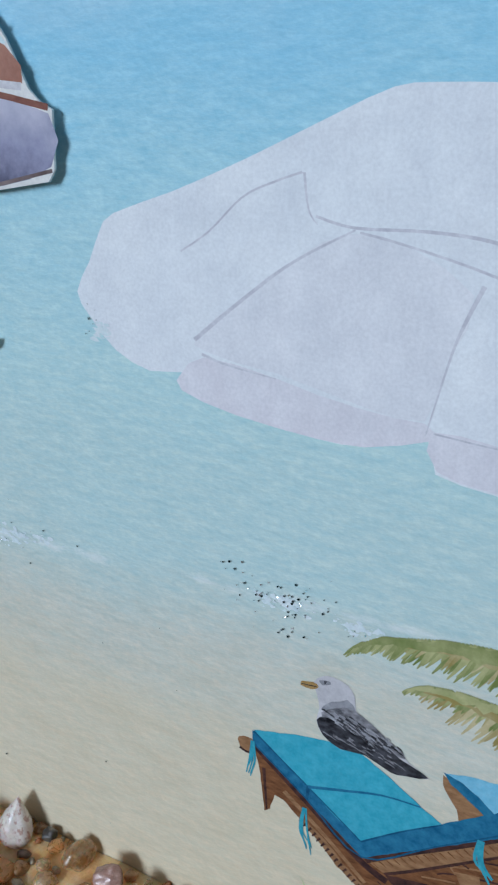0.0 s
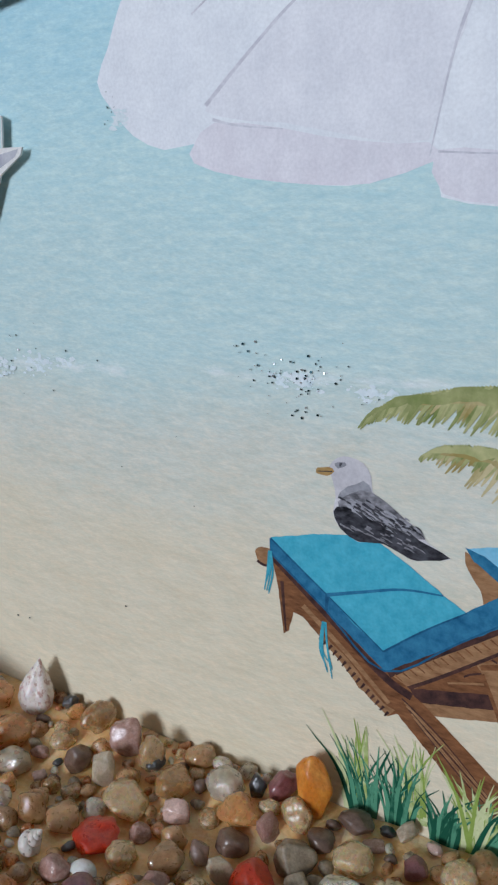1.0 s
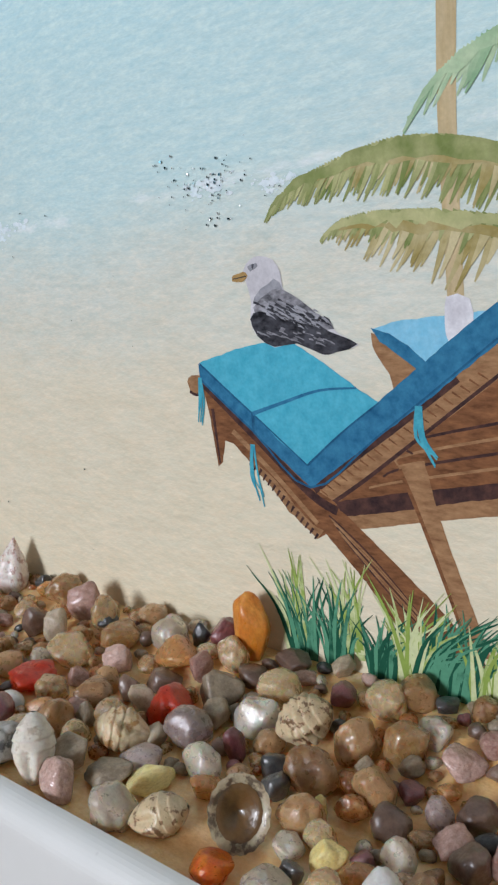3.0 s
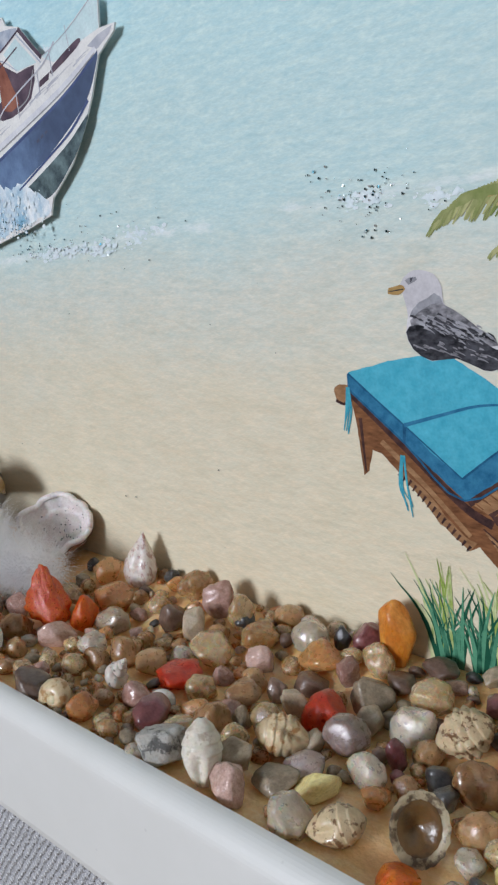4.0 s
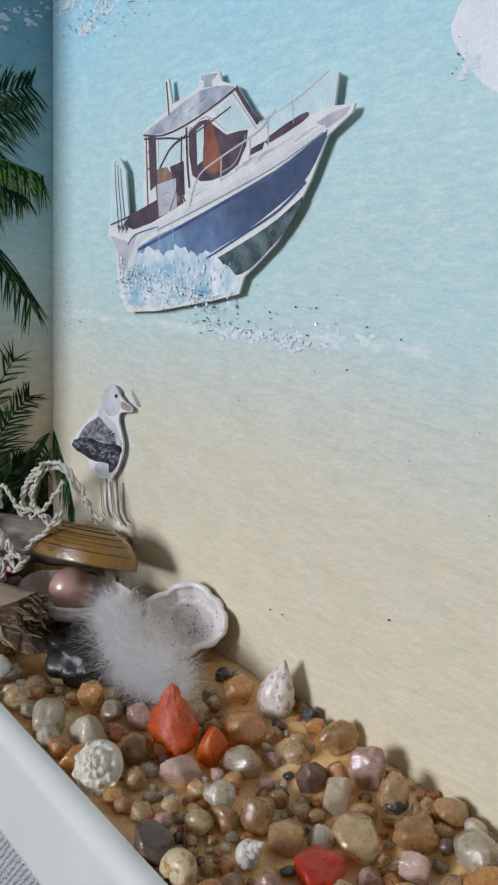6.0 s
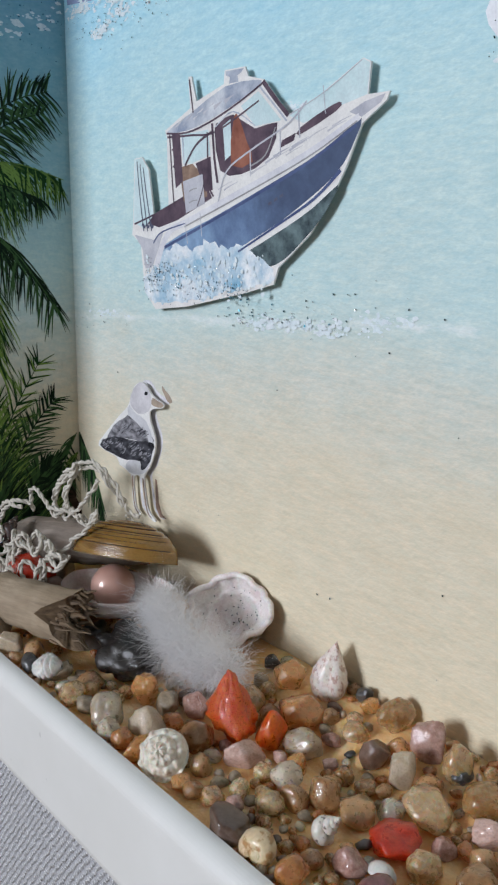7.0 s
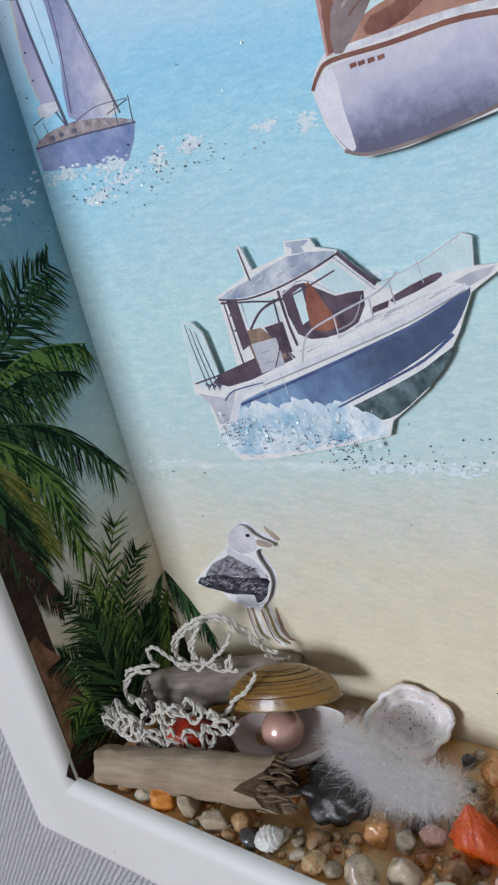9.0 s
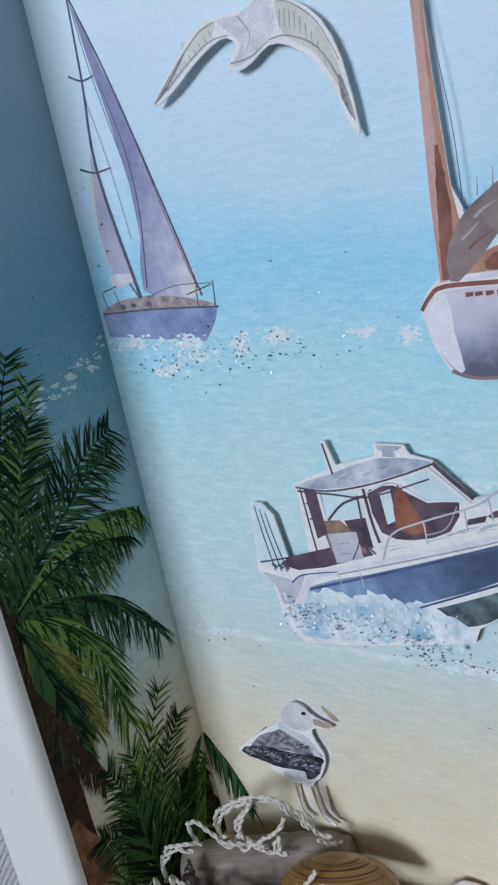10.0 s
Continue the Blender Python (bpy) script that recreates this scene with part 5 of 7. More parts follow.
on(dhow, "mast_shade", [(64.6, 114.6), (64.6, 125), (64.6, 140), (64.42, 165), (64.4, 189.8), (64.66, 189.8), (64.76, 165), (65.05, 140), (65.8, 126.4), (66.6, 121), (65.4, 114.6)], dhow_orange, 2, 1, 0.12)
on(dhow, "mast_shade", [(63.4, 114.8), (63.6, 120), (64.4, 131), (64.9, 131), (65.6, 124), (65.4, 114.8)], dhow_brown, 2, 1, 0.15)
on(dhow, "furled_sail", [(64.4, 114.6), (64.9, 119), (66.6, 122), (70, 124.8), (76, 128.1), (81.6, 129.6), (83.2, 127.8), (82.6, 126), (77, 124.2), (71, 119.6), (67, 115.6)], bundle_ink, 3, 2, 0.25)
on(dhow, "canopy", [(73.4, 123.6), (80, 124), (83.4, 123.2), (86.4, 121), (85.6, 120), (79, 121.6), (74.6, 122.2)], dhow_rose, 2, 1)
for x, z0, z1, w in ((75.4, 118.6, 122.6, 0.35), (81.6, 119.4, 127.4, 1.1), (86.8, 118.4, 121, 0.6)):
    drawn(dhow, "canopy_post", [(x, z0), (x + 0.2, z1)], w, w, dhow_brown if w < 1 else dhow_rose, 4)
drawn(dhow, "gunwale", [(60.1, 111.1), (61.4, 112.8), (63.6, 114), (72, 114), (82, 114.3), (93, 112.6)], 0.5, 0.7, dhow_brown, 4)
drawn(dhow, "waterline", [(63.2, 102.9), (66.4, 101.9), (72, 102.1), (80, 103.2), (93, 106.2)], 0.5, 0.4, bundle_ink, 2)
drawn(dhow, "deck_edge", [(64, 114.8), (70, 115), (80, 115.2), (89.6, 114.6)], 0.8, 0.8, plume_white, 2)
drawn(dhow, "rope", [(64.8, 150), (66.8, 134), (67.2, 122.6)], 0.1, 0.14, rig_ink, 5)
for k in range(6):
    drawn(dhow, "sail_tie", [(69 + 2 * k, 124.4 + 0.9 * k), (69.2 + 2 * k, 126.6 + 0.8 * k)], 0.14, 0.08, bundle_ink, 1)
for x in (66.2, 67.4, 68.8, 70.2):
    drawn(dhow, "name_bar", [(x, 112.7), (x + 1.0, 112.8)], 0.6, 0.5, dhow_brown, 5)

folds = random.Random(9)
for k in range(16):
    f = folds.random()
    x, z = 66.5 + 14 * f, 118.4 + 9.2 * f ** 0.75 + folds.uniform(-1.6, 1.8)
    drawn(dhow, "sail_fold", [(x, z), (x + 1.2, z + 0.9), (x + folds.uniform(2, 3.6), z + folds.uniform(1.2, 2.0))], folds.uniform(0.25, 0.7), 0.1, folds.choice((bundle_pale, bundle_ink, dhow_brown)), 4)

flyer = cut_out("flying_gull_cutout", [(22.9, 143.7), (28, 148.3), (33, 151.7), (36, 152.3), (40, 151.9), (42.2, 152.3), (44, 153.7), (45.9, 152.2), (48.4, 151.2), (51.8, 148.2), (54, 143), (55.1, 134.3), (54, 135), (52.9, 138.4), (50.4, 143.4), (47, 146.2), (43.9, 147), (41, 145.6), (38.4, 145), (37, 146.1), (39, 148), (37.6, 149.4), (35, 149), (31, 147.2), (27, 144.9)], 1.9, "paper cut-out of a white gull in flight", ((42, 149), (31, 149.4), (50.6, 146)))
on(flyer, "body_shape", [(36.4, 151.8), (40, 151.5), (43.8, 152.8), (45.6, 151.6), (45, 148.4), (43.6, 147.6), (41, 146.2), (38.6, 145.6), (38, 146.3), (39.8, 148.2)], plume_white, 0)
on(flyer, "wing_shape", [(45.8, 151.6), (48.2, 150.8), (51.2, 147.8), (53.3, 143), (54.2, 138), (52, 142), (50, 145), (46.4, 147.6)], gull_shadowed, 0)
on(flyer, "wing_shape", [(36.4, 151.8), (33.2, 151.2), (28.4, 147.8), (25, 145), (31, 148), (35, 149.9)], gull_shadowed, 0)
on(flyer, "wing_tip", [(54.7, 135.6), (54.2, 139), (53.3, 141.6), (53.2, 138.6)], plume_grey, 1)
on(flyer, "wing_tip", [(23.8, 144.2), (27, 146.6), (30.4, 149.2), (28, 147), (25.6, 145)], plume_grey, 1)

for pts, w in (([(23.4, 144), (28, 147.6), (33, 150.9), (36, 151.6)], 0.3), ([(26, 145.2), (31, 148), (35, 149.6), (38, 149.6)], 0.25), ([(54.6, 136), (53.6, 140), (51, 145), (47, 147.4), (44, 147.6)], 0.3), ([(46, 151.8), (48.4, 150.7), (51.4, 147.8), (53.6, 143)], 0.2), ([(37.6, 146.2), (41, 146.3), (43.9, 147.5)], 0.25), ([(40, 151.4), (41.4, 149), (40.4, 147)], 0.15)):
    drawn(flyer, "feather_line", pts, w, w * 0.6, gull_line, 3)
for k in range(9):
    f = k / 9
    drawn(flyer, "feather_line", [(46.4 + 6 * f, 150.6 - 8 * f * f), (46 + 6.4 * f, 148.6 - 7.6 * f * f)], 0.14, 0.08, gull_line, 3)
    drawn(flyer, "feather_line", [(35 - 9 * f, 151 - 5.2 * f), (35.4 - 8.6 * f, 149.8 - 4.4 * f)], 0.14, 0.08, gull_line, 3)


def standing_outline(dx=0.0, dz=0.0, turn=0.0):
    pts = [(22.2, 38.8), (23.1, 40.7), (25.1, 42.1), (27.2, 42.0), (28.7, 40.6), (30.8, 39.7), (32.9, 39.1), (32.4, 38.3), (29.7, 37.8), (28.4, 36.9), (28.8, 34.9), (30.1, 32.5), (29.9, 29.7), (28.0, 26.2), (26.3, 24.3), (26.8, 20.8), (27.6, 17.9), (29.8, 16.6), (29.4, 16.1), (26.9, 17.2), (26.1, 20.6), (25.5, 23.7), (22.7, 23.6), (22.9, 20.0), (23.5, 17.4), (24.9, 16.6), (24.4, 16.2), (22.6, 17.2), (22.1, 20.0), (21.8, 23.6), (17.8, 24.8), (16.6, 26.2), (9.9, 27.1), (11.7, 29.4), (15.1, 32.3), (18.7, 35.2), (20.9, 36.8)]
    c, s = math.cos(turn), math.sin(turn)
    return [(24 + (x - 24) * c - (z - 30) * s + dx, 30 + (x - 24) * s + (z - 30) * c + dz) for x, z in pts]


twin = part("gull_picture", shape(bmesh.new(), standing_outline(0.7, 0.3, 0.04), 0.12, 2), plume_white, print_back, "printed gull picture half hidden by its cut-out")
flat("wing", [(12, 28.2), (15, 32), (18, 34), (20, 31), (16, 27.6)], plume_dark, twin, 0.2)
flat("beak", [(30.6, 42), (32.6, 41), (34, 39.8), (32.4, 39.4)], beak_dull, twin, 0.2)
flat("leg_shape", [(28.2, 24), (28.8, 24), (29.4, 19.4), (30.4, 17.6), (31.8, 17), (29.6, 16.9), (28.4, 18.4)], tan_seat, twin, 0.2, 1)
wader = cut_out("standing_gull_cutout", standing_outline(), 1.2, "paper cut-out of a standing gull, white with grey wing", ((23, 30), (26.4, 40)))
on(wader, "wing_shape", [(15.8, 32.1), (19.8, 34.8), (23.5, 36.0), (26.6, 34.9), (29.0, 32.8), (29.3, 31.1), (23.5, 30.7), (17.5, 30.3), (13.1, 29.1)], plume_grey, 0, 2, 0.2)
on(wader, "breast_shade", [(21.7, 37.4), (23.7, 36.0), (27.2, 35.2), (29.3, 32.1), (29.1, 28.8), (27.0, 25.1), (23.2, 24.1), (19.8, 24.5), (21.5, 26.6), (26.4, 28.3), (27.8, 31.8), (24.3, 34.3), (21.1, 35.3)], gull_pale, 0, 2, 0.12)
on(wader, "wing_shape", [(10.5, 27.5), (13.8, 29.7), (18.7, 30.3), (24.7, 30.9), (29.4, 31.4), (29.3, 29.6), (27.0, 26.1), (25.3, 25.5), (25.0, 27.1), (20.2, 26.4), (15.7, 26.5)], plume_dark, 1, 2, 0.18)
plumage(wader, [((13.5, 28.6), 1.0), ((18.5, 29.1), 1.0), ((23.2, 29.5), 1.0), ((27.0, 28.8), 1.0), ((20.5, 32.8), 0.9), ((26.2, 32.8), 0.8)], (-0.8, -0.5), 16, 0.5, -1.2)
on(wader, "beak", [(29.4, 39.8), (31.2, 39.5), (32.8, 39.1), (32.3, 38.4), (30.4, 38.3), (29.1, 38.6)], beak_dull, 1)
on(wader, "head_shade", [(22.1, 38.9), (23.2, 40.6), (25.3, 42.1), (27.3, 42.0), (28.8, 40.3), (29.0, 38.8), (28.2, 37.1), (24.7, 36.1), (22.2, 37.3)], gull_head, 0, 2, 0.08)
on(wader, "eye", [(27.1, 40.6), (27.9, 40.7), (27.8, 40.1), (26.9, 40.0)], plume_dark, 2)
for top, foot in (((22.3, 23.6), (23.0, 17.4)), ((25.9, 23.8), (27.2, 17.6))):
    drawn(wader, "leg_shape", [top, ((top[0] + foot[0]) / 2 - 0.2, (top[1] + foot[1]) / 2), foot, (foot[0] + 1.4, foot[1] - 1.0)], 0.5, 0.3, tan_seat, 1)

petal = cut_out("pink_cutout", [(157.2, 18.6), (157.6, 21.6), (157.0, 23.6), (159, 25.6), (164, 27), (169, 24), (169, 18), (164, 15.4), (159, 16)], 0.8, "pink and white paper cut-out edge", ((163, 21),))
on(petal, "petal_shape", [(158, 18.4), (158.6, 21.4), (158, 23.4), (160, 24.8), (164, 26), (168, 23.4), (168, 18.4), (164, 16.4), (160, 17)], pink_ink, 0)

# ---- the sand and what lies on it ----
def ground_at(x, y):
    t = min(max((y + 15) / 13, 0), 1)
    return 3.2 * t * t * (3 - 2 * t) + 0.5 * wobble((x, y, 0), 0.12, 3) + 0.25 * wobble((x, y, 0), 0.5, 9)


solid("sand_bed", grid(bmesh.new(), 190, 34, lambda u, v: ((IN_W + 1.6) * u - 1.6, -34.2 + 34.1 * v, ground_at((IN_W + 1.6) * u - 1.6, -34.2 + 34.1 * v))), sand_glue, 0, 0, 0, "orange-tan sand set in glossy glue on the box bottom", "sand", kind="stuff")


def shell_mat(name, pale, dark, scale, cut, stretch=(1, 1, 1), rough=0.35, soft=0.08):
    """Glossy shell: a pale ground with darker blotches, fine growth lines."""
    m, nt, p, ln = node_mat(name)
    v = coords(nt, stretch)
    col = mix(nt, pale, dark, ramp(nt, noise_tex(nt, v, scale, 5, 0.6), [(cut, (0, 0, 0)), (cut + soft, (0.9, 0.9, 0.9))]))
    col = mix(nt, col, ramp(nt, noise_tex(nt, coords(nt), 2400, 3), [(0.3, (0.76, 0.72, 0.70)), (0.65, (1, 1, 1))]), 0.6, "MULTIPLY")
    ln.new(col, p.inputs["Base Color"])
    p.inputs["Roughness"].default_value = rough
    p.inputs["Coat Weight"].default_value = 0.3
    p.inputs["Subsurface Weight"].default_value = 0.15
    p.inputs["Subsurface Scale"].default_value = 0.001
    bump(nt, p, noise_tex(nt, v, 1700, 4), 0.3, 0.0003)
    return m


shell_white = shell_mat("shell_white", (0.76, 0.74, 0.70), (0.58, 0.50, 0.44), 500, 0.56)
shell_cream = shell_mat("shell_cream", (0.76, 0.60, 0.38), (0.46, 0.24, 0.08), 700, 0.52)
shell_chalk = shell_mat("shell_chalk", (0.80, 0.74, 0.63), (0.56, 0.47, 0.36), 900, 0.55, rough=0.8)
shell_spot = shell_mat("shell_spotted", (0.74, 0.69, 0.62), (0.09, 0.05, 0.04), 900, 0.58, soft=0.03)
shell_stripe = shell_mat("shell_striped", (0.70, 0.55, 0.34), (0.17, 0.075, 0.03), 1200, 0.53, soft=0.06)
shell_rose = shell_mat("shell_rose", (0.84, 0.76, 0.70), (0.52, 0.32, 0.27), 1500, 0.53, (1, 1, 0.5), soft=0.08)
shell_dark = shell_mat("shell_dark", (0.06, 0.035, 0.03), (0.72, 0.66, 0.58), 1000, 0.60, soft=0.03)
shell_gold = shell_mat("shell_gold", (0.30, 0.165, 0.040), (0.09, 0.04, 0.012), 160, 0.46, (0.5, 0.5, 3.5), 0.2, 0.25)
shell_line = shell_mat("shell_line", (0.05, 0.024, 0.010), (0.12, 0.06, 0.02), 300, 0.5)
nacre = shell_mat("nacre", (0.80, 0.74, 0.71), (0.60, 0.50, 0.47), 160, 0.52, rough=0.16, soft=0.25)
oyster = shell_mat("oyster_white", (0.88, 0.82, 0.80), (0.72, 0.60, 0.59), 260, 0.54, rough=0.4, soft=0.2)
oyster_brown = shell_mat("oyster_brown", (0.50, 0.27, 0.17), (0.26, 0.10, 0.05), 300, 0.5, rough=0.5, soft=0.2)
limpet_in = shell_mat("limpet_brown", (0.16, 0.085, 0.03), (0.035, 0.02, 0.012), 420, 0.48, rough=0.3, soft=0.2)


def pearl_mat():
    m, nt, p, ln = node_mat("rose_pearl")
    ln.new(ramp(nt, noise_tex(nt, coords(nt), 150, 2), [(0.3, (0.52, 0.27, 0.21)), (0.7, (0.68, 0.42, 0.35))]), p.inputs["Base Color"])
    p.inputs["Roughness"].default_value, p.inputs["Coat Weight"].default_value, p.inputs["Coat Roughness"].default_value = 0.28, 1.0, 0.03
    p.inputs["Metallic"].default_value = 0.1
    return m


rose_pearl = pearl_mat()
stones_made, taken = {}, []


def stone_mesh(kind, variant, fine):
    """A unit stone (1 mm radius): a ball pressed by broad noise; granite and amber come out more broken."""
    key = (kind, variant, fine)
    if key not in stones_made:
        bm = bmesh.new()
        bmesh.ops.create_icosphere(bm, subdivisions=4 if fine else 3, radius=1.0)
        hard = kind in ("granite", "pink", "amber", "carnelian", "grey", "maroon", "yellow", "brown", "black", "rust")
        chips = random.Random(variant * 17 + len(kind))
        cuts = [(Vector((chips.gauss(0, 1), chips.gauss(0, 1), chips.gauss(0, 0.8))).normalized(), chips.uniform(0.62, 0.86) if hard else chips.uniform(0.78, 0.95)) for k in range(11 if hard else 8)]
        for v in bm.verts:
            n = v.co.normalized()
            r = 1 + 0.32 * wobble(n, 1.0, variant * 3.1) + 0.13 * wobble(n, 2.2, variant * 1.3 + 8) + 0.03 * wobble(n, 6.0, variant)
            for face, off in cuts:
                near = face.dot(n)
                if near > 0.2:
                    over = off / near
                    mid = min(max(0.5 + 0.5 * (over - r) / 0.1, 0), 1)
                    r = over * (1 - mid) + r * mid - 0.1 * mid * (1 - mid)
            r *= 1.08
            if kind in ("red", "granite", "pink"):
                r += 0.06 * wobble(n, 5.0, variant)
            if kind == "red" and variant == 8:
                r += 0.1 * wobble(n, 9.0, variant)
            v.co = n * r
        stones_made[key] = finish(bm, STONES[kind][0], True)
    return stones_made[key]


def pebble(x, y, wide, high, kind, fine=True, variant=None, sink=0.1):
    variant = rng.randrange(9) if variant is None else variant
    ob = new("pebble", stone_mesh(kind, variant, fine))
    if x > 138:
        wide, high = wide * 0.88, high * 0.88
    wide *= 0.94
    deep = wide * rng.uniform(0.66, 0.95)
    turn = rng.uniform(-0.7, 0.7)
    ob.rotation_euler = (rng.uniform(-0.35, 0.35), rng.uniform(-0.35, 0.35), turn + 0.7)
    ob.scale = (wide / 2, deep / 2, high / 2)
    ob.location = at(x, y, ground_at(x, y) + high * (0.5 - sink))
    taken.append((x, y, wide / 2))
    return tagged(ob, STONES[kind][1], "pebble", "pebbles on the sand")


pebble(83, -14.0, 6.5, 3.9, "white"); pebble(92, -10.2, 4.6, 5.0, "brown"); pebble(114, -5.3, 5.7, 3.8, "white")
pebble(121, -2.3, 4.5, 4.1, "maroon"); pebble(103, -18.9, 6.0, 3.4, "red", True, 8); pebble(108, -28.1, 5.6, 4.6, "maroon")
pebble(114, -31.4, 6.3, 5.6, "granite"); pebble(121, -28.0, 5.6, 3.9, "grey"); pebble(124, -15.9, 5.2, 5.2, "red", True, 3)
pebble(129, -17.9, 5.4, 4.4, "lilac"); pebble(127, -10.4, 5.3, 4.6, "grey"); pebble(119, -11.2, 5.5, 2.6, "brown")
pebble(118, -8.0, 5.9, 4.1, "rust"); pebble(120, -16.2, 3.2, 4.6, "grey"); pebble(117, -21.9, 2.4, 3.5, "grey")
pebble(115, -24.5, 4.5, 4.8, "tan"); pebble(89, -31.6, 6.2, 3.9, "brown"); pebble(79, -16.3, 4.8, 6.1, "amber")
pebble(87, -20.6, 4.1, 3.7, "white"); pebble(80, -21.7, 6.0, 3.9, "pink"); pebble(90, -2.9, 5.7, 4.4, "cream")
pebble(97, -5.0, 5.8, 5.4, "pink"); pebble(102, -5.6, 4.0, 4.8, "cream"); pebble(103, -12.5, 5.9, 4.7, "cream")
pebble(108, -19.9, 4.4, 3.7, "cream"); pebble(110, -10.8, 4.6, 3.8, "pink"); pebble(107, -7.7, 5.5, 3.9, "cream")
pebble(103, -5.8, 3.2, 2.0, "black"); pebble(108, -2.3, 4.4, 3.2, "tan"); pebble(115, -1.5, 2.8, 2.0, "white")
pebble(118, -3.8, 2.6, 3.4, "black"); pebble(125, -5.8, 4.4, 4.4, "cream"); pebble(113, -17.5, 4.7, 3.6, "tan")
pebble(107, -15.0, 3.0, 2.7, "pink"); pebble(116, -14.6, 3.3, 3.6, "brown"); pebble(120, -20.8, 4.1, 4.1, "cream")
pebble(97, -10.3, 4.1, 5.3, "grey"); pebble(83, -1.7, 3.2, 2.3, "black"); pebble(134, -12.7, 5.1, 4.7, "white")
pebble(131, -25.9, 5.9, 2.4, "yellow"); pebble(144, -31.5, 5.1, 3.1, "amber"); pebble(124, -31.6, 4.8, 4.2, "pink")
pebble(132, -31.4, 5.1, 4.5, "white"); pebble(146, -11.5, 5.9, 5.3, "tan"); pebble(134, -21.3, 4.5, 3.6, "white")
pebble(135, -17.6, 2.7, 4.2, "maroon"); pebble(152, -6.8, 4.1, 3.3, "white"); pebble(146, -5.4, 4.6, 4.9, "cream")
pebble(141, -5.9, 3.8, 3.1, "maroon"); pebble(148, -2.6, 5.1, 3.8, "tan"); pebble(151, -2.0, 3.8, 1.9, "black")
pebble(156, -9.2, 5.2, 2.9, "pink"); pebble(151, -16.7, 4.4, 5.5, "tan"); pebble(147, -20.1, 2.8, 2.5, "yellow")
pebble(150, -19.1, 3.8, 3.3, "rust"); pebble(150, -23.9, 3.1, 3.9, "cream"); pebble(148, -26.0, 3.4, 2.1, "white")
pebble(150, -28.6, 3.0, 2.5, "black"); pebble(157, -15.7, 2.7, 4.1, "lilac"); pebble(160, -14.2, 4.3, 4.8, "brown")
pebble(157, -23.0, 3.5, 4.0, "white"); pebble(162, -20.4, 4.5, 4.0, "brown"); pebble(132, -2.6, 5.1, 2.4, "brown")
pebble(138, -1.7, 3.0, 2.7, "grey"); pebble(134, -8.2, 4.8, 4.5, "cream"); pebble(137, -14.4, 3.6, 3.0, "tan")
pebble(152, -11.3, 3.2, 2.6, "grey"); pebble(148, -13.4, 2.9, 2.6, "grey"); pebble(155, -1.8, 3.4, 3.1, "tan")
pebble(19, -31.4, 5.3, 4.7, "honey"); pebble(25, -31.2, 4.8, 5.0, "grey"); pebble(31, -31.6, 5.4, 4.4, "grey")
pebble(52, -31.8, 4.1, 3.7, "cream"); pebble(60, -30.6, 5.7, 5.8, "white"); pebble(59, -23.2, 5.0, 5.0, "rust")
pebble(67, -20.1, 4.9, 4.4, "pink"); pebble(79, -10.7, 7.0, 5.3, "rust"); pebble(66, -27.6, 5.2, 4.7, "grey")
pebble(63, -32.2, 3.9, 3.9, "white"); pebble(70, -31.8, 4.1, 4.1, "rust"); pebble(73, -24.5, 5.1, 4.2, "tan")
pebble(44, -29.2, 3.9, 2.9, "grey"); pebble(5, -28.5, 4.0, 4.4, "grey"); pebble(9, -31.5, 3.4, 3.0, "tan")
pebble(14, -31.8, 3.6, 2.8, "white"); pebble(72, -6.2, 5.6, 4.4, "rust"); pebble(70, -12.5, 5.2, 4.2, "cream")

pebble(147.6, -23.2, 5.0, 4.6, "tan"); pebble(151.6, -25.6, 3.6, 3.4, "yellow"); pebble(155.4, -26.4, 4.4, 3.6, "rust")
pebble(154.6, -30.2, 4.2, 5.6, "cream"); pebble(149.4, -31.0, 5.0, 2.8, "white"); pebble(161, -26.6, 4.6, 5.6, "tan")
pebble(162.6, -9.6, 6.2, 3.8, "maroon"); pebble(165, -18.6, 5.0, 4.0, "pink"); pebble(144.4, -17.4, 5.8, 5.4, "tan")
pebble(150.4, -9.8, 5.4, 5.2, "cream"); pebble(128, -24.2, 4.8, 2.6, "lilac"); pebble(126.6, -27.4, 5.6, 2.6, "grey")

# shells
def whorl(bm, turns, a, b, c, growth=2.1, knobs=0, knob=0.0, flare=1.0, steps=20, sides=12):
    """A coiled shell: a tube of radius c wound at distance a and dropping by b, shrinking by growth each turn to the tip."""
    def fn(u, v):
        th = 2 * math.pi * turns * u
        s = growth ** (turns * (u - 1))
        if u > 0.93:
            s *= 1 + (flare - 1) * (u - 0.93) / 0.07
        ph = 2 * math.pi * v
        r = c * s * (1 + (knob * max(0, math.sin(knobs * th)) * max(0, math.sin(ph + 0.6)) if knobs else 0))
        rad = a * s + r * math.cos(ph)
        return (rad * math.cos(th), rad * math.sin(th), -b * s + r * 1.15 * math.sin(ph))
    return grid(bm, int(turns * steps), sides, fn, True)


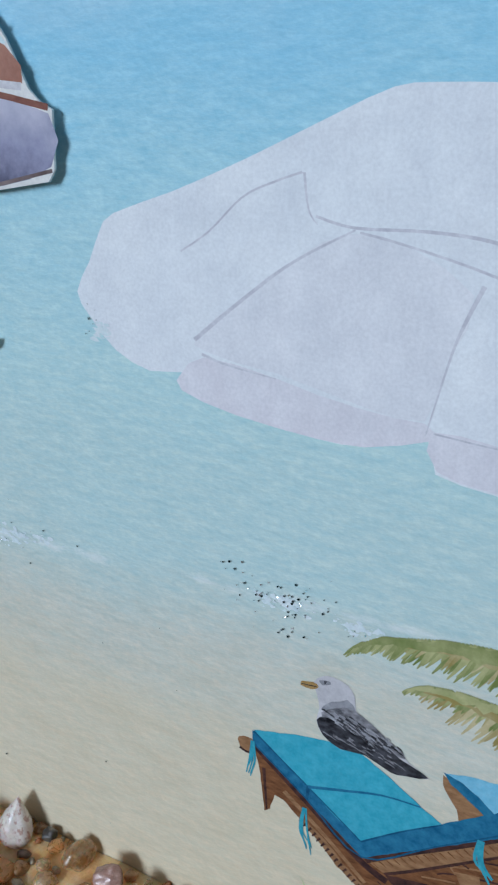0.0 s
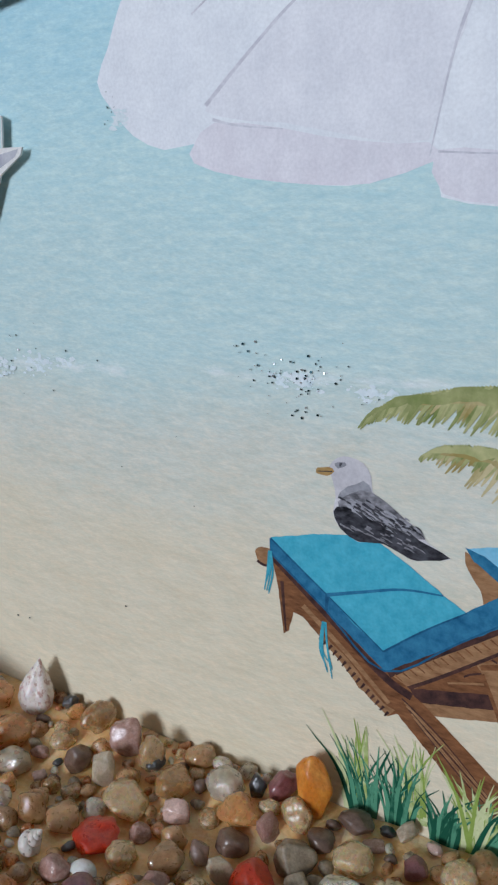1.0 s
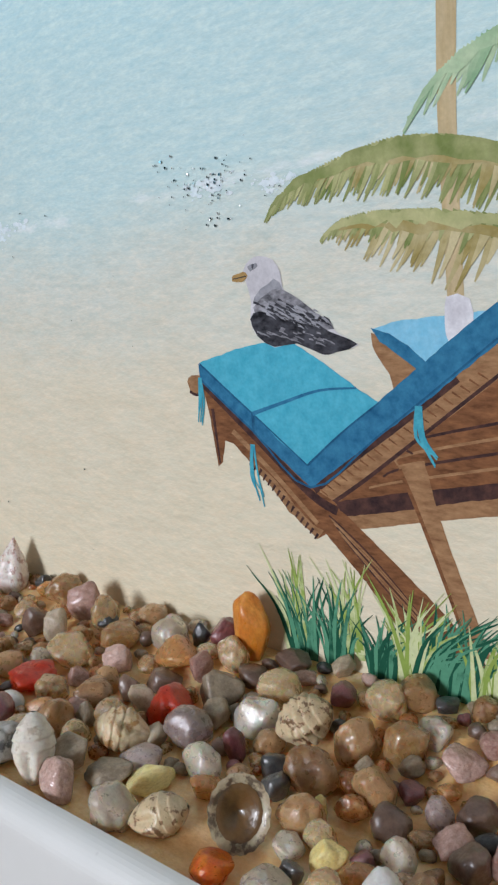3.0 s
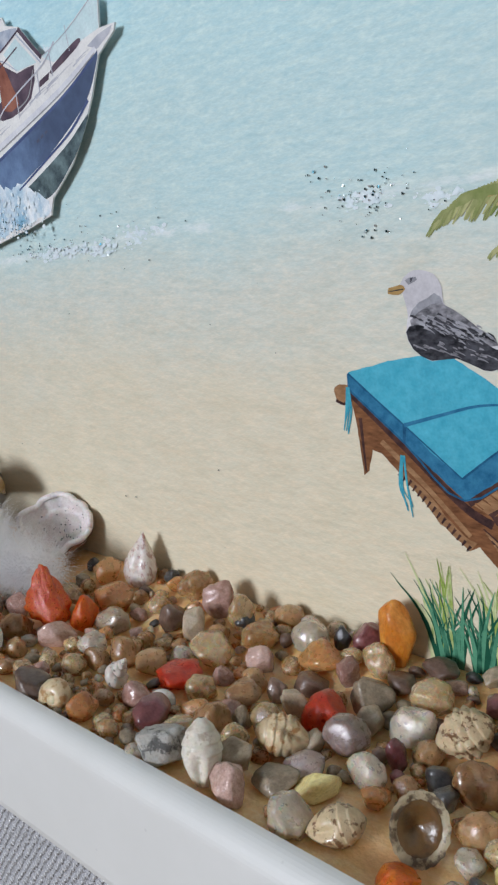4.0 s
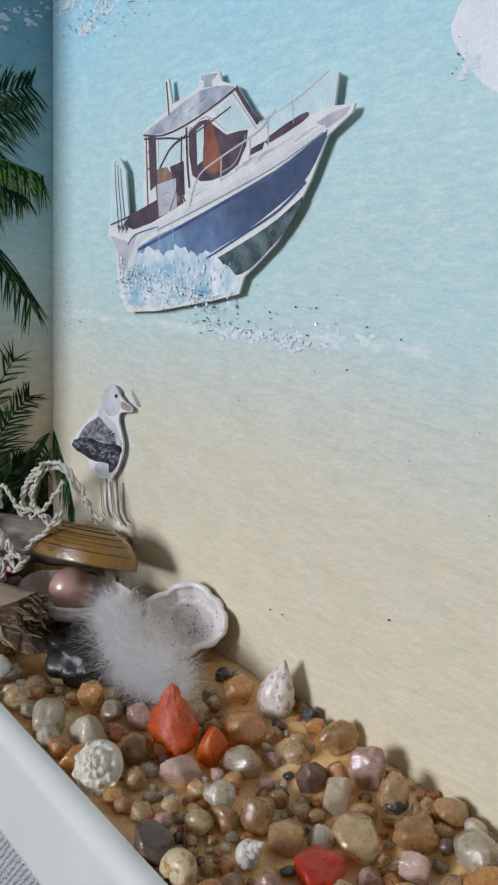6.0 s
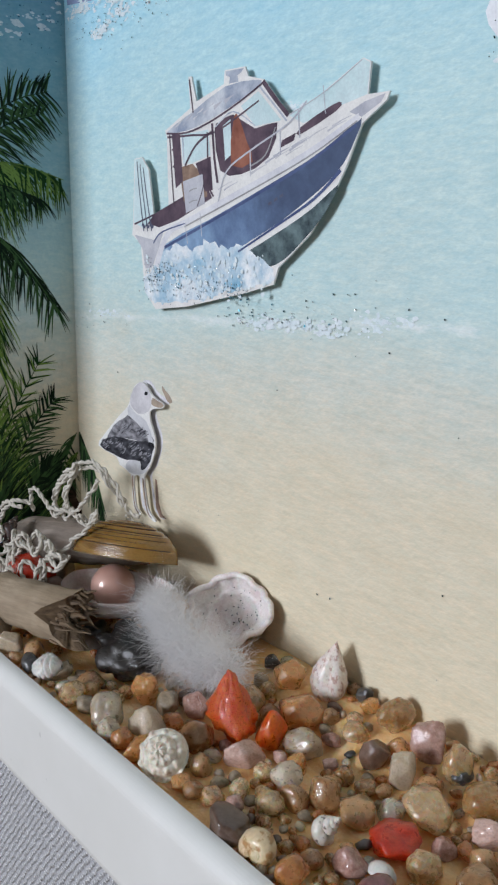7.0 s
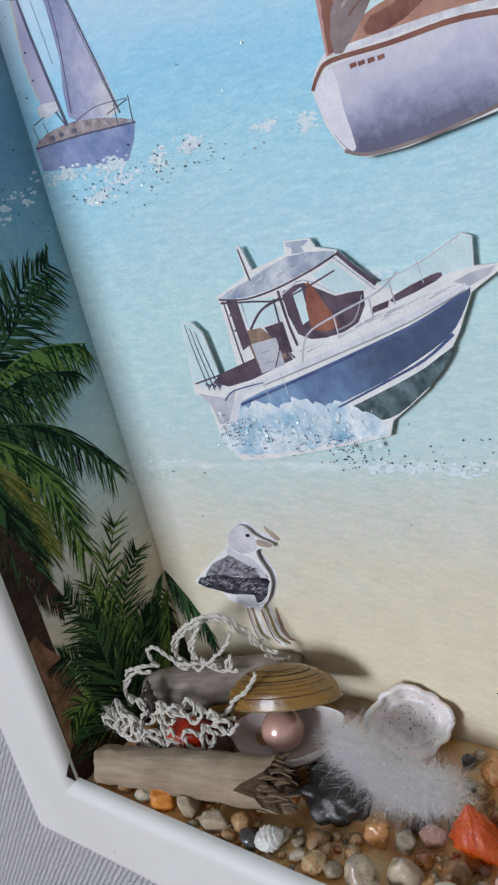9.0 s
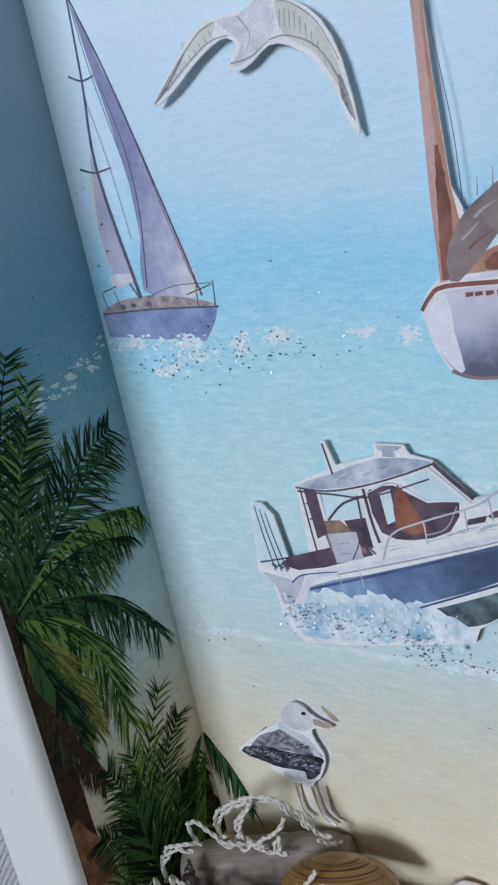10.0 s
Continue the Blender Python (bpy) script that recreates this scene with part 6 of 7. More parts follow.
def coil(name, x, y, size, material, label, turn, shape_of, lift=0.35):
    """A coiled shell of the given greatest size, tipped by turn (degrees) and set on the sand."""
    bm = whorl(bmesh.new(), *shape_of)
    bmesh.ops.rotate(bm, cent=(0, 0, 0), matrix=Euler([radians(t) for t in turn]).to_matrix(), verts=bm.verts)
    lo = [min(v.co[k] for v in bm.verts) for k in range(3)]
    hi = [max(v.co[k] for v in bm.verts) for k in range(3)]
    f = size / max(h - l for h, l in zip(hi, lo))
    bmesh.ops.translate(bm, vec=[-(h + l) / 2 for h, l in zip(hi, lo)][:2] + [-lo[2]], verts=bm.verts)
    bmesh.ops.scale(bm, vec=(f, f, f), verts=bm.verts)
    taken.append((x, y, size * 0.42))
    return solid(name, bm, material, x, y, ground_at(x, y) - lift, label, "shell", "shells on the sand")


def spindle_shell(name, x, y, length, wide, material, label, tip, mouth=None, knobs=0, sink=0.4):
    """A pointed shell: stepped spire, swollen body wall, a slit mouth with a raised lip, narrow foot; tip: its turn in degrees."""
    def fn(u, v):
        a = 2 * math.pi * v
        r = 0.03 + math.sin(math.pi * min(1, 0.02 + 0.96 * u ** 0.85)) ** 0.85
        step = (u * 6.5 + v) % 1.0
        r *= 1 + (0.09 * (step - 0.5) if u < 0.5 else 0.02 * (step - 0.5))
        if knobs:
            r *= 1 + 0.2 * max(0, math.sin(knobs * a + 2 * u)) * math.sin(math.pi * step) * math.sin(math.pi * u)
        if mouth is not None and u > 0.4:
            off = (a - mouth + math.pi) % (2 * math.pi) - math.pi
            run = math.sin(math.pi * (u - 0.4) / 0.6)
            r *= 1 - 0.34 * run * math.exp(-(off / 0.24) ** 2) + 0.16 * run * math.exp(-((off - 0.5) / 0.2) ** 2)
        r *= 1 - u ** 30
        return (wide / 2 * r * math.cos(a), wide / 2 * r * math.sin(a), length * (1 - u))
    bm = grid(bmesh.new(), 60, 44, fn, True)
    bmesh.ops.rotate(bm, cent=(0, 0, length / 2), matrix=Euler([radians(t) for t in tip]).to_matrix(), verts=bm.verts)
    low = min(v.co.z for v in bm.verts)
    bmesh.ops.translate(bm, vec=(0, 0, -low), verts=bm.verts)
    taken.append((x, y, wide * 0.55))
    return solid(name, bm, material, x, y, ground_at(x, y) - sink, label, "shell", "shells on the sand")


ROUND, SLIM = (3.5, 0.55, 0.9, 0.75, 2.4, 0, 0, 1.2), (5, 0.42, 2.9, 0.6, 1.6, 7, 0.2, 1.1)
coil("snail_shell", 105, -23.8, 3.8, shell_white, "small white round snail shell on the sand", (70, 20, 30), ROUND)
spindle_shell("conch_shell", 119.8, -31.0, 7.6, 4.2, shell_chalk, "white conch shell with pointed spire on the sand", (-14, -10, 0), 5.3)
spindle_shell("snail_shell", 123.8, -22.5, 6.4, 4.3, shell_cream, "yellow-brown knobbly snail shell lying on the sand", (0, -74, 36), 5.4, 6)
coil("snail_shell", 97.3, -24.4, 5.4, shell_spot, "white snail shell with black spots on the sand", (40, -10, 100), SLIM)
coil("snail_shell", 94, -31.4, 5.2, shell_cream, "cream smooth snail shell lying on the sand", (80, -30, 20), ROUND)


def rosette_fn(u, v):
    """A low spire seen from its tip: a dome with knobs along a spiral."""
    a = 2 * math.pi * v
    wind = (u * 3.2 - v) % 1.0
    lump = max(0, math.sin(math.pi * wind)) * (0.35 + 0.65 * max(0, math.sin(9 * a + 6 * u)))
    r, h = 3.3 * u + 0.25 * lump * u, 2.6 * (1 - u ** 1.7) + 0.75 * lump * (0.3 + 0.7 * u) + 0.2 * wobble((3 * u * math.cos(a), 3 * u * math.sin(a), 0), 1.6, 2)
    return (r * math.cos(a), r * math.sin(a), h)


rosette = grid(bmesh.new(), 30, 90, rosette_fn, True)
bmesh.ops.rotate(rosette, cent=(0, 0, 0), matrix=Euler((radians(50), 0, radians(30))).to_matrix(), verts=rosette.verts)
solid("top_shell", rosette, shell_chalk, 74.2, -30.6, ground_at(74, -31) + 2.6, "white knobbly top shell seen on its spire", "shell", "shells on the sand")
taken.append((74.2, -31, 3.2))


def cone_fn(u, v):
    """A cone shell on its narrow foot: broad low body, pointed top, one slit."""
    a = 2 * math.pi * v
    r = 0.04 + math.sin(math.pi * min(1, 0.01 + 0.985 * u ** 0.6)) ** (0.75 + 0.5 * u)
    r *= 1 + 0.02 * math.sin(2 * math.pi * (v + 6 * u)) - 0.16 * math.exp(-((v - 0.84) * 18) ** 2) * math.sin(math.pi * u)
    r *= 1 - u ** 30
    return (2.8 * r * math.cos(a), 2.4 * r * math.sin(a), 9.4 * u)


spindle = grid(bmesh.new(), 50, 40, cone_fn, True)
bmesh.ops.rotate(spindle, cent=(0, 0, 0), matrix=Euler((radians(-9), radians(4), 0)).to_matrix(), verts=spindle.verts)
solid("cone_shell", spindle, shell_rose, 77.8, -4.4, 2.2, "rose-speckled pointed shell leaning on the print", "shell", "shells on the sand")
taken.append((77.8, -4.4, 3.0))
spindle_shell("snail_shell", 136.4, -30.0, 6.0, 3.8, shell_stripe, "brown-striped snail shell with white mouth", (0, 74, 34), 4.3)
spindle_shell("snail_shell", 140.2, -12.6, 6.8, 4.6, shell_stripe, "large brown-spotted snail shell lying on the pebbles", (0, 62, 30), None, 8, -0.8)
coil("snail_shell", 136.6, -13.6, 3.4, shell_white, "small white snail shell beside a spotted one", (70, 20, 30), ROUND)
spindle_shell("snail_shell", 42.6, -31.0, 5.8, 3.8, shell_white, "white snail shell with tan tip beside the driftwood", (0, 76, 30), 4.3, 5)
coil("snail_shell", 58.8, -17.7, 5.6, shell_spot, "white snail shell with black stripes by the feather", (80, 10, 90), SLIM)
spindle_shell("snail_shell", 159.4, -29.4, 6.2, 3.6, shell_white, "white snail shell lying among the pebbles", (-20, -14, 0), 5.2)
coil("snail_shell", 132.5, -2.4, 2.2, shell_spot, "tiny brown-speckled snail shell among pebbles", (60, 0, 0), ROUND)

limpet = thing("limpet_shell", 143.6, -27.0, ground_at(143.6, -27), "mottled limpet shell with dark brown hollow", "shell", "shells on the sand")
tilt = Euler((radians(66), radians(8), radians(40))).to_matrix()
limpet_rim = shell_mat("limpet_rim", (0.50, 0.41, 0.27), (0.11, 0.07, 0.045), 900, 0.50, soft=0.1)


def limpet_fn(r0, r1, z0, z1, edge):
    def fn(u, v):
        a, r = 2 * math.pi * v, r0 + (r1 - r0) * u
        w = 1 + edge * u * (0.5 + 0.5 * math.sin(17 * a))
        return tilt @ Vector((2.7 * r * w * math.cos(a), 3.3 * r * w * math.sin(a), z0 + (z1 - z0) * math.sin(u * math.pi / 2) ** 1.5)) + Vector((0, 0, 3.0))
    return fn


part("outer", grid(bmesh.new(), 12, 48, limpet_fn(0.02, 1.0, -1.7, 0.3, 0.05), True), limpet_rim, limpet, "", True)
part("rim", grid(bmesh.new(), 5, 48, limpet_fn(0.70, 1.0, 0.02, 0.34, 0.05), True), limpet_rim, limpet, "", True)
part("hollow", grid(bmesh.new(), 10, 48, limpet_fn(0.02, 0.74, -1.0, 0.12, 0.03), True), limpet_in, limpet, "dark brown glossy hollow", True)
taken.append((143.6, -27, 3))

# standing nuggets
carnelian = new("carnelian_stone", stone_mesh("carnelian", 2, True))
carnelian.scale, carnelian.rotation_euler, carnelian.location = (2.9, 2.1, 4.3), (0.05, -0.06, 0.2), at(126, -3.0, 6.6)
tagged(carnelian, STONES["carnelian"][1], "stone")
taken.append((126, -3, 3))
spike = bmesh.new()
bmesh.ops.create_icosphere(spike, subdivisions=4, radius=1)
for v in spike.verts:
    n = v.co.normalized()
    k = 1 + 0.3 * wobble(n, 1.4, 5) + 0.08 * wobble(n, 4, 2)
    taper = 1 - 0.75 * max(0, n.z)
    cells = noise.voronoi(n * 2.2 + Vector((5, 2, 1)))[0]
    k += 0.45 * (cells[1] - cells[0]) - 0.12
    v.co = Vector((3.9 * n.x * k * taper - 0.8 * n.z, 3.0 * n.y * k * taper, 5.4 * n.z * (1.12 if n.z > 0 else 0.7) * (0.75 + 0.25 * k)))
solid("red_glass_nugget", spike, STONES["amber"][0], 74.2, -19.0, 4.2, "translucent orange-red pointed glassy nugget on the sand", "stone")
taken.append((74.2, -19, 3))

flint = bmesh.new()
bmesh.ops.create_icosphere(flint, subdivisions=4, radius=1)
for v in flint.verts:
    n = v.co.normalized()
    cells = noise.voronoi(n * 1.3 + Vector((3, 1, 7)))[0]
    k = 0.82 + 0.55 * (cells[1] - cells[0]) + 0.12 * wobble(n, 1.2, 4) + 0.04 * wobble(n, 5, 2)
    v.co = Vector((6.8 * n.x * k, 5.2 * n.y * k, 4.0 * n.z * k))
solid("flint_stone", flint, stone_mat("flint", (0.008, 0.007, 0.007), (0.035, 0.029, 0.025), rough=0.22, coat=0.6, mottle=300, glow=0.0, vein=(0.05, 0.045, 0.04)), 49.5, -19.5, 3.2, "dark glossy broken flint stone on the sand", "stone")
taken.append((47.5, -20, 6)), taken.append((52, -19, 5))


# bivalve with a pearl
clam = thing("clam_shell", 36.5, -12.5, 8.6, "open golden-brown clam shell resting on driftwood and flint", "shell")
ax_u, ax_v = Vector((0.92, 0.36, 0.05)).normalized(), Vector((0.36, -0.90, 0.12)).normalized()
ax_w = ax_u.cross(ax_v) * -1


def valve(height, front, back, up, lips, drop, ridges=0.0, inner=0.0):
    """Half a clam: an oval 21 mm wide, domed by height; up tips the lip, ridges are growth steps."""
    def fn(u, v):
        a = 2 * math.pi * v
        r = u * (1 - inner)
        depth = front if math.sin(a) > 0 else back
        x, y = 10.6 * r * math.cos(a), depth * r * math.sin(a)
        h = height * math.sqrt(max(0.0, 1 - r * r)) * (1 + 0.0 * u)
        h += ridges * abs(math.sin(u * 22)) * (0.3 + 0.7 * u)
        y2 = y * math.cos(up) - h * math.sin(up)
        h2 = y * math.sin(up) + h * math.cos(up)
        return ax_u * x + ax_v * (y2 + lips) + ax_w * (h2 + drop)
    return fn


lid_top = part("upper_valve", grid(bmesh.new(), 40, 60, valve(6.3, 6.4, 5.2, radians(13), 0, 5.2, 0.28), True), shell_gold, clam, "ribbed golden-brown upper valve", True)
for k, r in enumerate((0.42, 0.5, 0.58, 0.65, 0.72, 0.78, 0.84, 0.9, 0.95)):
    ring = [valve(6.46, 6.4, 5.2, radians(13), 0, 5.2, 0.0)(r, 0.03 + 0.44 * q / 30) for q in range(31)]
    part("growth_line", tube(bmesh.new(), ring, 0.06 + 0.03 * (k % 3), 5), shell_line, lid_top)
part("rim", grid(bmesh.new(), 4, 60, lambda u, v: valve(0.25, 6.6, 5.4, radians(13), 0, 5.1)(0.88 + 0.14 * u, v), True), shell_cream, lid_top, "", True)
part("lower_valve", grid(bmesh.new(), 24, 60, valve(-5.6, 9.4, 4.6, radians(-8), 1.4, 1.2), True), nacre, clam, "pale pearly lower valve", True)
part("lower_lip", grid(bmesh.new(), 16, 60, valve(-4.9, 9.2, 4.4, radians(-8), 1.4, 1.25, 0, 0.03), True), nacre, clam, "", True)
ball = bmesh.new()
bmesh.ops.create_uvsphere(ball, u_segments=40, v_segments=24, radius=3.9)
solid("pearl", ball, rose_pearl, 36.2, -14.6, 9.0, "shiny rose-coloured pearl in the open clam", "pearl")

# white oyster half leaning on the print
bowl = thing("oyster_shell", 56.8, -5.4, 9.4, "white-pink oyster half with glitter leaning on the print", "shell")
lean_m = Euler((radians(46), radians(0), radians(22))).to_matrix()


def oyster_fn(deep, grow):
    def fn(u, v):
        a = 2 * math.pi * v
        w = 1 + u * u * (0.05 * math.sin(4 * a + 1) + 0.025 * math.sin(9 * a) + 0.02 * math.sin(14 * a + 2))
        z = deep * (u * u - 1) + 0.7 * math.exp(-((u - 0.64) / 0.07) ** 2) + 0.9 * max(0, u - 0.7) * math.sin(5 * a) + 0.3 * u * math.sin(7 * a) + 0.3 * wobble((u * 3 * math.cos(a), u * 3 * math.sin(a), 0), 1.2, 4)
        return lean_m @ Vector((grow * 7.0 * u * w * math.cos(a), grow * 5.6 * u * w * math.sin(a), z))
    return fn


part("hollow", grid(bmesh.new(), 22, 72, oyster_fn(4.8, 1.0), True), oyster, bowl, "", True)
rim_line = [Vector(oyster_fn(4.8, 1.0)(1.0, k / 72)) for k in range(73)]
part("rim", tube(bmesh.new(), rim_line, 0.55, 8), oyster, bowl, "thick white rim", True)
part("outer", grid(bmesh.new(), 22, 72, lambda u, v: Vector(oyster_fn(6.2, 1.03)(u, v)) + lean_m @ Vector((0, 0, -0.9)), True), oyster_brown, bowl, "rough rust-brown outside", True)
bm = bmesh.new()
for k in range(70):
    u, v, s = rng.uniform(0, 0.95), rng.random(), rng.uniform(0.05, 0.15)
    c = Vector(oyster_fn(4.8, 1.0)(u, v)) + lean_m @ Vector((0, 0, 0.25))
    bm.faces.new([bm.verts.new(c + lean_m @ Vector((s * math.cos(q * 1.257), s * math.sin(q * 1.257), rng.uniform(0, 0.1)))) for q in range(5)])
part("glitter_fleck", bm, flake_dark, bowl)["kind"] = "stuff"
taken.append((57, -6, 8))


# driftwood
def wood_mat(name, dark, light):
    m, nt, p, ln = node_mat(name)
    v = coords(nt, (0.12, 1, 1))
    grain = noise_tex(nt, v, 900, 6, 0.65)
    col = ramp(nt, grain, [(0.3, dark), (0.7, light)])
    col = mix(nt, col, ramp(nt, noise_tex(nt, coords(nt), 130, 4), [(0.35, (0.72, 0.68, 0.62)), (0.65, (1, 1, 1))]), 0.8, "MULTIPLY")
    ln.new(col, p.inputs["Base Color"])
    p.inputs["Roughness"].default_value = 0.75
    bump(nt, p, grain, 0.55, 0.0005)
    return m


wood_tan, wood_grey = wood_mat("driftwood_tan", (0.24, 0.18, 0.12), (0.42, 0.33, 0.23)), wood_mat("driftwood_grey", (0.20, 0.16, 0.13), (0.38, 0.32, 0.27))
wood_raw = wood_mat("driftwood_raw", (0.07, 0.045, 0.028), (0.28, 0.19, 0.11))


def plank_fn(u, v):
    """A split branch from its blunt end (u=0) to a torn end, with a flat upper face."""
    x = 41 * u
    hgt = 3.4 + 1.3 * u + 0.3 * wobble((x, 0, 0), 0.3, 2)
    a = 2 * math.pi * v
    c, s = math.cos(a), math.sin(a)
    y = 3.4 * math.copysign(abs(c) ** 0.7, c) * (1 - 0.25 * max(0, s))
    z = hgt * math.copysign(abs(s) ** 0.8, s)
    x += (2.6 * wobble((y, z, 0), 0.55, 6) + 1.4 * math.copysign(abs(wobble((y, z, 3), 1.3, 1)), -s)) * max(0, u - 0.8) * 5 + 1.2 * wobble((y, z, 9), 0.4, 6) * max(0, 0.1 - u) * 10
    x -= 7.5 * (1 - abs(s)) ** 1.5 * max(0, u - 0.75) * 4
    z += 0.35 * wobble((x, y, z), 0.35, 1) + 0.18 * wobble((x * 0.3, y * 3, z * 3), 0.6, 4)
    return (x, y + 0.25 * wobble((x * 0.3, y * 2, z * 2), 0.5, 8), z)


plank = thing("driftwood", 3.0, -30.6, 3.6, "weathered tan driftwood piece with a torn end", "driftwood")
body = part("branch", grid(bmesh.new(), 64, 36, plank_fn, True), wood_tan, plank, "", True)
plank.rotation_euler = (radians(-14), radians(-6.5), radians(8))
for side, u in ((-1, 0.0), (1, 1.0)):
    bm = bmesh.new()
    ring = [Vector(plank_fn(u, k / 36)) for k in range(36)]
    mid = sum(ring, Vector()) / 36 + Vector((-1.6 if side > 0 else 0.5, 0, 0))
    grid(bm, 4, 36, lambda a, b, ring=ring, mid=mid: mid.lerp(ring[int(round(b * 36)) % 36], a) + Vector((0.6 * wobble(mid.lerp(ring[int(round(b * 36)) % 36], a), 1.6, 2), 0, 0)) * (1 - a), True)
    part("torn_end" if side > 0 else "blunt_end", bm, wood_raw if side > 0 else wood_tan, plank)
bm = bmesh.new()
for k in range(46):
    p = Vector(plank_fn(1.0, rng.random())) * 1.0
    p = Vector((38 + rng.uniform(-2, 2.5), p.y * rng.uniform(0.3, 1.0), p.z * rng.uniform(0.2, 1.0)))
    tube(bm, [p, p + Vector((1.6, rng.uniform(-0.4, 0.4), rng.uniform(-0.4, 0.4))), p + Vector((rng.uniform(2.4, 4.4), rng.uniform(-0.8, 0.8), rng.uniform(-0.9, 0.6)))], rng.uniform(0.2, 0.5), 5, 0.2)
part("splinter", bm, wood_raw, plank, "torn dark splinters")["kind"] = "stuff"
for k in range(5):
    taken.append((5 + 9 * k, -30 + 1.2 * k, 3.6))

branch = thing("driftwood", 3.2, -15.8, 9.4, "grey rounded driftwood branch under the netting", "driftwood")


def branch_fn(u, v):
    a, r = 2 * math.pi * v, 4.4 * (0.9 + 0.18 * math.sin(3.2 * u + 0.4)) * (math.sin(min(u * 9, 1) * math.pi / 2) * 0.25 + 0.75) * (1 - 0.35 * max(0, u - 0.9) * 10)
    x = 33 * u
    return (x, r * math.cos(a) + 0.4 * wobble((x, a, 0), 0.5, 3), r * 0.92 * math.sin(a) + 0.35 * wobble((x * 0.4, 3 * math.cos(a), 3 * math.sin(a)), 0.7, 5) + 1.4 * u * u)


part("branch", grid(bmesh.new(), 50, 32, branch_fn, True), wood_grey, branch, "", True)
bm = bmesh.new()
for u in (0.0, 1.0):
    ring = [Vector(branch_fn(u, k / 32)) for k in range(32)]
    mid = sum(ring, Vector()) / 32 + Vector((-0.7 if u == 0 else 0.7, 0, 0))
    grid(bm, 3, 32, lambda a, b, ring=ring, mid=mid: mid.lerp(ring[int(round(b * 32)) % 32], a), True)
part("end_grain", bm, wood_grey, branch, "", True)
branch.rotation_euler = (0, radians(-3), radians(25))
pebble(12, -21, 10, 9, "grey", True, 1, 0.1).name = "pebble"
pebble(22, -19, 10, 8, "brown", True, 2, 0.1)
pebble(30, -14, 10, 7, "tan", True, 3, 0.1)
pebble(10, -12, 9, 8, "grey", True, 4, 0.1)
pebble(26, -7, 8, 6, "brown", True, 5, 0.1)
pebble(38, -20, 7, 5, "black", True, 5, 0.1)
coil("snail_shell", 9.2, -21.2, 6.2, shell_dark, "dark brown snail shell with white specks", (60, 30, 200), SLIM, -10.4 + ground_at(9, -21))
chip = new("red_stone", stone_mesh("red", 4, True))
chip.scale, chip.rotation_euler, chip.location = (4.2, 3.0, 3.0), (0.3, 0.2, 0.5), at(19.5, -21.5, 8.6)
tagged(chip, "red glassy stone caught in the netting", "stone")

# cotton netting
cotton = ink("cotton", (0.52, 0.48, 0.41), (0.74, 0.70, 0.62), 1500, rough=0.9)
net = thing("netting", 0, 0, 0, "tangle of off-white cotton netting over the driftwood", "netting")


def cord(pts, radius=0.36, wave=0.35, seed=0):
    """A two-ply twisted cord through pts."""
    path = spline(pts, False, 12)
    r = random.Random(seed)
    o1, o2 = r.uniform(0, 9), r.uniform(0, 9)
    path = [p + Vector((wave * wobble(p, 0.5, o1), wave * wobble(p, 0.5, o2), wave * wobble(p, 0.5, o1 + o2))) for p in path]
    run, marks = 0.0, [0.0]
    for a, b in zip(path, path[1:]):
        run += (b - a).length
        marks.append(run)
    for ply in (0, math.pi):
        bm, strand = bmesh.new(), []
        n = len(path) - 1
        for i, p in enumerate(path):
            d = (path[min(i + 1, n)] - path[max(i - 1, 0)]).normalized()
            s1 = d.cross(Vector((0.2, 0.9, 0.35))).normalized()
            s2 = d.cross(s1)
            a = marks[i] * 1.7 + ply
            strand.append(p + radius * 0.75 * (math.cos(a) * s1 + math.sin(a) * s2))
        yield tube(bm, strand, radius, 6)


def loops(x0, y0, z0, x1, y1, z1, n, size, seed):
    """A loose row of loops from one place to another."""
    r = random.Random(seed)
    pts = []
    for k in range(n * 4 + 1):
        f = k / (n * 4)
        a = f * n * 2 * math.pi + r.uniform(-0.5, 0.5)
        pts.append((x0 + (x1 - x0) * f + size * r.uniform(0.6, 1.2) * math.cos(a), y0 + (y1 - y0) * f + size * 0.5 * math.sin(a * 0.7 + seed), z0 + (z1 - z0) * f + size * r.uniform(0.5, 1.1) * math.sin(a)))
    return pts


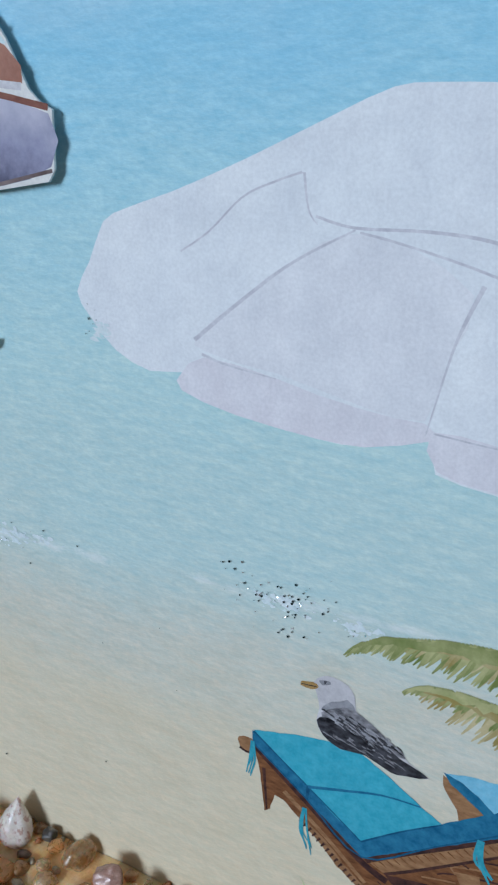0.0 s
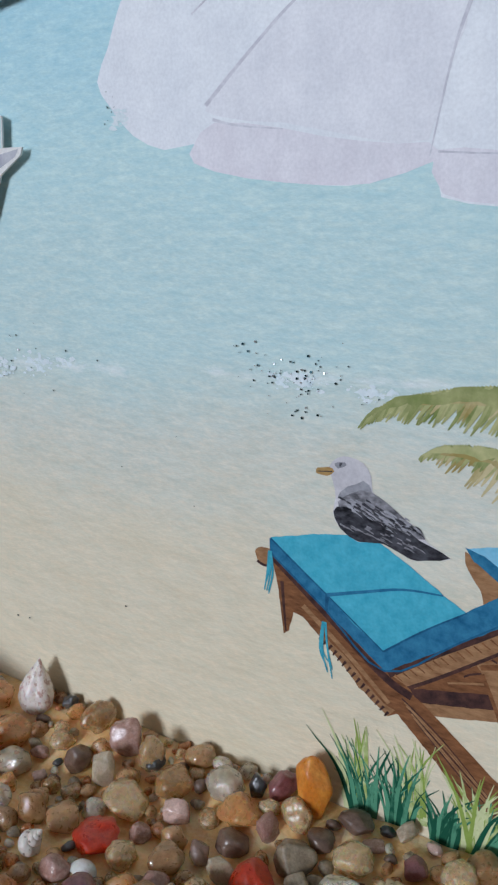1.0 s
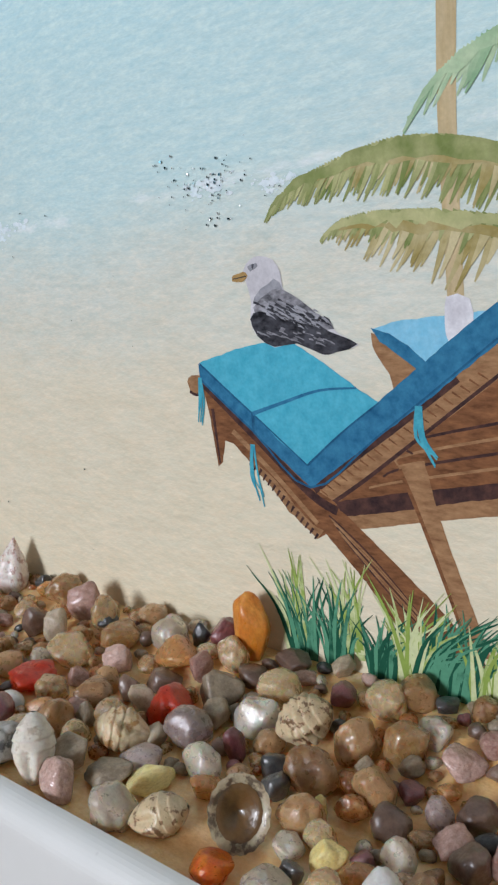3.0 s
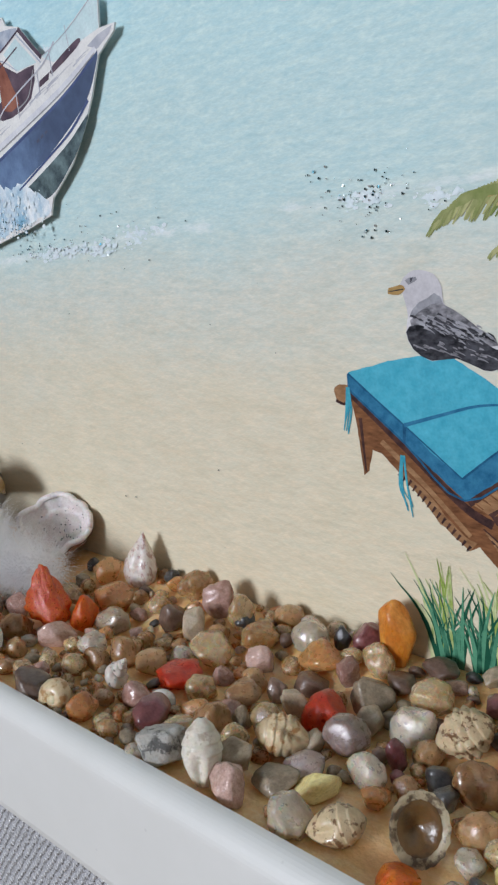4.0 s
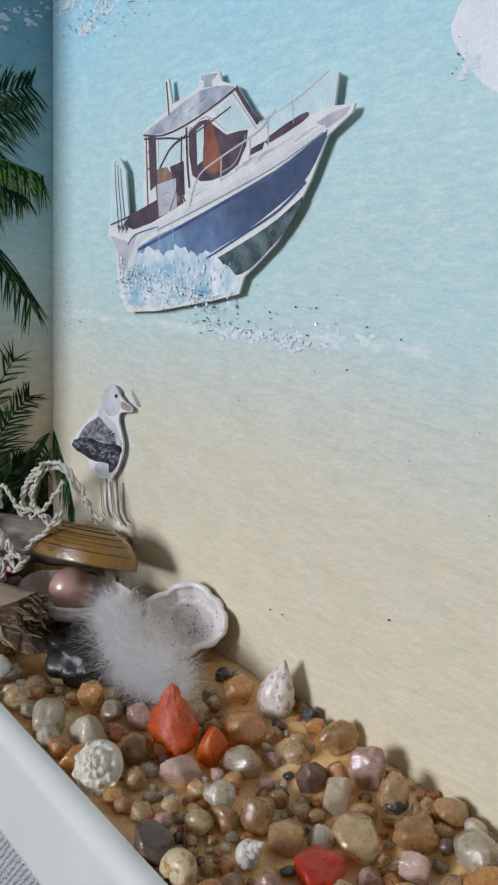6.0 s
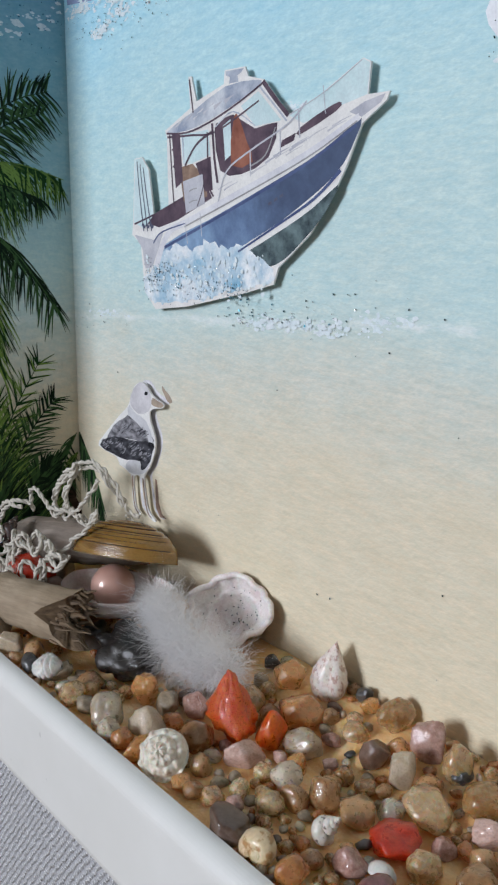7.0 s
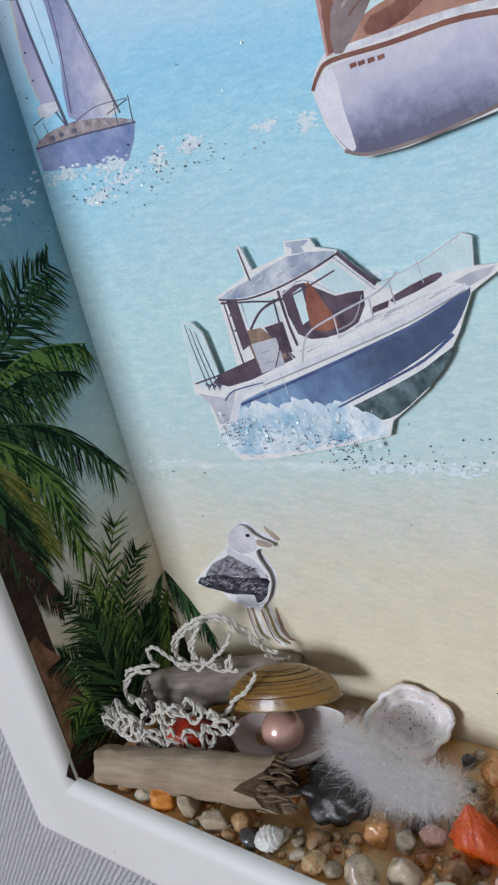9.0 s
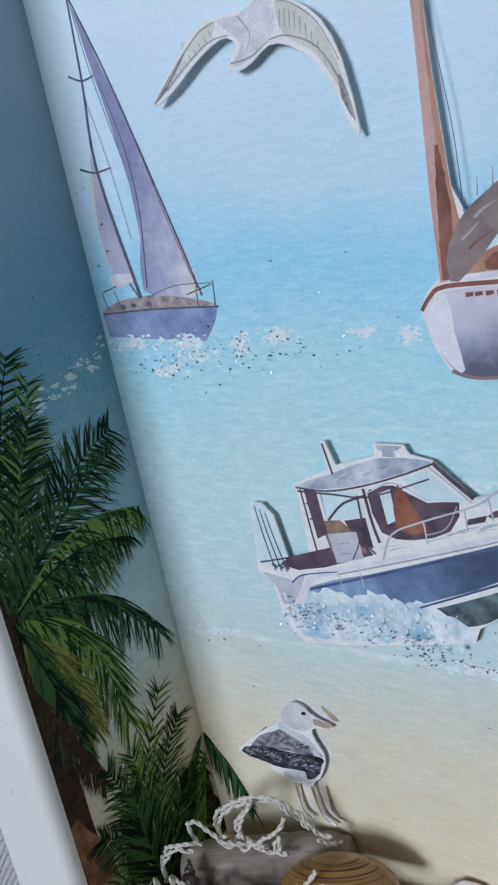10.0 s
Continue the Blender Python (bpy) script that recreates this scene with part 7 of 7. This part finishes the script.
strands = [
    [(6.5, -14, 14.8), (3.9, -14, 17.2), (5.5, -14, 19.3), (8.9, -14, 19.2), (12.2, -14, 17.4), (16.3, -13, 17.4), (20.3, -12, 16.6)],
    [(8.7, -11, 15), (9, -11, 18.6), (12.2, -11, 22.8), (16.5, -11, 25.7), (21.6, -10.5, 27.8), (25.2, -10, 27.5), (27, -9, 25.4), (28.8, -8, 22.6), (30, -7, 19.6), (32, -6, 18.4)],
    [(9.6, -12, 14), (10.4, -11, 19), (13.4, -11, 22.4), (17.4, -10.6, 25), (21.8, -10, 26.6), (25, -9, 25), (28, -7, 20)],
    [(15, -12, 17.2), (16.6, -12, 21.6), (18.5, -12, 25.3), (20.4, -12, 27.1), (18, -11.4, 24.7), (15.4, -12, 20.2), (17.4, -12, 16.6), (24.2, -12, 22.1), (26.5, -11, 25.4)],
    [(0.8, -19, 8.3), (0.6, -19, 9.6), (1, -19, 12.4), (2.7, -19, 16.3), (7.2, -18, 18.2), (9.9, -16, 17.6)],
    [(1.6, -19.6, 8), (1.4, -19.6, 11), (3, -19.4, 15), (6, -19, 17.2), (9, -18, 17)],
    [(36.2, -17, 23), (33.3, -18, 19.5), (30.1, -19, 16.5), (28.3, -20, 14.3), (25, -22, 12)],
    [(30, -8, 19), (32, -6, 17), (31, -5, 15.6), (33, -4.6, 16.6)],
    loops(1.5, -25, 9.5, 14, -25, 7.4, 5, 2.2, 3), loops(3, -24, 10.6, 24, -23.4, 9, 6, 2.5, 5), loops(8, -24.6, 7, 24, -24.6, 7.6, 5, 2.2, 8), loops(14, -22, 13, 29, -21, 15, 5, 2.2, 11),
    loops(20, -23, 8, 31, -21.5, 14, 4, 2.0, 14), loops(5, -22, 13, 16, -22, 12, 3, 1.8, 17), loops(12, -13, 16.6, 24, -10, 16.6, 5, 1.5, 21), loops(2, -24.4, 10, 10, -25.6, 7, 4, 1.8, 24),
]
for k, pts in enumerate(strands):
    for bm in cord(pts, 0.27, 0.6, k):
        part("cord", bm, cotton, net, "", True)
frayed = bmesh.new()
for k in range(160):
    p = Vector(rng.choice(((2, -25, 10.5), (19.6, -25, 8.6), (1.6, -24.6, 8)))) + Vector((rng.gauss(0, 0.7), rng.gauss(0, 0.4), rng.gauss(0, 0.8)))
    d = Vector((rng.gauss(0, 1), rng.gauss(-0.3, 0.5), rng.gauss(0.4, 1))).normalized()
    tube(frayed, [p, p + d * 0.9 + Vector((0, 0, 0.2)), p + d * 1.9 + Vector((rng.gauss(0, 0.3), 0, 0))], 0.06, 3, 0.3)
part("frayed_end", frayed, cotton, net, "frayed cotton ends")["kind"] = "stuff"

# a downy white feather
down_mat, nt, p, ln = node_mat("down_white")
ln.new(ramp(nt, noise_tex(nt, coords(nt), 500, 3), [(0.3, (0.86, 0.85, 0.85)), (0.7, (0.93, 0.92, 0.92))]), p.inputs["Base Color"])
p.inputs["Roughness"].default_value = 0.9
glow = add(nt, "ShaderNodeBsdfTranslucent", Color=(0.93, 0.92, 0.92, 1))
blend = add(nt, "ShaderNodeMixShader", Fac=0.5)
ln.new(p.outputs[0], blend.inputs[1]), ln.new(glow.outputs[0], blend.inputs[2]), ln.new(blend.outputs[0], nt.nodes["Material Output"].inputs[0])
feather = thing("feather", 58.2, -15.0, 4.4, "fluffy white down feather lying between clam and oyster", "feather")
quill = spline([(-9, 1.5, 6.0), (-6, 0.5, 4), (0, -0.6, 1.8), (5, 0, 1.6), (9, 1, 1.6)], False, 8)
part("quill", tube(bmesh.new(), quill, 0.22, 6, 0.3), down_mat, feather)
down = bmesh.new()
for k in range(15000):
    i = rng.randrange(len(quill))
    f = i / (len(quill) - 1)
    p = quill[i] + Vector((rng.gauss(0, 1.7), rng.gauss(0, 1.4), rng.gauss(0, 1.2)))
    d = Vector((rng.gauss(0, 0.7), rng.gauss(-0.2, 0.8), rng.gauss(0.15, 0.8)))
    d = d.normalized() * rng.uniform(1.2, 5.4) * (0.75 + 0.5 * math.sin(math.pi * f))
    bend = Vector((rng.gauss(0, 1.2), rng.gauss(0, 1.2), rng.gauss(-0.3, 1.1)))
    q0, q1, q2 = p, p + d * 0.5 + bend * 0.5, p + d + bend * 1.2
    s = d.cross(Vector((rng.gauss(0, 1), rng.gauss(0, 1), rng.gauss(0, 1)))).normalized()
    w = 0.026
    rows = [[down.verts.new(q + s * t), down.verts.new(q - s * t)] for q, t in ((q0, w), (q1, w * 0.7), (q2, w * 0.15))]
    for a, b in zip(rows, rows[1:]):
        down.faces.new((a[0], a[1], b[1], b[0]))
part("down", down, down_mat, feather, "loose white down")["kind"] = "stuff"

# the small stones between
pick = random.Random(41)
KINDS = "cream cream cream cream cream tan tan tan tan grey white white rust rust pink brown black".split()
DARKER = "tan tan tan rust brown brown brown brown maroon maroon black black grey pink".split()
made, tries = 0, 0
while made < 210 and tries < 9000:
    tries += 1
    x, y = pick.uniform(2, 176), -pick.uniform(1.2, 32.4)
    if y > -9 and x < 66:
        continue
    size = pick.uniform(2.6, 4.7) if made < 140 else pick.uniform(1.5, 2.9)
    if y > -6:
        size *= 0.85
    gap = min((math.hypot(x - a, y - b) - r * 0.8 for a, b, r in taken), default=9)
    if gap < size * 0.4 or y > -size * 0.5 or y < -34.0 + size * 0.5:
        continue
    pebble(round(x, 1), round(y, 1), size, size * pick.uniform(0.6, 0.95), pick.choice(KINDS if x < 126 else DARKER), False, None, 0.12)
    made += 1
nests = [(pick.uniform(4, 174), -pick.uniform(0.8, 33)) for k in range(34)]
for kind, tone in (("cream", "cream"), ("grey", "grey"), ("brown", "dark brown"), ("rust", "orange-brown"), ("white", "white"), ("tan", "tan")):
    gravel, count = bmesh.new(), 0
    for k in range(1500):
        home = nests[pick.randrange(34)]
        x, y, s = home[0] + pick.gauss(0, 3.2), min(max(home[1] + pick.gauss(0, 2.0), -33.2), -0.9), pick.uniform(0.55, 1.5)
        if count >= 62 or x < 2 or x > 176 or (y > -9 and x < 64) or min(math.hypot(x - a, y - b) - r * 0.85 for a, b, r in taken) < s * 0.7:
            continue
        taken.append((x, y, s))
        count += 1
        m = Matrix.Translation((x, y, ground_at(x, y) + s * 0.4)) @ Euler((pick.random() * 0.5, pick.random() * 0.5, pick.random() * 3)).to_matrix().to_4x4() @ Matrix.Diagonal((s, s * pick.uniform(0.7, 0.95), s * pick.uniform(0.6, 0.85), 1))
        made_v = bmesh.ops.create_icosphere(gravel, subdivisions=2, radius=1, matrix=m)["verts"]
        c = Vector((x, y, ground_at(x, y) + s * 0.4))
        for v in made_v:
            v.co += (v.co - c) * 0.55 * wobble((v.co - c) / s, 1.0, k)
    solid("gravel", gravel, STONES[kind][0], 0, 0, 0, f"fine {tone} gravel between the pebbles", "gravel", kind="stuff")
